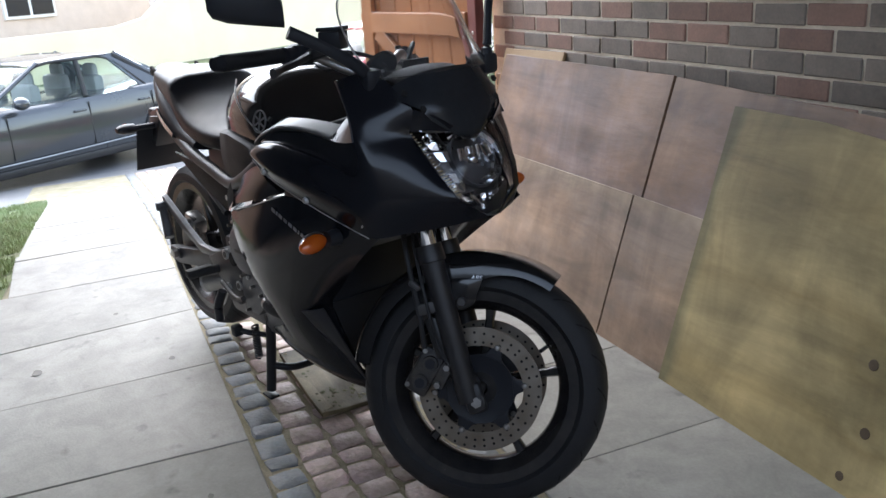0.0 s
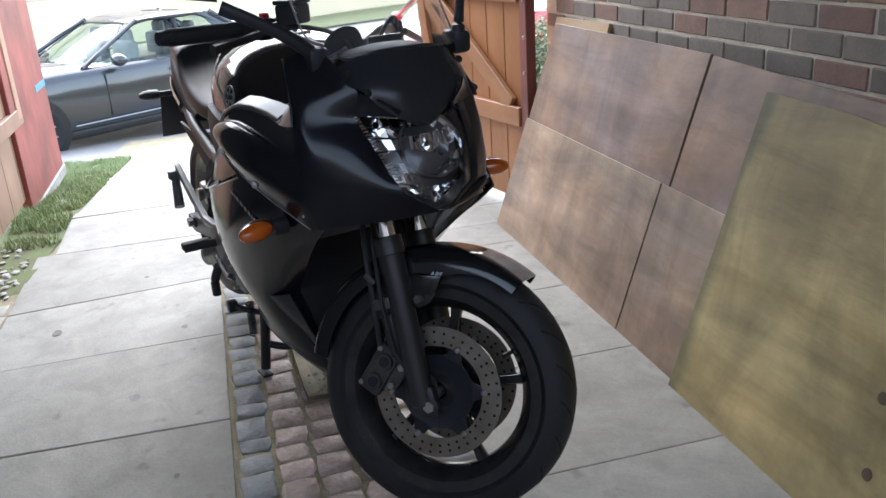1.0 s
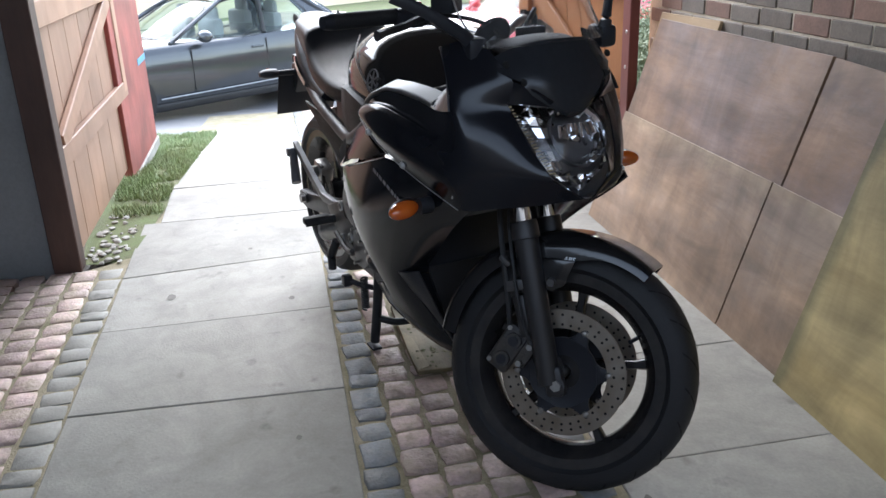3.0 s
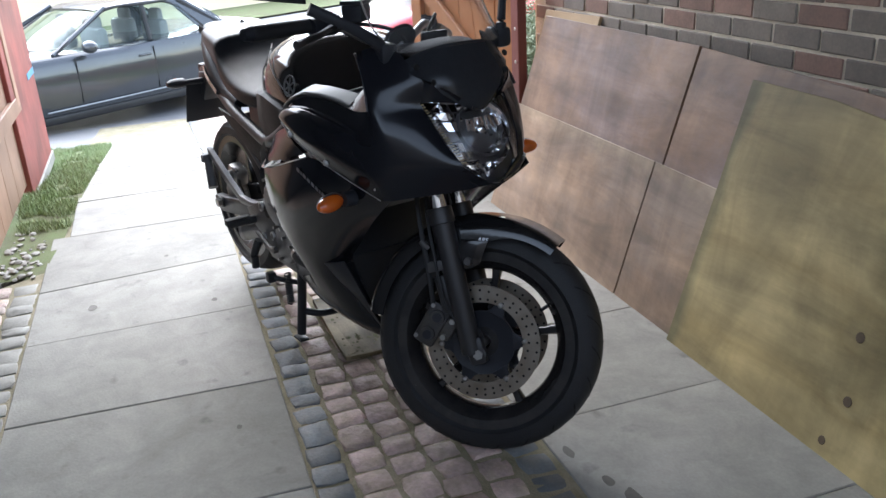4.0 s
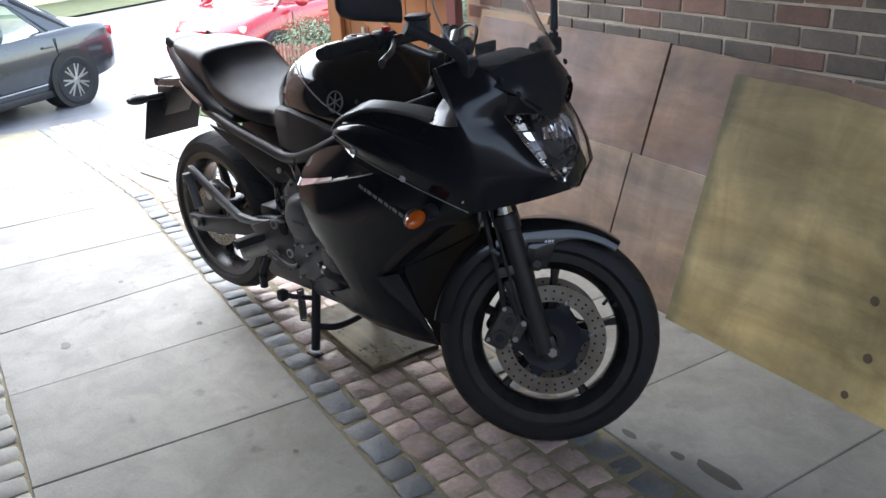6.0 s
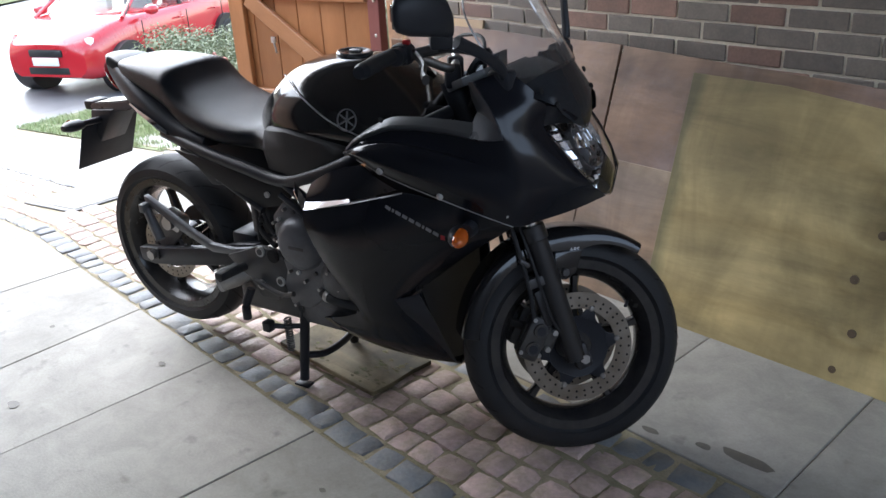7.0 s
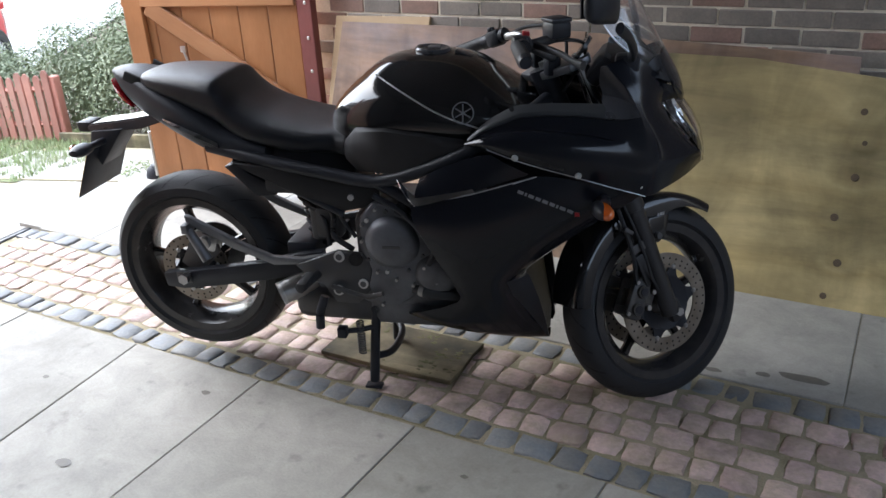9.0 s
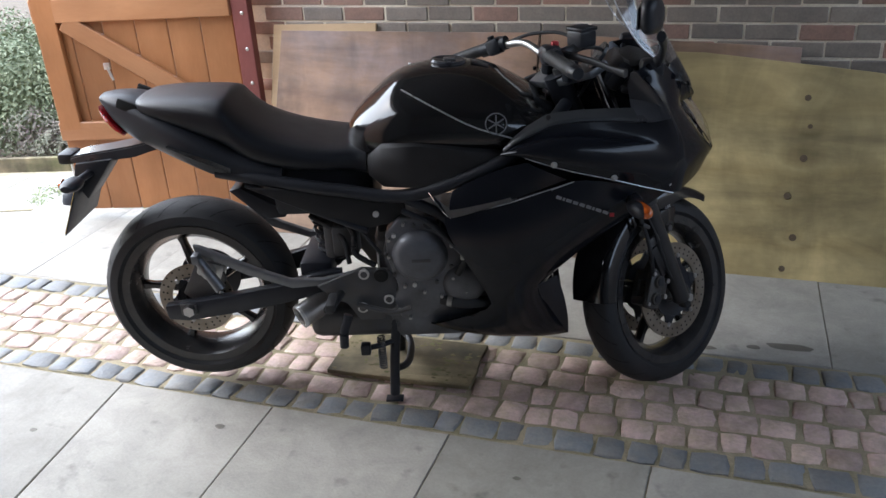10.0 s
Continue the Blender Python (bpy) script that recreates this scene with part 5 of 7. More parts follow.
coil = [(0.552 + 0.011 * math.cos(2 * math.pi * 13 * s), -0.148 + 0.011 * math.sin(2 * math.pi * 13 * s), 0.25 - 0.11 * s) for s in np.linspace(0, 1, 110)]
part("stand_spring", tube(coil, 0.003, 5, 1), DARK_METAL, stand, "coiled stand spring")

# frame
for side in (-1, 1):
    b = tube([(0.13, side * 0.13, 0.80), (0.32, side * 0.165, 0.772), (0.50, side * 0.185, 0.748), (0.655, side * 0.20, 0.732), (0.80, side * 0.225, 0.775), (0.95, side * 0.235, 0.842), (1.06, side * 0.16, 0.90), (1.12, side * 0.05, 0.93)], 0.0185, 14)
    part("frame_tube", b, FRAME_BLACK, bike, "black tubular frame rail")
    part("subframe_tube", tube([(0.21, side * 0.14, 0.762), (0.39, side * 0.168, 0.690), (0.55, side * 0.182, 0.622)], 0.0105, 12), FRAME_BLACK, bike)
    part("down_tube", tube([(0.66, side * 0.20, 0.73), (0.78, side * 0.21, 0.665), (0.86, side * 0.205, 0.58)], 0.016, 12), FRAME_BLACK, bike)
    b = prism([(0.215, 0.768), (0.40, 0.752), (0.66, 0.722), (0.662, 0.676), (0.615, 0.643), (0.54, 0.628), (0.40, 0.684), (0.30, 0.728)], 0.012, "xz", side * 0.178, 0.004)
    cover = part("side_cover", b, PAD, bike, "matt black side cover")
    part("cover_screw", rod((0.578, side * 0.184, 0.675), (0.578, side * 0.190, 0.675), 0.009, None, 12), PALE_METAL, cover)
part("head_stock", rod(HEAD, HEAD - RAKE * 0.22, 0.036, None, 18), FRAME_BLACK, bike)
part("battery_box", box(0.30, 0.20, 0.16, 0.02, (0.42, 0, 0.72)), PLASTIC, bike)


def ring_of(x, top, bot, hw, zmax, n=15, flat=0.55, square=2.3):
    """A closed section across the machine, rounded above and below, widest at zmax."""
    pts = []
    for k in range(2 * n):
        a = math.pi / 2 - 2 * math.pi * k / (2 * n)
        c, s = math.cos(a), math.sin(a)
        e = 2 / square
        y = hw * math.copysign(abs(c) ** e, c)
        z = zmax + (top - zmax) * abs(s) ** e if s > 0 else zmax - (zmax - bot) * abs(s) ** e
        pts.append((x, y, z))
    return pts


def body(stations, square=2.3, dense=4, n=15):
    """Loft through stations of (x, top, bottom, half width, height of the widest place), eased between them."""
    st = spline([(s[0], s[1], s[2]) for s in stations], dense)
    st2 = spline([(s[3], s[4], 0) for s in stations], dense)
    return loft([ring_of(p.x, p.y, p.z, q.x, q.y, n, square=square) for p, q in zip(st, st2)])


# tank
tank_b = body([(0.505, 0.900, 0.80, 0.075, 0.86), (0.53, 0.935, 0.785, 0.115, 0.87), (0.58, 0.980, 0.775, 0.155, 0.885), (0.65, 1.030, 0.77, 0.19, 0.90), (0.73, 1.050, 0.765, 0.212, 0.91),
               (0.82, 1.053, 0.78, 0.224, 0.91), (0.91, 1.035, 0.80, 0.226, 0.90), (0.99, 0.992, 0.82, 0.215, 0.89), (1.06, 0.945, 0.84, 0.185, 0.885), (1.09, 0.92, 0.85, 0.15, 0.88)], 2.25)
tank = part("tank", tank_b, GLOSS, bike, "gloss black fuel tank", angle=60)
part("filler_cap", lathe([(0.0005, 0.008), (0.034, 0.008), (0.038, 0.011), (0.046, 0.011), (0.05, 0.006), (0.05, -0.01), (0.0005, -0.01)], 36, "z"), GREY_PAINT, tank, "round grey filler cap", m=Matrix.Translation((0.795, 0, 1.050)) @ Matrix.Rotation(radians(4), 4, "Y"))
part("cap_flap", box(0.034, 0.02, 0.008, 0.003, (0.80, 0, 1.061)), ALLOY, tank)
part("tank_trim", box(0.05, 0.035, 0.004, 0.001, (0, 0, 0)), GREY_PAINT, tank, m=Matrix.Translation((0.885, 0, 1.043)) @ Matrix.Rotation(radians(20), 4, "Y"))
for side in (-1, 1):
    secs = []
    for x, t0, b0, yy in ((0.565, 0.835, 0.775, 0.160), (0.61, 0.878, 0.752, 0.196), (0.70, 0.888, 0.752, 0.218), (0.80, 0.880, 0.772, 0.231), (0.88, 0.868, 0.80, 0.235), (0.935, 0.858, 0.84, 0.232)):
        secs.append([(x, side * (yy - 0.02), t0), (x, side * yy, t0 - 0.008), (x, side * (yy + 0.004), (t0 + b0) / 2), (x, side * yy, b0 + 0.008), (x, side * (yy - 0.02), b0), (x, side * (yy - 0.05), (t0 + b0) / 2)])
    part("knee_pad", loft(secs), PAD, tank, "matt black tank side panel", angle=55)
    part("tank_line", tube([(0.672, side * 0.152, 1.018), (0.76, side * 0.203, 0.980), (0.86, side * 0.224, 0.930), (0.965, side * 0.222, 0.892)], 0.0022, 6), SILVER, tank, "thin silver pinstripe")
    em = lathe([(0.0262, 0.002), (0.029, 0.002), (0.029, -0.002), (0.0262, -0.002)], 32, "y")
    for k in range(3):
        a = math.pi / 2 + 2 * math.pi * k / 3
        box(0.046, 0.003, 0.0032, 0, (0, 0, 0), turn=Matrix.Rotation(a, 4, "Y"), bm=em)
    part("emblem", em, EMBLEM, tank, "round dull grey emblem", m=Matrix.Translation((0.922, side * 0.2255, 0.935)) @ Matrix.Rotation(radians(-side * -14), 4, "X") @ Matrix.Rotation(radians(-side * 4), 4, "Z"))

# seat
seat_b = body([(-0.095, 0.998, 0.972, 0.055, 0.985), (-0.07, 1.006, 0.960, 0.098, 0.985), (0.0, 1.010, 0.935, 0.124, 0.972), (0.10, 1.006, 0.890, 0.142, 0.955), (0.150, 1.001, 0.865, 0.150, 0.945), (0.172, 0.994, 0.855, 0.153, 0.935), (0.188, 0.974, 0.845, 0.156, 0.918), (0.215, 0.945, 0.830, 0.160, 0.893),
               (0.25, 0.921, 0.815, 0.164, 0.868), (0.31, 0.893, 0.800, 0.168, 0.848), (0.39, 0.871, 0.785, 0.168, 0.830), (0.47, 0.858, 0.780, 0.158, 0.825), (0.52, 0.856, 0.775, 0.146, 0.820), (0.56, 0.850, 0.770, 0.155, 0.810)], 3.3)
seat = part("seat", seat_b, VINYL, bike, "black vinyl dual seat", angle=32)

# tail
tail_b = body([(-0.205, 1.008, 0.985, 0.035, 0.998), (-0.17, 1.012, 0.925, 0.062, 0.98), (-0.12, 1.008, 0.875, 0.085, 0.965), (-0.05, 0.985, 0.842, 0.115, 0.935), (0.04, 0.945, 0.80, 0.142, 0.89),
               (0.13, 0.895, 0.764, 0.155, 0.84), (0.20, 0.86, 0.765, 0.158, 0.81), (0.32, 0.82, 0.77, 0.160, 0.79)], 2.6)
tail = part("tail_cowl", tail_b, PLASTIC, bike, "satin black tail cowl", angle=60)
for side in (-1, 1):
    secs = [[(x, side * y, z + h), (x, side * (y + 0.004), z), (x, side * (y - 0.012), z - h * 0.6)] for x, y, z, h in ((0.0, 0.136, 0.880, 0.003), (0.06, 0.153, 0.857, 0.010), (0.12, 0.163, 0.834, 0.014), (0.18, 0.165, 0.808, 0.012))]
    part("tail_trim", loft(secs), TRIM_METAL, tail, "glossy graphite trim strip")
    # black block put where the recess would lie in shade
    part("grab_recess", box(0.07, 0.012, 0.03, 0.005, (0, 0, 0)), HOLE, tail, m=Matrix.Translation((-0.105, side * 0.082, 0.985)) @ Matrix.Rotation(radians(25), 4, "Y"))
secs = [[(x, -w, z + h), (x, w, z + h), (x, w * 0.9, z - h), (x, -w * 0.9, z - h)] for x, w, z, h in ((-0.214, 0.04, 0.972, 0.009), (-0.200, 0.054, 0.953, 0.014), (-0.176, 0.060, 0.924, 0.013), (-0.150, 0.054, 0.896, 0.008))]
b = loft(secs)
bmesh.ops.bevel(b, geom=list(b.edges), offset=0.004, segments=2, affect="EDGES")
part("tail_light", b, RED_LENS, tail, "red tail light")

# plate holder
secs = [[(x, -w, z + h), (x, w, z + h), (x, w, z - h), (x, -w, z - h)] for x, w, z, h in ((-0.06, 0.055, 0.862, 0.014), (-0.14, 0.05, 0.842, 0.018), (-0.22, 0.045, 0.832, 0.016), (-0.30, 0.045, 0.826, 0.013), (-0.335, 0.04, 0.82, 0.010))]
b = loft(secs)
bmesh.ops.bevel(b, geom=list(b.edges), offset=0.005, segments=2, affect="EDGES")
holder = part("plate_holder", b, GREY_PAINT, bike, "grey plastic number plate arm")
b = box(0.05, 0.07, 0.035, 0.010, (-0.35, 0, 0.822))
part("plate_lamp", b, PLASTIC, holder)
b = prism([(-0.20, 0.825), (-0.315, 0.815), (-0.33, 0.76), (-0.30, 0.70), (-0.235, 0.78)], 0.11, "xz", 0.0, 0.006)
part("plate_bracket", b, PLASTIC, holder)
pl = box(0.003, 0.235, 0.19, 0.002, (0, 0, 0))
plate = part("number_plate", pl, PLASTIC, holder, "back of a blank number plate", m=Matrix.Translation((-0.325, 0, 0.70)) @ Matrix.Rotation(radians(24), 4, "Y"))
part("plate_face", box(0.0025, 0.229, 0.184, 0.001, (-0.003, 0, 0)), PLATE_YELLOW, plate, "yellow reflective face")
for side in (-1, 1):
    b = rod((-0.275, side * 0.05, 0.785), (-0.285, side * 0.125, 0.785), 0.012, 0.010, 12)
    s = part("indicator_stalk", b, PLASTIC, holder)
    b = lathe([(0.0005, -0.035), (0.012, -0.033), (0.021, -0.02), (0.024, 0.0), (0.021, 0.02), (0.0005, 0.026)], 20, "y")
    bmesh.ops.scale(b, vec=(1.25, 1.25, 0.8), verts=b.verts)
    part("rear_indicator", b, PLASTIC, s, "black rear indicator", m=Matrix.Translation((-0.288, side * 0.15, 0.785)))
    part("lens", lathe([(0.0005, -0.012), (0.014, -0.009), (0.018, 0.0), (0.0005, 0.002)], 16, "x"), AMBER, s, "amber lens", m=Matrix.Translation((-0.312, side * 0.15, 0.785)))

# ---- fairing ----
def sheet_of(rows, side, t=0.004, dense=3):
    """A curved panel through rows of (x, y, z); side +1 left, -1 right."""
    n = len(rows)
    fine = [spline([(p[0], side * p[1], p[2]) for p in row], dense) for row in rows]
    cols = len(fine[0])
    across = [spline([fine[r][c] for r in range(n)], dense) for c in range(cols)]
    b = bmesh.new()
    vs = [[b.verts.new(p) for p in col] for col in across]
    for a, c in zip(vs, vs[1:]):
        for k in range(len(a) - 1):
            b.faces.new((a[k], a[k + 1], c[k + 1], c[k]))
    bmesh.ops.recalc_face_normals(b, faces=b.faces)
    mid = b.faces[len(b.faces) // 2] if b.faces.ensure_lookup_table() is None else None
    if mid.normal.y * side < 0:
        bmesh.ops.reverse_faces(b, faces=b.faces)
    bmesh.ops.solidify(b, geom=list(b.faces), thickness=t)
    return b


def set_out(x, y, side):
    """Half width set out from the slightly skewed middle of the nose."""
    return side * y if side < 0 else y - 0.06 * min(max((x - 1.12) / 0.2, 0.0), 1.0) * min(y / 0.14, 1.0)


def facets(rows, side, t=0.004, dense=4, between=3, puff=0.0):
    """A panel with creases along its rows: curved along them, flat (or puffed) from row to row."""
    fine = [spline([(p[0], set_out(p[0], p[1], side), p[2]) for p in row], dense) for row in rows]
    full = [fine[0]]
    for one, two in zip(fine, fine[1:]):
        for k in range(1, between + 1):
            s = k / between
            out = puff * math.sin(math.pi * s)
            full.append([a.lerp(c, s) + Vector((0, side * out, 0)) for a, c in zip(one, two)])
    b = bmesh.new()
    vs = [[b.verts.new(p) for p in row] for row in full]
    for a, c in zip(vs, vs[1:]):
        for k in range(len(a) - 1):
            b.faces.new((a[k], a[k + 1], c[k + 1], c[k]))
    bmesh.ops.recalc_face_normals(b, faces=b.faces)
    b.faces.ensure_lookup_table()
    if sum(f.normal.y for f in b.faces) * side < 0:
        bmesh.ops.reverse_faces(b, faces=b.faces)
    bmesh.ops.solidify(b, geom=list(b.faces), thickness=t)
    return b


# upper side cowl: rows from the lower edge to the upper, each from back to front
LOW_EDGE = [(0.928, 0.260, 0.858), (0.993, 0.290, 0.861), (1.067, 0.298, 0.837), (1.14, 0.296, 0.815), (1.225, 0.286, 0.790), (1.30, 0.266, 0.762), (1.39, 0.238, 0.729), (1.44, 0.186, 0.734), (1.492, 0.105, 0.742), (1.532, 0.022, 0.752)]
BULGE = [(0.929, 0.263, 0.861), (0.995, 0.298, 0.872), (1.072, 0.309, 0.864), (1.145, 0.308, 0.850), (1.23, 0.298, 0.832), (1.31, 0.276, 0.806), (1.396, 0.246, 0.776), (1.443, 0.194, 0.772), (1.494, 0.122, 0.773), (1.529, 0.058, 0.776)]
SWELL = [(0.930, 0.263, 0.863), (0.997, 0.296, 0.883), (1.077, 0.302, 0.892), (1.150, 0.300, 0.884), (1.235, 0.291, 0.868), (1.318, 0.270, 0.844), (1.400, 0.243, 0.814), (1.445, 0.199, 0.802), (1.494, 0.131, 0.795), (1.525, 0.077, 0.790)]
CREASE = [(0.932, 0.262, 0.866), (0.999, 0.286, 0.893), (1.080, 0.284, 0.909), (1.155, 0.281, 0.905), (1.240, 0.272, 0.892), (1.325, 0.257, 0.869), (1.397, 0.240, 0.846), (1.440, 0.202, 0.834), (1.488, 0.140, 0.820), (1.518, 0.094, 0.808)]
VALLEY = [(0.936, 0.260, 0.869), (1.001, 0.272, 0.897), (1.082, 0.264, 0.906), (1.157, 0.260, 0.902), (1.242, 0.254, 0.893), (1.325, 0.250, 0.882), (1.390, 0.238, 0.886), (1.421, 0.206, 0.886), (1.452, 0.155, 0.880), (1.470, 0.112, 0.868)]
TOP_EDGE = [(0.945, 0.258, 0.877), (1.002, 0.262, 0.914), (1.062, 0.255, 0.933), (1.14, 0.245, 0.940), (1.22, 0.239, 0.937), (1.294, 0.238, 0.933), (1.366, 0.239, 0.935), (1.390, 0.211, 0.938), (1.408, 0.174, 0.940), (1.418, 0.134, 0.942)]
SHOULDER = [[(1.345, 0.233, 0.985), (1.370, 0.207, 0.988), (1.394, 0.171, 0.990), (1.420, 0.122, 0.989)],
            [(1.312, 0.224, 1.028), (1.337, 0.202, 1.030), (1.360, 0.178, 1.031), (1.389, 0.142, 1.032)],
            [(1.280, 0.212, 1.053), (1.304, 0.200, 1.062), (1.324, 0.182, 1.068), (1.344, 0.160, 1.073)]]


def cowl(side, dense=5, between=4):
    """One skin: the pod with its crest, and before it the cheek that rises to the screen."""
    def fine(row):
        return spline([(x, set_out(x, y, side), z) for x, y, z in row], dense)
    low = [fine(row) for row in (LOW_EDGE, BULGE, SWELL, CREASE, VALLEY, TOP_EDGE)]
    cut = 6 * dense
    high = [low[-1][cut:]] + [fine(row) for row in SHOULDER]
    b = bmesh.new()

    def eased(rows):
        cols = [spline([row[c] for row in rows], between) for c in range(len(rows[0]))]
        return [list(r) for r in zip(*cols)]
    lower, upper = eased(low), eased(high)
    grid_low = [[b.verts.new(p) for p in row] for row in lower]
    grid_up = [grid_low[-1][cut:]] + [[b.verts.new(p) for p in row] for row in upper[1:]]
    for g in (grid_low, grid_up):
        for one, two in zip(g, g[1:]):
            for k in range(len(one) - 1):
                b.faces.new((one[k], one[k + 1], two[k + 1], two[k]))
    bmesh.ops.recalc_face_normals(b, faces=b.faces)
    if sum(f.normal.y for f in b.faces) * side < 0:
        bmesh.ops.reverse_faces(b, faces=b.faces)
    bmesh.ops.solidify(b, geom=list(b.faces), thickness=0.004)
    return b


for side in (-1, 1):
    panel = part("side_cowl", cowl(side), FAIRING, bike, "black upper fairing side with the cheek beside the headlamp", angle=48)
    for x, y, z in ((1.067, 0.304, 0.843), (1.224, 0.290, 0.796), (1.376, 0.244, 0.757)):
        part("fairing_bolt", lathe([(0.0005, 0.005), (0.006, 0.004), (0.0085, 0.0), (0.0085, -0.004), (0.0005, -0.004)], 14, "y"), PALE_METAL, panel, "bright screw", m=Matrix.Translation((x, set_out(x, y, side) + side * 0.001, z)) @ Matrix.Rotation(radians(0 if side > 0 else 180), 4, "X"))
    part("lower_edge_trim", tube([(p[0], set_out(p[0], p[1], side) + side * 0.003, p[2] - 0.001) for p in LOW_EDGE[1:7]], 0.0011, 5), SILVER, panel, "thin bright edge")
    # ridge over the intake, flaring into the blade beside the instruments
    secs = []
    for x, yo, zo, yi, zi in ((0.938, 0.260, 0.874, 0.246, 0.872), (0.968, 0.267, 0.900, 0.238, 0.903), (1.002, 0.269, 0.918, 0.230, 0.928), (1.035, 0.264, 0.930, 0.222, 0.945), (1.055, 0.260, 0.938, 0.216, 0.953),
                              (1.075, 0.257, 0.943, 0.216, 0.957), (1.14, 0.249, 0.947, 0.210, 0.960), (1.22, 0.243, 0.944, 0.205, 0.959), (1.285, 0.243, 0.938, 0.204, 0.957)):
        secs.append([(x, side * (yo + 0.002), zo - 0.006), (x, side * yo, zo), (x, side * (yo - 0.004), zo + 0.003), (x, side * (yi + 0.006), zi + 0.001), (x, side * yi, zi - 0.003), (x, side * (yi - 0.002), zi - 0.02), (x, side * (yo - 0.01), zo - 0.02)])
    part("intake_ridge", loft(secs), RIDGE, panel, "graphite satin ridge over the intake", angle=35)
    # black peg for the shade of a small hole
    part("ridge_hole", rod((1.055, side * 0.262, 0.956), (1.055, side * 0.268, 0.960), 0.006, None, 10), HOLE, panel)
    BLADE = [[(1.275, 0.244, 0.932), (1.31, 0.250, 0.931), (1.340, 0.247, 0.931), (1.370, 0.247, 0.936)],
             [(1.273, 0.184, 0.976), (1.308, 0.208, 0.974), (1.338, 0.230, 0.969), (1.359, 0.242, 0.960)],
             [(1.264, 0.194, 1.012), (1.285, 0.210, 1.014), (1.308, 0.220, 1.012), (1.330, 0.230, 1.002)],
             [(1.268, 0.212, 1.050), (1.272, 0.213, 1.052), (1.277, 0.214, 1.053), (1.282, 0.216, 1.053)]]
    part("inner_blade", facets(BLADE, side, 0.004, 2, 1), GREY_PAINT, bike, "graphite blade beside the instruments", angle=24)
    # flat shoulder up to the screen
    BROW = [[(1.4185, 0.133, 0.943), (1.436, 0.103, 0.943), (1.460, 0.060, 0.936)],
            [(1.420, 0.128, 0.966), (1.443, 0.099, 0.962), (1.468, 0.060, 0.944)],
            [(1.421, 0.121, 0.989), (1.454, 0.095, 0.975), (1.472, 0.058, 0.948)]]
    part("brow", sheet_of(BROW, side, 0.003, 2), FAIRING, bike, "gloss black brow over the headlamp", angle=50)

# dark underside of the nose
secs = []
for x, w, z0, z1 in ((1.33, 0.22, 0.742, 0.765), (1.42, 0.175, 0.742, 0.762), (1.485, 0.10, 0.745, 0.76), (1.532, 0.025, 0.752, 0.760)):
    secs.append([(x, -w, z1), (x, -w * 0.95, z0 + 0.006), (x, 0, z0), (x, w * 0.95, z0 + 0.006), (x, w, z1), (x, 0, z1 + 0.004)])
part("chin", loft(secs), PLASTIC, bike, "black plastic chin of the fairing", angle=50)

# headlamp
EDGE = ((0.022, 1.533, 0.754, 0.0), (0.060, 1.530, 0.780, -0.010), (0.093, 1.525, 0.804, -0.019), (0.114, 1.495, 0.850, -0.008), (0.129, 1.452, 0.902, 0.006), (0.138, 1.406, 0.948, 0.018))
def lamp_rows(back, shrink):
    rows = []
    for k, (w, x, z, bulge) in enumerate(EDGE):
        row = []
        for v in np.linspace(-1, 1, 15):
            dip = 0.016 * (1 - abs(v) ** 1.5) * max(0, (k - 3) / 2)
            row.append((x + (bulge + 0.045 * w / 0.138) * (1 - v * v) - back, -0.010 + (w - 0.010) * shrink * v, lerp(0.85, z, shrink) - dip))
        rows.append(row)
    return rows


lens_b = loft(lamp_rows(0.0, 1.0), caps=False, closed=False)
thicken(lens_b, 0.003)
house_b = loft(lamp_rows(0.06, 0.97), caps=False, closed=False)
headlamp = part("headlamp", thicken(house_b, 0.004), LAMP_GREY, bike, "clear headlamp with a round chrome reflector", angle=50)
lens = part("lens", lens_b, LENS, headlamp, "clear lens", angle=50)
lens.visible_shadow = False
# black rim of the fairing that laps over the lens on the far cheek
rim_rows = []
for k, (w, x, z, bulge) in enumerate(EDGE):
    rim_rows.append([(x + (bulge + 0.045 * w / 0.138) * (1 - v * v) + 0.004, -0.010 + (w - 0.010) * v, z) for v in np.linspace(0.80 if k > 1 else 0.70, 1.03, 7)])
rim_b = loft(rim_rows, caps=False, closed=False)
part("lamp_rim", thicken(rim_b, 0.003), FAIRING, headlamp, "black fairing edge over the lens", angle=50)
LAMP = Matrix.Translation((1.420, 0.006, 0.846)) @ Matrix.Rotation(radians(-28), 4, "Y")
bowl = bmesh.new()
rng = random.Random(31)
for k in range(20):
    a0, a1 = 2 * math.pi * k / 20, 2 * math.pi * (k + 1) / 20
    for j in range(7):
        # stepped, each step tipped its own way
        r0, r1 = 0.013 + 0.052 * j / 7, 0.013 + 0.052 * (j + 1) / 7
        tip0, tip1 = rng.uniform(-0.006, 0.006), rng.uniform(-0.006, 0.006)
        x0, x1 = 0.050 * (r0 / 0.061) ** 2, 0.050 * (r1 / 0.061) ** 2 + 0.0015
        bowl.faces.new([bowl.verts.new((x, r * math.cos(a), r * math.sin(a))) for x, r, a in ((x0 + tip0, r0, a0), (x1 + tip1, r1, a0), (x1 - tip0, r1, a1), (x0 - tip1, r0, a1))])
part("reflector", bowl, REFLECTOR, headlamp, "faceted chrome reflector", smooth=False, m=LAMP)
part("reflector_ring", lathe([(0.065, 0.044), (0.069, 0.044), (0.069, 0.058), (0.065, 0.058)], 36, "x"), LAMP_GREY, headlamp, m=LAMP)
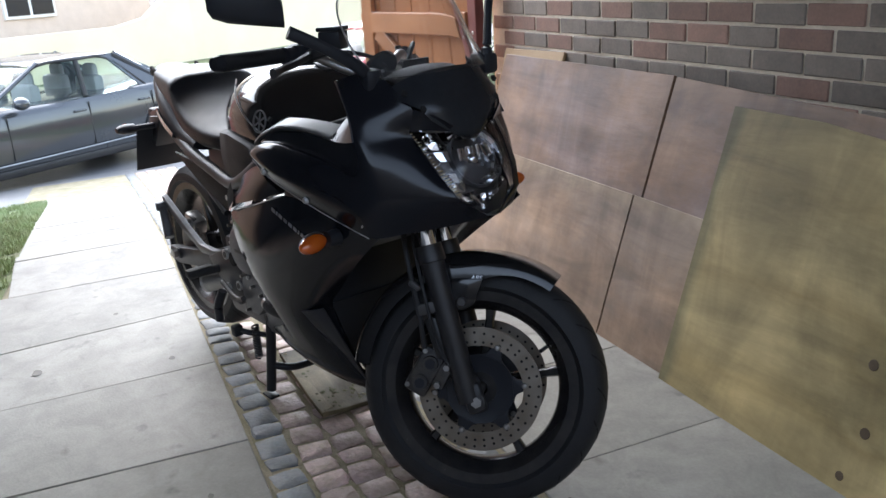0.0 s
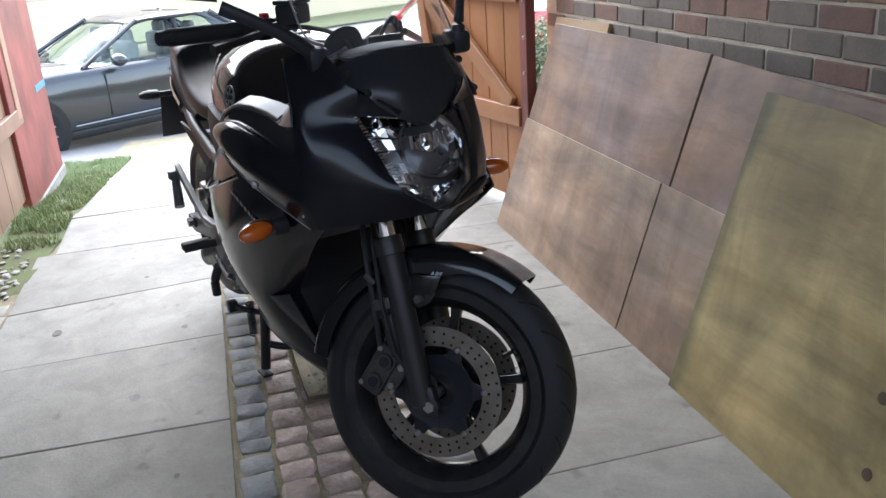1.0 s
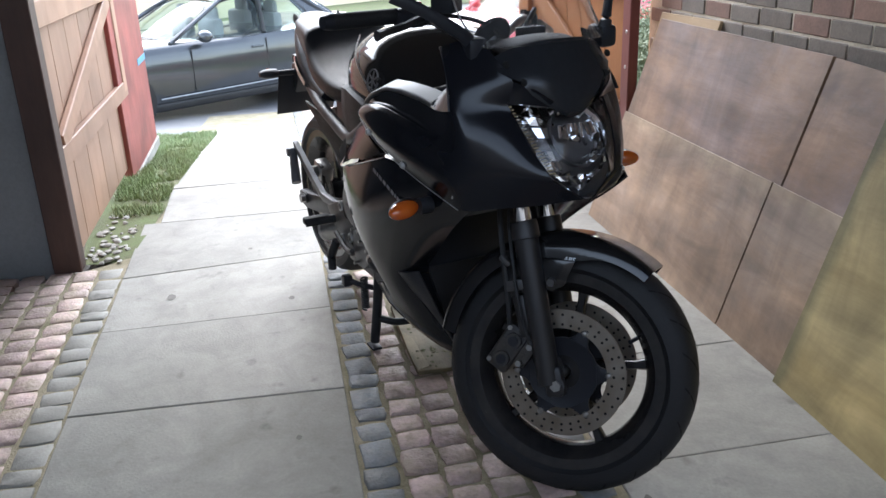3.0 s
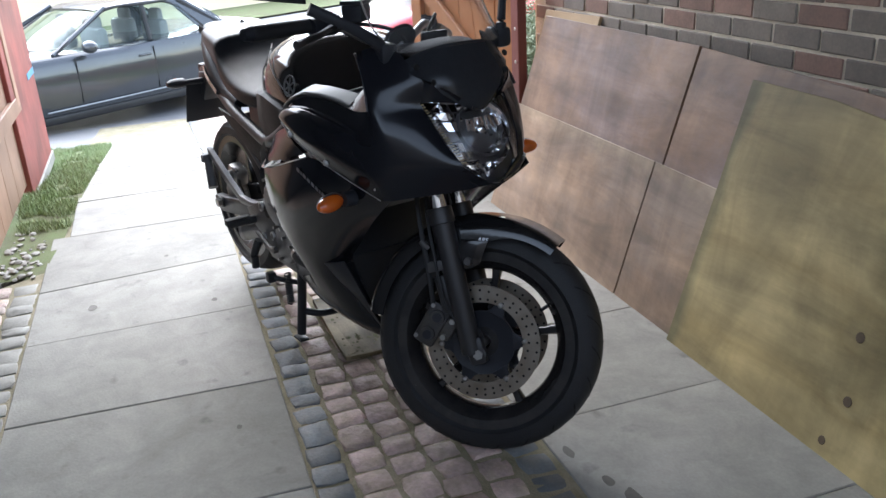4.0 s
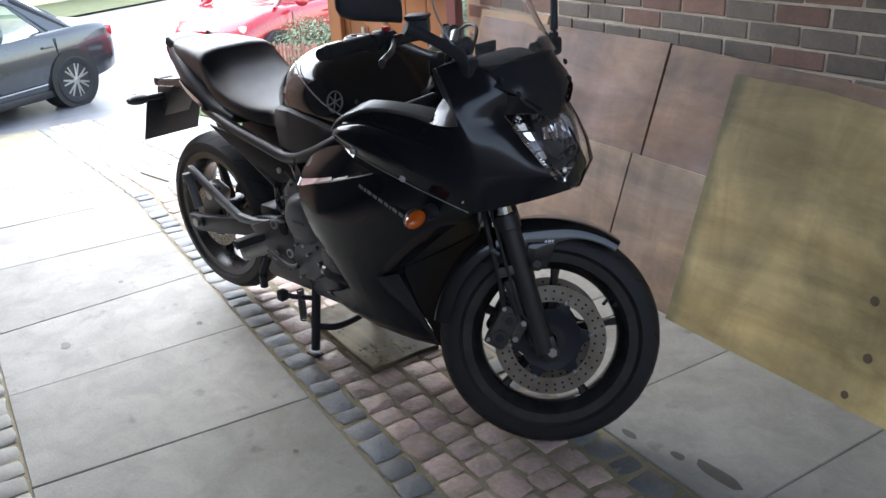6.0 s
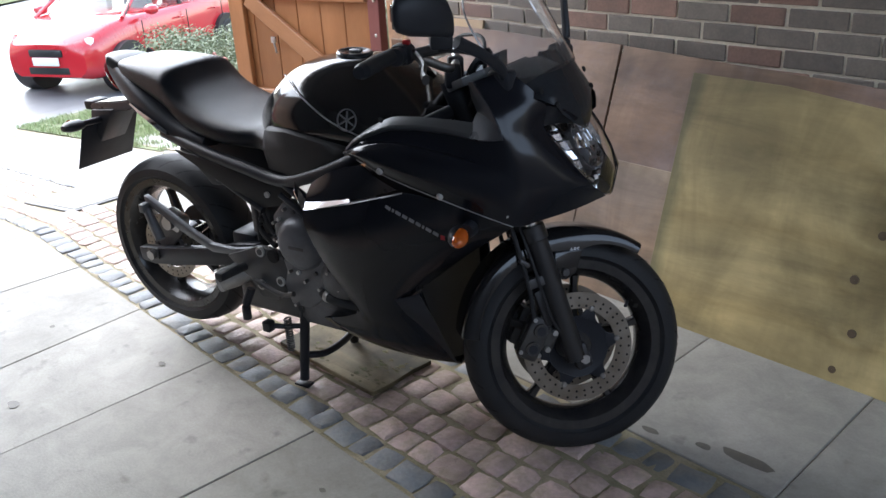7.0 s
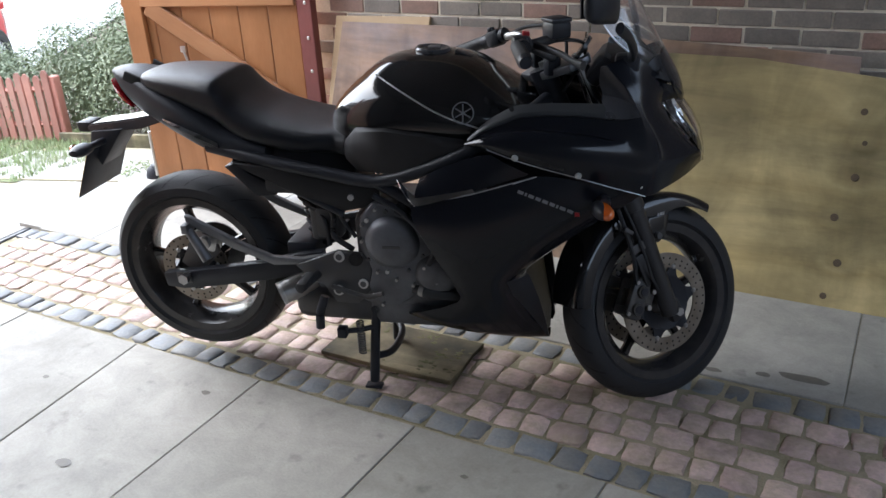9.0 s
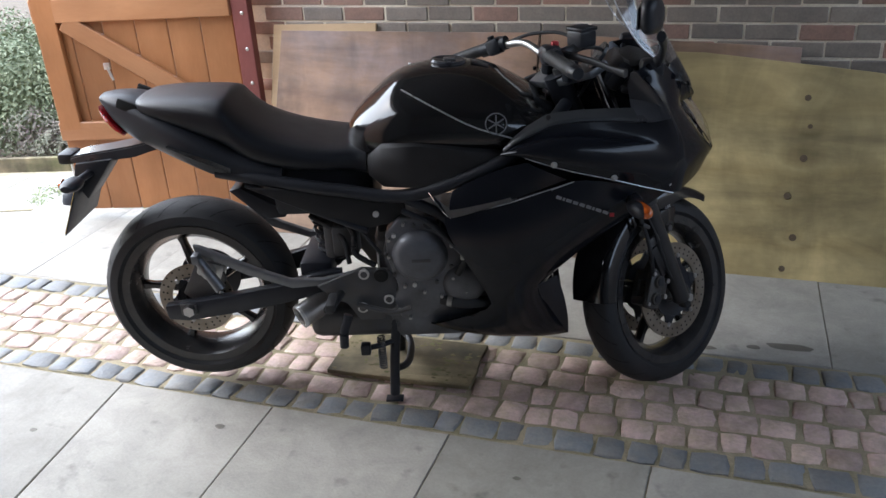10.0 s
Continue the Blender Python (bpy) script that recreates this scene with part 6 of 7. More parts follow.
part("bulb_shield", lathe([(0.0005, 0.05), (0.012, 0.046), (0.014, 0.02), (0.0005, 0.018)], 18, "x"), CHROME, headlamp, m=LAMP)
for side in (-1, 1):
    for k in range(22 if side < 0 else 0):
        s = k / 21
        part("reflector_rib", box(0.004, 0.016, 0.0038, 0.0006, (lerp(1.510, 1.408, s), side * (lerp(0.088, 0.128, s) - 0.002), lerp(0.812, 0.936, s)), 1), REFLECTOR, headlamp, smooth=False)
    part("park_lamp", lathe([(0.0005, 0.003), (0.007, 0.004), (0.011, 0.010), (0.012, 0.0), (0.0005, 0.0)], 18, "x"), REFLECTOR, headlamp, m=Matrix.Translation((1.418, side * 0.09, 0.918)) @ Matrix.Rotation(radians(-30), 4, "Y"))
# silvered facets round the bowl, each tipped its own way
rows_in = lamp_rows(0.040, 0.93)
facet_b = bmesh.new()
centre = LAMP.translation
for r0, r1 in zip(rows_in, rows_in[1:]):
    for p, q, p2, q2 in zip(r0, r0[1:], r1, r1[1:]):
        for lo_, hi_ in ((0.04, 0.48), (0.52, 0.96)):
            a0, b0_ = Vector(p).lerp(Vector(p2), lo_), Vector(q).lerp(Vector(q2), lo_)
            a1, b1_ = Vector(p).lerp(Vector(p2), hi_), Vector(q).lerp(Vector(q2), hi_)
            mid_ = (a0 + b1_) / 2
            if math.hypot(mid_.y - centre.y, (mid_.z - centre.z - 0.01) * 1.1) < 0.070:
                continue
            d0, d1 = rng.uniform(-0.006, 0.006), rng.uniform(-0.006, 0.006)
            facet_b.faces.new([facet_b.verts.new(v) for v in (a0 + Vector((d0, 0, 0)), b0_ + Vector((d1, 0, 0)), b1_ - Vector((d0, 0, 0)), a1 - Vector((d1, 0, 0)))])
part("surround_facets", facet_b, REFLECTOR, headlamp, "silvered facets round the bowl", smooth=False)
# upright flutes across the middle of the bowl
for k in range(9):
    yy = -0.040 + 0.010 * k
    part("flute", box(0.003, 0.0075, 0.034 - 0.0004 * abs(k - 4) ** 2, 0.0008, (0.040 + 0.012 * (yy / 0.04) ** 2, yy, 0.012), 1, turn=Matrix.Rotation(radians(rng.uniform(-16, 16)), 4, "Y")), REFLECTOR, headlamp, smooth=False, m=LAMP)


# windscreen: smoked foot and clear upper part
def screen_rows(levels, clear=True):
    rows = []
    for z, xc, xs, hw in levels:
        rows.append([(lerp(xc, xs, abs(v) ** 2.6), hw * v - 0.008, z - (0.018 * v * v * (1 if z > 1.2 else 0.2) if clear else 0.05 * abs(v) ** 3 * max(0.0, (z - 1.0) / 0.068))) for v in np.linspace(-1, 1, 21)])
    return rows


base_b = loft(screen_rows(((0.914, 1.474, 1.472, 0.016), (0.936, 1.477, 1.465, 0.052), (0.963, 1.470, 1.452, 0.088), (0.99, 1.459, 1.441, 0.108), (1.024, 1.440, 1.411, 0.132), (1.050, 1.425, 1.376, 0.148), (1.066, 1.4155, 1.353, 0.156)), False), caps=False, closed=False)
part("screen_base", thicken(base_b, 0.004), SMOKE, bike, "smoked black foot of the windscreen", angle=50)
top_b = loft(screen_rows(((1.058, 1.4205, 1.3655, 0.1525), (1.075, 1.411, 1.3405, 0.1595), (1.12, 1.386, 1.292, 0.167), (1.19, 1.347, 1.247, 0.165), (1.25, 1.313, 1.228, 0.142), (1.29, 1.290, 1.224, 0.105), (1.306, 1.279, 1.228, 0.064))), caps=False, closed=False)
screen = part("windscreen", thicken(top_b, 0.003), CLEAR, bike, "clear acrylic windscreen", angle=50)
screen.visible_shadow = False
for side in (-1, 1):
    part("screen_edge", tube([(x, side * hw - 0.008, z - 0.0036 * (5 if z > 1.2 else 1)) for z, x, hw in ((1.075, 1.3405, 0.1595), (1.12, 1.292, 0.167), (1.19, 1.247, 0.165), (1.25, 1.228, 0.142), (1.29, 1.224, 0.105), (1.306, 1.228, 0.064))], 0.0022, 6), SILVER, screen)
    for x, y, z in ((1.443, 0.110, 0.990), (1.413, 0.134, 1.024)):
        part("screen_screw", lathe([(0.0005, 0.004), (0.006, 0.003), (0.008, 0), (0.0005, 0)], 12, "x"), HOLE, screen, m=Matrix.Translation((x, side * (y - 0.008) - 0.008, z)) @ Matrix.Rotation(radians(-25), 4, "Y"))

# instruments behind the screen
b = box(0.05, 0.20, 0.09, 0.02, (1.262, 0, 1.012), turn=Matrix.Rotation(radians(38), 4, "Y"))
dash = part("instrument_panel", b, PLASTIC, bike, "black instrument panel behind the screen")
part("dial", lathe([(0.0005, 0.0), (0.042, 0.0), (0.044, 0.01), (0.0005, 0.012)], 28, "x"), SMOKE, dash, m=Matrix.Translation((1.212, -0.045, 1.055)) @ Matrix.Rotation(radians(215), 4, "Y"))
part("display", box(0.008, 0.08, 0.045, 0.003, (1.21, 0.055, 1.045)), SMOKE, dash)
secs = []
for x, z, hw, h in ((1.27, 1.035, 0.090, 0.018), (1.31, 1.043, 0.105, 0.022), (1.36, 1.030, 0.10, 0.022), (1.41, 1.002, 0.085, 0.018), (1.435, 0.985, 0.065, 0.012)):
    secs.append([(x, hw * math.cos(q), z + h * math.sin(q)) for q in np.linspace(0, 2 * math.pi, 20, endpoint=False)])
part("instrument_hood", loft(secs), PAD, dash, "matt black instrument hood")
part("dash_cover", box(0.17, 0.24, 0.02, 0.008, (1.345, 0, 0.965), turn=Matrix.Rotation(radians(12), 4, "Y")), PAD, bike)

# mirrors on the fairing
for side in (-1, 1):
    # the far one is folded nearly upright
    oy, oz = (0.0, 0.0) if side < 0 else (-0.125, 0.05)
    stem = [(1.335, 0.165, 1.055), (1.345, 0.20, 1.085), (1.335, 0.27, 1.13), (1.315, 0.335, 1.165)] if side < 0 else [(1.345, 0.160, 1.055), (1.345, 0.166, 1.10), (1.333, 0.182, 1.155), (1.318, 0.205, 1.215)]
    b = tube([(x, side * y, z) for x, y, z in stem], [0.013, 0.0105, 0.0095, 0.011], 10, flat=1.3)
    box(0.06, 0.045, 0.05, 0.012, (1.33, side * 0.165, 1.05), bm=b)
    mir = part("mirror", b, PLASTIC, bike, "black fairing mirror on a stalk")
    secs = []
    for y, h, zc, d in ((0.325, 0.030, 1.185, 0.012), (0.345, 0.044, 1.20, 0.02), (0.40, 0.050, 1.212, 0.024), (0.46, 0.048, 1.218, 0.022), (0.495, 0.036, 1.218, 0.014), (0.505, 0.02, 1.218, 0.006)):
        secs.append([(1.305 + d * math.cos(a), side * (0.335 + 0.80 * (y - 0.325) + oy), zc + oz + 0.90 * h * math.copysign(abs(math.sin(a)) ** 0.6, math.sin(a))) for a in np.linspace(0, 2 * math.pi, 16, endpoint=False)])
    turned = Matrix.Translation((1.305, side * 0.325, 0.016)) @ Matrix.Rotation(radians(-20), 4, "Z") @ Matrix.Translation((-1.305, -side * 0.325, 0)) if side < 0 else Matrix.Identity(4)
    part("housing", loft(secs), PLASTIC, mir, "black mirror housing", angle=60, m=turned)
    part("glass", prism([(side * 0.345, 1.172), (side * 0.466, 1.190), (side * 0.468, 1.236), (side * 0.40, 1.248), (side * 0.35, 1.224)], 0.003, "yz", 1.283, 0.0), CHROME, mir, "mirror glass", m=turned @ Matrix.Translation((0, side * oy, oz)))

# lower side fairing: rows from top to bottom, each from back to front
LOWER = [
    [(0.775, 0.268, 0.690), (0.86, 0.280, 0.712), (0.95, 0.288, 0.738), (1.04, 0.292, 0.765), (1.12, 0.288, 0.790), (1.20, 0.278, 0.782), (1.29, 0.252, 0.756), (1.395, 0.205, 0.730)],
    [(0.782, 0.273, 0.645), (0.86, 0.290, 0.660), (0.95, 0.300, 0.678), (1.04, 0.302, 0.695), (1.12, 0.296, 0.708), (1.20, 0.280, 0.706), (1.27, 0.250, 0.695), (1.33, 0.205, 0.680)],
    [(0.812, 0.276, 0.588), (0.870, 0.290, 0.592), (0.94, 0.298, 0.60), (1.01, 0.298, 0.606), (1.08, 0.288, 0.612), (1.14, 0.270, 0.615), (1.20, 0.240, 0.618), (1.255, 0.195, 0.625)],
    [(0.848, 0.266, 0.516), (0.882, 0.275, 0.515), (0.925, 0.280, 0.515), (0.98, 0.276, 0.515), (1.03, 0.262, 0.515), (1.07, 0.244, 0.515), (1.11, 0.215, 0.52), (1.135, 0.175, 0.525)],
    [(0.880, 0.246, 0.445), (0.903, 0.249, 0.44), (0.930, 0.250, 0.436), (0.965, 0.245, 0.434), (1.00, 0.235, 0.434), (1.03, 0.220, 0.44), (1.055, 0.198, 0.45), (1.072, 0.165, 0.462)],
    [(0.880, 0.212, 0.372), (0.902, 0.214, 0.358), (0.93, 0.212, 0.345), (0.965, 0.206, 0.34), (1.00, 0.198, 0.338), (1.035, 0.184, 0.34), (1.065, 0.165, 0.345), (1.088, 0.14, 0.355)],
    [(0.72, 0.168, 0.300), (0.80, 0.172, 0.275), (0.87, 0.168, 0.258), (0.93, 0.160, 0.246), (0.99, 0.150, 0.238), (1.04, 0.138, 0.230), (1.085, 0.120, 0.222), (1.128, 0.092, 0.212)],
    [(0.72, 0.06, 0.262), (0.80, 0.06, 0.240), (0.87, 0.055, 0.226), (0.93, 0.05, 0.216), (0.99, 0.045, 0.210), (1.04, 0.04, 0.206), (1.085, 0.035, 0.204), (1.128, 0.03, 0.204)],
]
for side in (-1, 1):
    low = part("lower_fairing", sheet_of(LOWER, side), FAIRING, bike, "black lower fairing side", angle=50)
    # vent blade at its foot, twisted from the flank to the belly
    BLADE_LOW = [[(1.028, 0.232, 0.457), (1.055, 0.222, 0.462), (1.085, 0.200, 0.470)],
                 [(1.040, 0.196, 0.395), (1.074, 0.186, 0.392), (1.108, 0.172, 0.388)],
                 [(1.056, 0.156, 0.335), (1.092, 0.146, 0.312), (1.124, 0.138, 0.296)],
                 [(1.088, 0.115, 0.262), (1.112, 0.106, 0.236), (1.130, 0.098, 0.214)]]
    part("vent_blade", sheet_of(BLADE_LOW, side, 0.004), PLASTIC, low, "satin black vent blade", angle=50)
    # bright strip on the shoulder of the lower fairing and its glossy step
    STRIP = [[(0.735, 0.240, 0.756), (0.775, 0.256, 0.724), (0.80, 0.264, 0.718), (0.88, 0.276, 0.737), (0.95, 0.286, 0.752)],
             [(0.755, 0.266, 0.735), (0.785, 0.280, 0.700), (0.81, 0.285, 0.699), (0.89, 0.291, 0.723), (0.96, 0.295, 0.745)]]
    part("trim_strip", sheet_of(STRIP, side, 0.003), TRIM_METAL, low, "glossy silver-grey trim strip", angle=60)
    STEP = [[(0.80, 0.245, 0.760), (0.86, 0.26, 0.795), (0.93, 0.27, 0.825), (1.00, 0.285, 0.845)],
            [(0.79, 0.262, 0.728), (0.87, 0.276, 0.752), (0.95, 0.285, 0.785), (1.05, 0.293, 0.82)],
            [(0.79, 0.268, 0.705), (0.88, 0.281, 0.722), (0.97, 0.289, 0.75), (1.10, 0.288, 0.795)]]
    part("fairing_step", sheet_of(STEP, side, 0.003), FAIRING, low, "gloss black step panel", angle=50)
    part("panel_line", tube([(0.79, side * 0.2795, 0.6945), (0.95, side * 0.2925, 0.7375), (1.12, side * 0.2925, 0.791), (1.06, side * 0.2965, 0.771)], 0.0014, 5, 5, smooth=False), SILVER, low, "thin bright line")
    # lettering of the model name as plain slanted bars
    b = bmesh.new()
    widths = (0.9, 0.35, 0.9, 0.85, 0.9, 0.85, 0.35, 0.95, 0.95)
    u = 0.0
    for k, wd in enumerate(widths):
        s = (u + wd / 2) / 7.9
        x, z, y = lerp(1.072, 1.212, s), lerp(0.7535, 0.694, s), lerp(0.3005, 0.285, s)
        slant = Matrix.Rotation(radians(23), 4, "Y")
        box(0.0165 * wd, 0.0016, 0.0085, 0, (x, side * y, z), bm=b, turn=slant)
        u += wd + 0.12
    part("lettering", b, EMBLEM, low, "small silver lettering", smooth=False)
    part("red_mark", box(0.012, 0.0016, 0.011, 0, (1.222, side * 0.2835, 0.689)), RED_MARK, low, "small red mark", smooth=False)
    # indicator
    b = tube([(1.285, set_out(1.285, 0.255, side), 0.715), (1.288, set_out(1.288, 0.285, side), 0.716)], [0.02, 0.018], 12, 3)
    stalk = part("indicator_stalk", b, PLASTIC, low)
    b = bmesh.new()
    bmesh.ops.create_uvsphere(b, u_segments=24, v_segments=14, radius=1.0)
    bmesh.ops.scale(b, vec=(0.022, 0.043, 0.0205), verts=b.verts)
    part("indicator_lens", b, AMBER, stalk, "amber indicator lens", m=Matrix.Translation((1.292, set_out(1.302, 0.322, side), 0.716 if side < 0 else 0.742)) @ Matrix.Rotation(radians(-side * 22), 4, "Z"))
    b = bmesh.new()
    bmesh.ops.create_uvsphere(b, u_segments=24, v_segments=14, radius=1.0)
    bmesh.ops.scale(b, vec=(0.020, 0.043, 0.0215), verts=b.verts)
    part("indicator_back", b, PLASTIC, stalk, m=Matrix.Translation((1.282, set_out(1.292, 0.318, side), 0.716 if side < 0 else 0.742)) @ Matrix.Rotation(radians(-side * 22), 4, "Z"))
part("radiator", box(0.045, 0.34, 0.28, 0.01, (1.045, 0, 0.53)), FRAME_BLACK, bike, "dark radiator behind the front wheel")
b = loft([[(1.070, -0.165, 0.47), (1.074, 0.0, 0.468), (1.070, 0.165, 0.47)], [(1.090, -0.135, 0.35), (1.096, 0.0, 0.345), (1.090, 0.135, 0.35)], [(1.118, -0.085, 0.225), (1.124, 0.0, 0.196), (1.118, 0.085, 0.225)]], caps=False, closed=False)
thicken(b, 0.006)
part("belly_panel", b, PAD, bike, "matt black panel closing the belly")
b = prism([(0.95, 0.80), (1.30, 0.80), (1.40, 0.74), (1.20, 0.68), (1.0, 0.60)], 0.40, "xz", 0.0, 0.01)
part("inner_fairing", b, PLASTIC, bike, "black inner fairing")

# ---- the street ----
CAR_GLASS = glass("car_glass", (0.80, 0.88, 0.86), 0.01, 1.15)
CAR_GREY = material("dark_grey_car_paint", (0.055, 0.061, 0.069), 0.22, 0.4, scale=2, amount=0.3, coat=1.0, fine=0.03)
CAR_RED = material("red_car_paint", (0.50, 0.02, 0.03), 0.25, scale=2, amount=0.2, coat=1.0, fine=0.03)
DARK_TRIM = material("dark_trim", (0.015, 0.015, 0.016), 0.5, scale=6)
CABIN = material("grey_car_cabin", (0.30, 0.30, 0.31), 0.8, scale=4)
HEDGE_LEAF = material("hedge_leaf", (0.15, 0.185, 0.095), 0.6, second=(0.22, 0.245, 0.145), scale=3.5, amount=0.9, fine=0.25)


def super_ring(x, w, zb, zs, zt, n=8):
    """Section of a car body: sill, flank, shoulder, top."""
    half = [(0.0, zb), (w * 0.80, zb), (w * 0.96, zb + 0.07), (w, lerp(zb, zs, 0.35)), (w * 1.005, lerp(zb, zs, 0.65)), (w * 0.985, lerp(zb, zs, 0.9)), (w * 0.95, zs), (w * 0.84, lerp(zs, zt, 0.75)), (0.0, zt)]
    return [(x, y, z) for y, z in half] + [(x, -y, z) for y, z in half[-2:0:-1]]


def car(name, m, paint, label, stations, cabin, axles, R, rims, spokes, roof, lamp_front, lamp_rear):
    c = thing(name, m, label, "car", "parked cars")
    st = spline([(s[0], s[1], s[2]) for s in stations], 3)
    st2 = spline([(s[3], s[4], 0) for s in stations], 3)
    body_part = part("body", loft([super_ring(p.x, p.y, p.z, q.x, q.y) for p, q in zip(st, st2)]), paint, c, angle=50)
    secs = []
    for z, x0, x1, hw in cabin:
        ring = []
        for k in range(28):
            a = 2 * math.pi * k / 28
            e = 0.38
            ring.append(((x0 + x1) / 2 + (x1 - x0) / 2 * math.copysign(abs(math.cos(a)) ** e, math.cos(a)), hw * math.copysign(abs(math.sin(a)) ** e, math.sin(a)), z))
        secs.append(ring)
    g = loft(secs, caps=False)
    thicken(g, 0.012)
    win = part("window", g, CAR_GLASS, body_part, "car windows", angle=60)
    win.visible_shadow = False
    z, x0, x1, hw = cabin[-1]
    part("roof", body([(x0 - 0.10, z - 0.015, z - 0.05, hw * 0.86, z - 0.03), (x0 + 0.1, z + 0.035, z - 0.02, hw * 1.03, z), ((x0 + x1) / 2, z + 0.06, z - 0.02, hw * 1.06, z), (x1 - 0.1, z + 0.035, z - 0.02, hw * 1.03, z), (x1 + 0.10, z - 0.015, z - 0.05, hw * 0.86, z - 0.03)], 3), paint, c, angle=50)
    zb, b0, b1, bw = cabin[0]
    for side in (-1, 1):
        for (px, qx, r) in ((b1 - 0.05, x1 + 0.02, 0.03), (roof, roof - 0.06, 0.035), (b0 + 0.08, x0 - 0.02, 0.045)):
            part("pillar", rod((px, side * bw * 0.985, zb), (qx, side * hw * 1.02, z), r, None, 8), DARK_TRIM if px == roof else paint, c)
        z1, x0c, x1c, hwc = cabin[-1]
        rear = [(b0 - 0.02, zb - 0.02), (b0 + 0.50, zb - 0.02), (x0c + 0.10, z1 - 0.05), (x0c + 0.22, z1 + 0.02), (x0c - 0.06, z1 + 0.0), ((b0 + x0c) / 2 - 0.06, (zb + z1) / 2 + 0.03)]
        pb = bmesh.new()
        faces_ = [[pb.verts.new((x, side * (lerp(bw, hwc, (zz - zb) / (z1 - zb)) + off), zz)) for x, zz in rear] for off in (-0.02, 0.012)]
        pb.faces.new(faces_[0][::-1])
        pb.faces.new(faces_[1])
        for k in range(len(rear)):
            pb.faces.new((faces_[0][k], faces_[0][(k + 1) % len(rear)], faces_[1][(k + 1) % len(rear)], faces_[1][k]))
        part("rear_pillar", pb, paint, c, smooth=False)
        part("window_surround", tube([(b1 - 0.10, side * bw * 1.0, zb + 0.03), (x1c + 0.10, side * hwc * 1.03, z1 - 0.05), ((x0c + x1c) / 2, side * hwc * 1.07, z1 - 0.012), (x0c + 0.10, side * hwc * 1.03, z1 - 0.05), (b0 + 0.45, side * bw * 1.0, zb + 0.02)], 0.018, 6), DARK_TRIM, c, "black window surround")
        part("sill_strip", tube([(axles[0] + R + 0.12, side * 0.90, 0.36), (0.2, side * 0.908, 0.345), (axles[1] - R - 0.12, side * 0.90, 0.335)], 0.010, 6), ALLOY, body_part, "bright sill strip")
        part("sill", box(axles[1] - axles[0] - 2 * R, 0.05, 0.10, 0.02, ((axles[0] + axles[1]) / 2, side * 0.86, 0.23)), DARK_TRIM, c)
        for k, x in enumerate((roof + 0.04, roof - 0.92, roof + 1.12)):
            part("door_gap", box(0.008, 0.012, 0.52, 0, (x, side * 0.893, 0.63)), DARK_TRIM, body_part)
            if k < 2:
                part("door_handle", box(0.17, 0.03, 0.028, 0.01, (x + 0.14, side * 0.90, 0.80)), paint, body_part)
        b = bmesh.new()
        bmesh.ops.create_uvsphere(b, u_segments=16, v_segments=10, radius=1)
        bmesh.ops.scale(b, vec=(0.09, 0.11, 0.075), verts=b.verts)
        part("mirror", b, paint, c, m=Matrix.Translation((b1 - 0.42, side * 0.98, zb + 0.06)))
        for ax_ in axles:
            part("wheel_arch", rod((ax_, side * 0.62, R + 0.02), (ax_, side * 0.912, R + 0.02), R + 0.055, None, 30), DARK_TRIM, body_part)
            wl_ = part("wheel", lathe([(R * 0.66, 0.10), (R * 0.70, 0.11), (R * 0.9, 0.11), (R, 0.07), (R, -0.09), (R * 0.6, -0.09)], 40, "y"), RUBBER, c, "car tyre", m=Matrix.Translation((ax_, side * 0.815, R)) @ Matrix.Rotation(0 if side > 0 else math.pi, 4, "Z"))
            rb = lathe([(R * 0.60, 0.085), (R * 0.68, 0.10), (R * 0.70, 0.06), (R * 0.6, 0.0)], 40, "y")
            for k in range(spokes):
                for d in (-0.10, 0.10):
                    a = 2 * math.pi * k / spokes
                    cc, ss = math.cos(a), math.sin(a)
                    rod((0.05 * cc, 0.09, 0.05 * ss), (R * 0.66 * math.cos(a + d * 1.6), 0.085, R * 0.66 * math.sin(a + d * 1.6)), 0.02, 0.017, 6, bm=rb)
            lathe([(0.0005, 0.105), (0.05, 0.10), (0.06, 0.08), (0.0005, 0.06)], 16, "y", bm=rb)
            part("rim", rb, rims, wl_, "spoked alloy wheel")
            part("brake_drum", rod((0, 0.0, 0), (0, 0.04, 0), R * 0.62, None, 24), DARK_TRIM, wl_)
        part("tail_lamp", box(0.16, 0.30, 0.16, 0.04, lamp_rear[:1] + (side * lamp_rear[1],) + lamp_rear[2:]), RED_LENS, body_part, "red tail lamp")
        part("head_lamp", box(0.30, 0.26, 0.14, 0.05, lamp_front[:1] + (side * lamp_front[1],) + lamp_front[2:]), WHITE_PAINT, body_part, "clear head lamp")
    for x in (0.35, -0.55):
        for side in (-1, 1):
            part("car_seat", box(0.16, 0.44, 0.72, 0.06, (x - 0.1, side * 0.36, 0.80), bm=box(0.10, 0.24, 0.20, 0.05, (x - 0.14, side * 0.36, 1.2))), CABIN, c)
    return c


STREET_TURN = radians(-56)
h = Vector((math.cos(STREET_TURN), math.sin(STREET_TURN), 0))
left = Vector((-h.y, h.x, 0))
S1 = 0.87
spot = Vector((-8.2, 0.63, -0.6)) - S1 * (-1.36 * h + 0.90 * left)
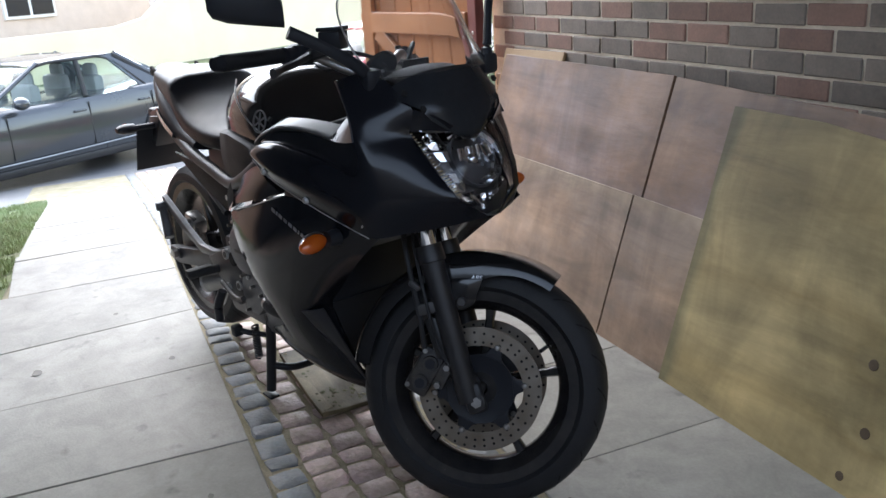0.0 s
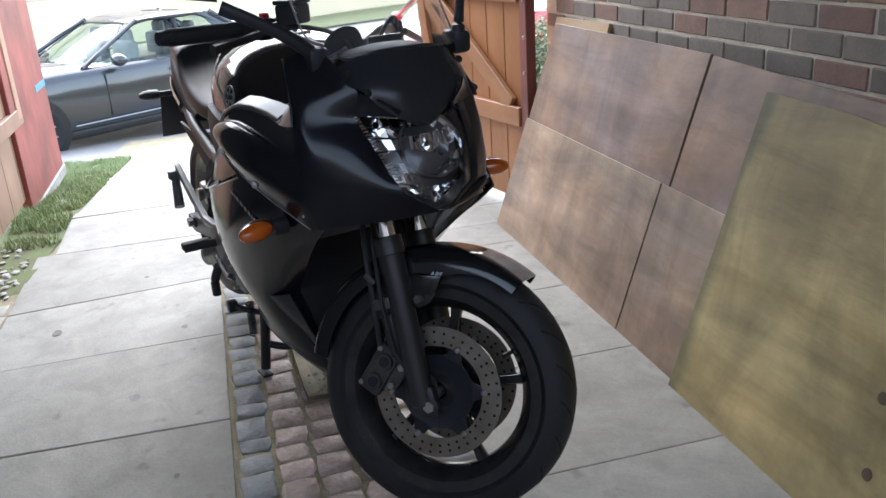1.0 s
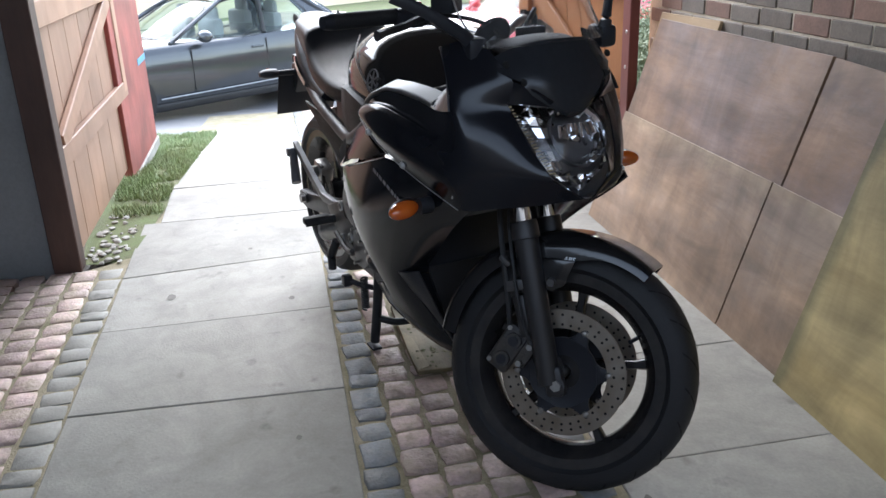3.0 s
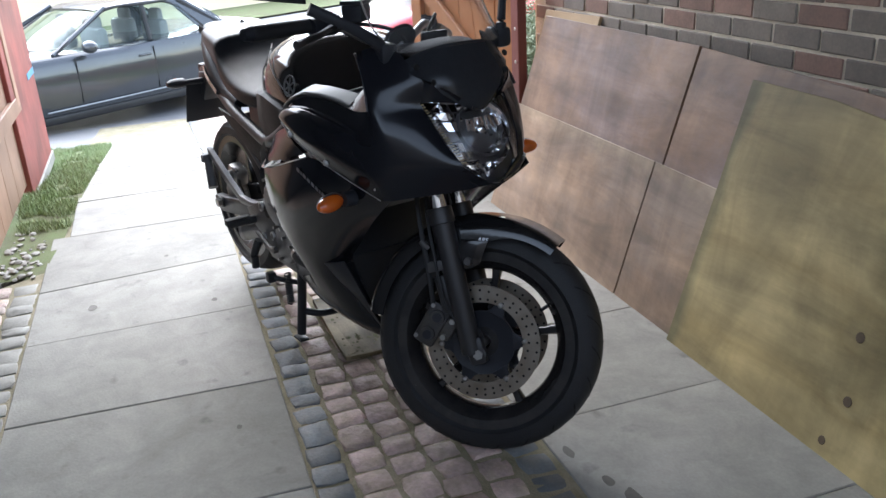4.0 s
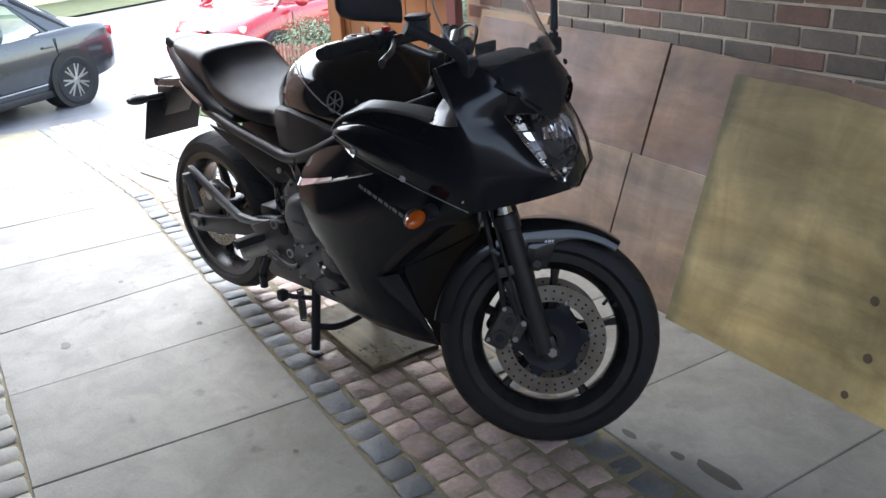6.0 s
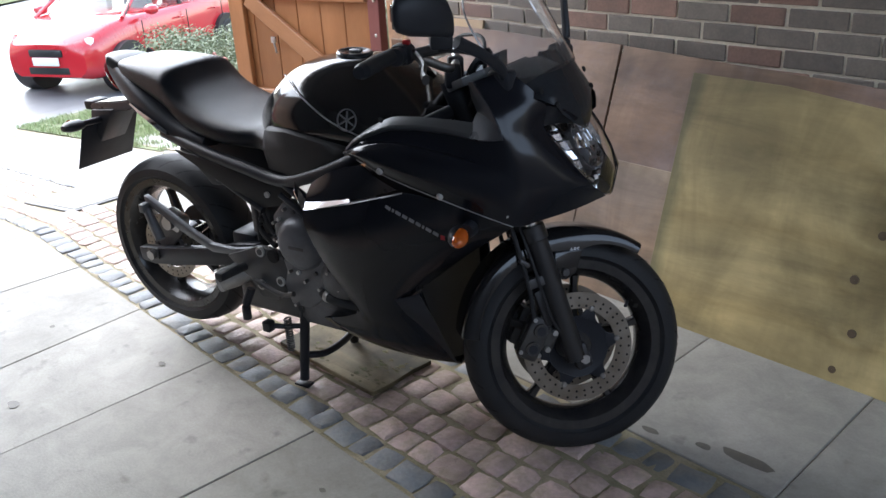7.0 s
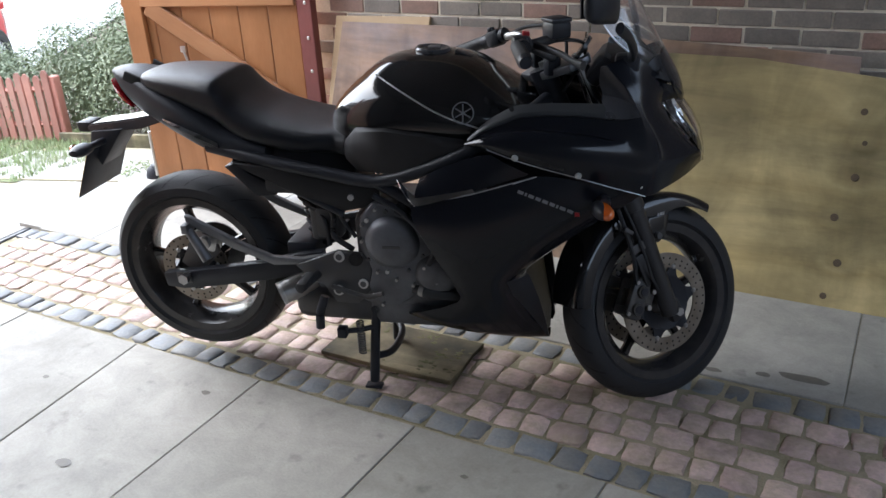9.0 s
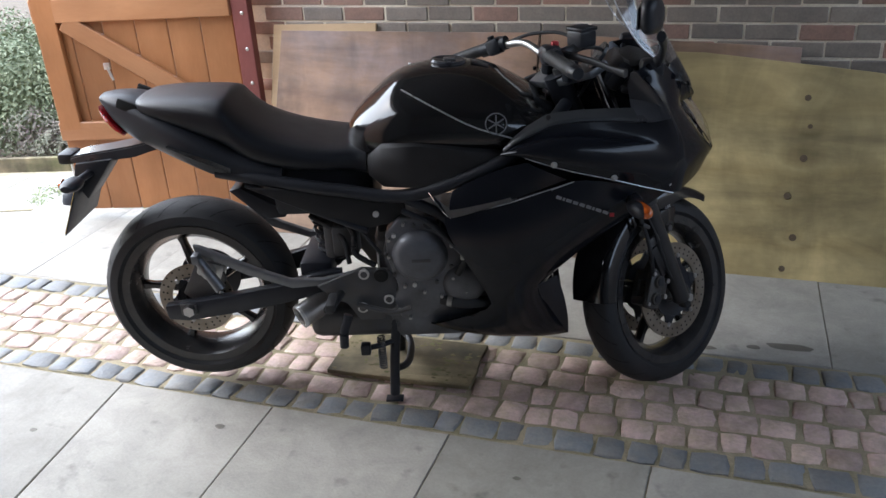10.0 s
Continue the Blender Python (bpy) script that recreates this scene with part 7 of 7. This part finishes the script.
saloon = [(-2.29, 0.66, 0.42, 0.80, 0.84), (-2.20, 0.80, 0.30, 0.92, 0.99), (-1.75, 0.87, 0.22, 0.97, 1.04), (-1.1, 0.89, 0.20, 0.96, 1.0), (0.0, 0.895, 0.20, 0.93, 0.96), (0.9, 0.89, 0.20, 0.92, 0.98), (1.6, 0.885, 0.21, 0.90, 0.98), (2.25, 0.83, 0.22, 0.78, 0.87), (2.60, 0.70, 0.30, 0.62, 0.70)]
car("car", Matrix.Translation(spot) @ Matrix.Rotation(STREET_TURN, 4, "Z") @ Matrix.Scale(S1, 4), CAR_GREY, "dark grey saloon car parked along the street", saloon,
    ((0.95, -1.62, 1.12, 0.80), (1.15, -1.36, 0.76, 0.745), (1.32, -1.08, 0.42, 0.68), (1.40, -0.86, 0.18, 0.61)), (-1.36, 1.78), 0.325, ALLOY, 7, -0.26, (2.36, 0.62, 0.70), (-2.16, 0.66, 0.84))
S2 = 0.84
h2turn = radians(-62)
h2 = Vector((math.cos(h2turn), math.sin(h2turn), 0))
left2 = Vector((-h2.y, h2.x, 0))
spot2 = Vector((-8.02, 3.01, -0.6)) - S2 * (1.28 * h2 + 0.86 * left2)
hatch = [(-1.90, 0.68, 0.36, 0.85, 0.95), (-1.78, 0.80, 0.28, 0.98, 1.05), (-1.2, 0.84, 0.22, 0.98, 1.02), (0.0, 0.845, 0.20, 0.94, 0.98), (0.9, 0.84, 0.20, 0.92, 1.0), (1.35, 0.82, 0.21, 0.86, 0.98), (1.70, 0.77, 0.22, 0.76, 0.86), (1.90, 0.64, 0.28, 0.64, 0.72)]
red_car = car("car", Matrix.Translation(spot2) @ Matrix.Rotation(h2turn, 4, "Z") @ Matrix.Scale(S2, 4), CAR_RED, "bright red hatchback car parked behind the hedge", hatch,
              ((0.96, -1.80, 1.20, 0.77), (1.18, -1.70, 0.86, 0.72), (1.36, -1.58, 0.52, 0.66), (1.45, -1.42, 0.28, 0.60)), (-1.22, 1.28), 0.30, ALLOY, 9, -0.20, (1.66, 0.58, 0.72), (-1.80, 0.66, 0.95))
part("grille", box(0.03, 0.56, 0.10, 0.02, (1.905, 0, 0.60)), DARK_TRIM, red_car)
part("plate", box(0.012, 0.44, 0.11, 0.003, (1.93, 0, 0.49)), WHITE_PAINT, red_car, "blank white number plate")
part("intake", box(0.03, 0.70, 0.11, 0.02, (1.89, 0, 0.36)), DARK_TRIM, red_car)

# picket fence
fence_a, fence_b = Vector((-6.55, 2.38, 0)), Vector((-4.5, 2.24, 0))
fence = thing("picket_fence", Matrix.Identity(4), "low faded red picket fence before the hedge", "fence")
for k in range(18):
    s = k / 17
    p = fence_a.lerp(fence_b, s)
    z = ground_z(p.x)
    hgt = 0.52 + 0.02 * math.sin(k * 2.3)
    b = prism([(-0.043, 0), (0.043, 0), (0.043, hgt - 0.03), (0.015, hgt), (-0.015, hgt), (-0.043, hgt - 0.03)], 0.016, "xz", 0.0, 0.002, seg=1)
    part("picket", b, PICKET, fence, smooth=False, m=Matrix.Translation((p.x, p.y, z)) @ Matrix.Rotation(radians(-3.9 + rng.uniform(-2, 2)), 4, "Z") @ Matrix.Rotation(radians(rng.uniform(-2.5, 2.5)), 4, "Y"))
for zz in (0.13, 0.40):
    a, b_ = fence_a + Vector((0, 0.02, ground_z(-6.55) + zz)), fence_b + Vector((0, 0.02, ground_z(-4.5) + zz))
    part("rail", rod(a, b_, 0.022, None, 4), PICKET, fence, smooth=False)
part("post", box(0.06, 0.06, 0.50, 0.006, (-4.44, 2.275, ground_z(-4.44) + 0.24), 1), PICKET, fence, smooth=False)


def foliage(name, spots, count, size, mat, label, category, seed, kind="stuff"):
    """Many small bent leaves scattered through uneven clumps; spots: (x, y, z, rx, ry, rz)."""
    rng = random.Random(seed)
    verts, faces = [], []
    weights = [s[3] * s[4] for s in spots]
    for _ in range(count):
        s = rng.choices(spots, weights)[0]
        while True:
            d = Vector((rng.gauss(0, 1), rng.gauss(0, 1), rng.gauss(0, 1)))
            if d.length > 0.1:
                break
        d.normalize()
        d *= rng.uniform(0.72, 1.08)
        c = Vector((s[0] + d.x * s[3], s[1] + d.y * s[4], s[2] + d.z * s[5]))
        if c.z < ground_z(c.x):
            continue
        n = Vector((d.x + rng.uniform(-0.7, 0.7), d.y + rng.uniform(-0.7, 0.7), d.z + rng.uniform(-0.2, 0.9))).normalized()
        u = n.orthogonal().normalized()
        u.rotate(Matrix.Rotation(rng.uniform(0, 6.28), 3, n))
        v = n.cross(u)
        L, w = size * rng.uniform(0.6, 1.4), size * rng.uniform(0.25, 0.45)
        k = len(verts)
        verts += [c - u * L, c + v * w + n * L * 0.15, c + u * L, c - v * w + n * L * 0.15]
        faces += [(k, k + 1, k + 2), (k, k + 2, k + 3)]
    me = bpy.data.meshes.new(name)
    me.from_pydata([tuple(q) for q in verts], [], faces)
    me.materials.append(mat)
    return tagged(new(name, me), label, category, kind=kind)


rng = random.Random(71)
spots = []
for k in range(34):
    x = rng.uniform(-6.5, -3.3)
    y = rng.uniform(2.5, 3.6)
    r = rng.uniform(0.22, 0.42)
    spots.append((x, y, ground_z(x) + rng.uniform(0.15, 0.62), r, r, r * 0.9))
for x, y, z, r in ((-3.35, 2.75, 0.15, 0.35), (-3.6, 3.1, 0.35, 0.4), (-3.25, 2.5, -0.02, 0.22), (-3.9, 2.7, 0.25, 0.35)):
    spots.append((x, y, z, r, r, r))
for k in range(16):
    x = rng.uniform(-4.3, -2.95)
    r = rng.uniform(0.2, 0.34)
    spots.append((x, rng.uniform(2.5, 3.3), ground_z(x) + rng.uniform(0.15, 0.72), r, r, r))
foliage("hedge", spots, 44000, 0.023, HEDGE_LEAF, "dense green hedge behind the picket fence", "hedge", 5)
foliage("low_shrub", [(-3.3, 2.25, -0.02, 0.2, 0.16, 0.16), (-3.6, 2.35, 0.0, 0.22, 0.2, 0.2)], 1500, 0.022, material("grey_leaf", (0.16, 0.18, 0.11), 0.7, second=(0.15, 0.09, 0.10), scale=6, amount=0.8), "grey-green low shrub in the bed", "shrub", 8)


def turf_patch(name, outline, label, mat, z0=0.004):
    b = bmesh.new()
    b.faces.new([b.verts.new((x, y, ground_z(x) + z0)) for x, y in outline])
    bmesh.ops.subdivide_edges(b, edges=list(b.edges), cuts=6, use_grid_fill=True)
    bmesh.ops.triangulate(b, faces=list(b.faces))
    for v in b.verts:
        v.co.z = ground_z(v.co.x) + z0 + 0.012 * noise.noise(v.co * 5)
    return structure(name, b, mat, label, "grass", True)


def blades(name, outline, count, height, seed, label):
    rng = random.Random(seed)
    xs_, ys_ = [p[0] for p in outline], [p[1] for p in outline]
    verts, faces = [], []
    n = 0
    while n < count:
        x, y = rng.uniform(min(xs_), max(xs_)), rng.uniform(min(ys_), max(ys_))
        inside = False
        j = len(outline) - 1
        for i in range(len(outline)):
            (xi, yi), (xj, yj) = outline[i], outline[j]
            if (yi > y) != (yj > y) and x < (xj - xi) * (y - yi) / (yj - yi) + xi:
                inside = not inside
            j = i
        if not inside:
            continue
        n += 1
        if noise.noise(Vector((x * 5.0, y * 5.0, seed))) < -0.22:
            continue
        hh, a = height * rng.uniform(0.5, 1.3), rng.uniform(0, 6.28)
        w = 0.004
        z = ground_z(x)
        lean = Vector((math.cos(a), math.sin(a), 0)) * hh * rng.uniform(0.2, 0.8)
        s = Vector((-math.sin(a), math.cos(a), 0)) * w
        p = Vector((x, y, z))
        k = len(verts)
        verts += [p - s, p + s, p + lean + Vector((0, 0, hh))]
        faces.append((k, k + 1, k + 2))
    me = bpy.data.meshes.new(name)
    me.from_pydata([tuple(q) for q in verts], [], faces)
    me.materials.append(GRASS)
    return tagged(new(name, me), label, "grass", kind="stuff")


bank = [(-3.7, 1.29), (-6.95, 1.29), (-7.25, 2.55), (-4.4, 2.5), (-3.5, 1.75)]
turf_patch("lawn", bank, "green grass bank below the picket fence", TURF)
blades("lawn_grass", bank, 14000, 0.045, 3, "short green grass")
strip = [(-1.3, -0.81), (-2.1, -0.72), (-5.1, -0.68), (-5.2, -1.25), (-3.3, -1.25), (-1.3, -1.0)]
turf_patch("side_strip", strip, "patchy grass and soil strip beside the slabs", TURF, 0.0)
blades("strip_grass", [(-1.9, -0.74), (-5.1, -0.66), (-5.2, -1.25), (-1.9, -0.98)], 16000, 0.035, 9, "patchy green grass")
# flint and pale stones in the bare corner of the strip
flints = thing("flint", pose(0, 0, 0), "scattered pale flints on bare soil", "stones", kind="stuff")
b = bmesh.new()
rng = random.Random(17)
for k in range(110):
    x, y = rng.uniform(-1.95, -1.25), rng.uniform(-1.0, -0.83)
    if k > 70:
        x, y = rng.uniform(-3.1, -1.9), rng.uniform(1.42, 1.65)
    r = rng.uniform(0.006, 0.02)
    q = bmesh.new()
    bmesh.ops.create_icosphere(q, subdivisions=1, radius=r)
    for v in q.verts:
        v.co = Vector((v.co.x * rng.uniform(0.7, 1.4), v.co.y * rng.uniform(0.7, 1.4), v.co.z * 0.6))
    bmesh.ops.translate(q, vec=(x, y, ground_z(x) + r * 0.3), verts=q.verts)
    merged(b, q)
part("stone", b, material("pale_flint", (0.5, 0.48, 0.44), 0.7, second=(0.2, 0.17, 0.13), scale=20, amount=0.8), flints)
flints.children[0]["kind"] = "stuff"

# path, its edging board and the inspection cover
path_slab = slab_mesh(0.60, 0.60, "path_slab", 77)
garden_path = structure("garden_path", prism([(-4.4, 1.34), (-2.7, 1.34), (-2.7, 1.95), (-4.4, 2.1)], 0.02, "xy", 0.0), SAND, "concrete garden path beside the gate", "path")
garden_path.matrix_basis = Matrix.Translation((-3.5, 0, ground_z(-3.5) - 0.006)) @ Matrix.Rotation(-math.atan(0.115), 4, "Y") @ Matrix.Translation((3.5, 0, 0))
for k in range(3):
    lay(path_slab, -3.0 - 0.61 * k, 1.66, rng.uniform(-1, 1), "path_slab", 0.006)
edge = thing("edging_board", Matrix.Identity(4), "weathered timber edging board of the flower bed", "edging")
part("board", box(1.3, 0.03, 0.10, 0.004, (0, 0, 0), 1), OLD_BOARD, edge, smooth=False, m=Matrix.Translation((-3.75, 2.12, ground_z(-3.75) + 0.03)) @ Matrix.Rotation(-math.atan(0.115), 4, "Y") @ Matrix.Rotation(radians(-6), 4, "Z"))
cover = thing("inspection_cover", Matrix.Translation((-2.88, 0.46, ground_z(-2.88) + 0.004)) @ Matrix.Rotation(-math.atan(0.115), 4, "Y") @ Matrix.Rotation(radians(6), 4, "Z"), "square steel inspection cover set in the setts", "cover")
part("frame", box(0.60, 0.46, 0.02, 0.003, (0, 0, -0.008), 1), DARK_METAL, cover, smooth=False)
part("lid", box(0.54, 0.40, 0.02, 0.003, (0, 0, -0.004), 1), CONCRETE, cover, "concrete-filled lid", smooth=False)

# far side of the street: low rendered wall and a brick house
b = prism([(-8.8, 0), (60, 0), (60, 1.1), (-6.5, 1.1), (-7.4, 1.25), (-8.1, 1.7), (-8.8, 2.3)], 0.25, "xz", -10.35)
fw_ = structure("garden_wall", b, RENDER_WALL, "cream rendered garden wall across the street", "wall")
fw_.matrix_basis = Matrix.Translation((0, 0, -0.62)) @ STREET
b = box(40, 0.25, 2.4, 0, (-28.8, -10.35, 1.2))
fw2 = structure("tall_wall", b, RENDER_WALL, "tall cream rendered wall across the street", "wall")
fw2.matrix_basis = Matrix.Translation((0, 0, -0.62)) @ STREET
house = thing("house", Matrix.Translation((0, 0, -0.62)) @ STREET, "pale brick house across the street", "house")
part("wall", box(46, 6.0, 6.0, 0, (12, -17.5, 3.0)), FAR_BRICK, house, smooth=False)
part("roof", prism([(-21.0, 5.9), (-13.8, 5.9), (-17.5, 8.6)], 47, "yz", 12.0), SLATE, house, smooth=False)
for k in range(9):
    w_ = part("window", box(1.5, 0.10, 1.25, 0.01, (-7 + 4.3 * k, -14.46, 2.0)), WHITE_PAINT, house, "white framed window", smooth=False)
    for d in (-0.36, 0.36):
        part("pane", box(0.62, 0.03, 1.08, 0, (-7 + 4.3 * k + d, -14.40, 2.0)), SMOKE, w_, smooth=False)
for k in range(3):
    part("downpipe", rod((-4.6 + 13 * k, -14.42, 0), (-4.6 + 13 * k, -14.42, 5.8), 0.06, None, 8), DARK_TRIM, house)

# at the foot of the open gate
stop = thing("gate_stop", Matrix.Translation((-2.54, 1.41, ground_z(-2.54))), "black plastic gate stop on the ground", "gate stop")
part("body", lathe([(0.0005, 0.085), (0.03, 0.082), (0.05, 0.06), (0.058, 0.03), (0.062, 0.0), (0.0005, 0.0)], 24, "z"), PLASTIC, stop)
part("collar", rod((0.0, 0.0, 0.07), (0.06, -0.02, 0.075), 0.028, 0.03, 16), PLASTIC, stop)
part("drop_bolt", rod((0.905, 0.05, 0.10), (0.905, 0.05, 0.34), 0.008, None, 10), STEEL, right_gate, "zinc drop bolt")
foliage("weeds", [(-2.40, 1.42, 0.0, 0.10, 0.09, 0.05), (-2.2, 1.42, 0.0, 0.13, 0.06, 0.04), (-1.97, 1.44, 0.0, 0.10, 0.05, 0.04), (-2.75, 1.5, -0.03, 0.16, 0.12, 0.06)], 900, 0.012, GRASS, "small green weeds along the gate foot", "weeds", 12)
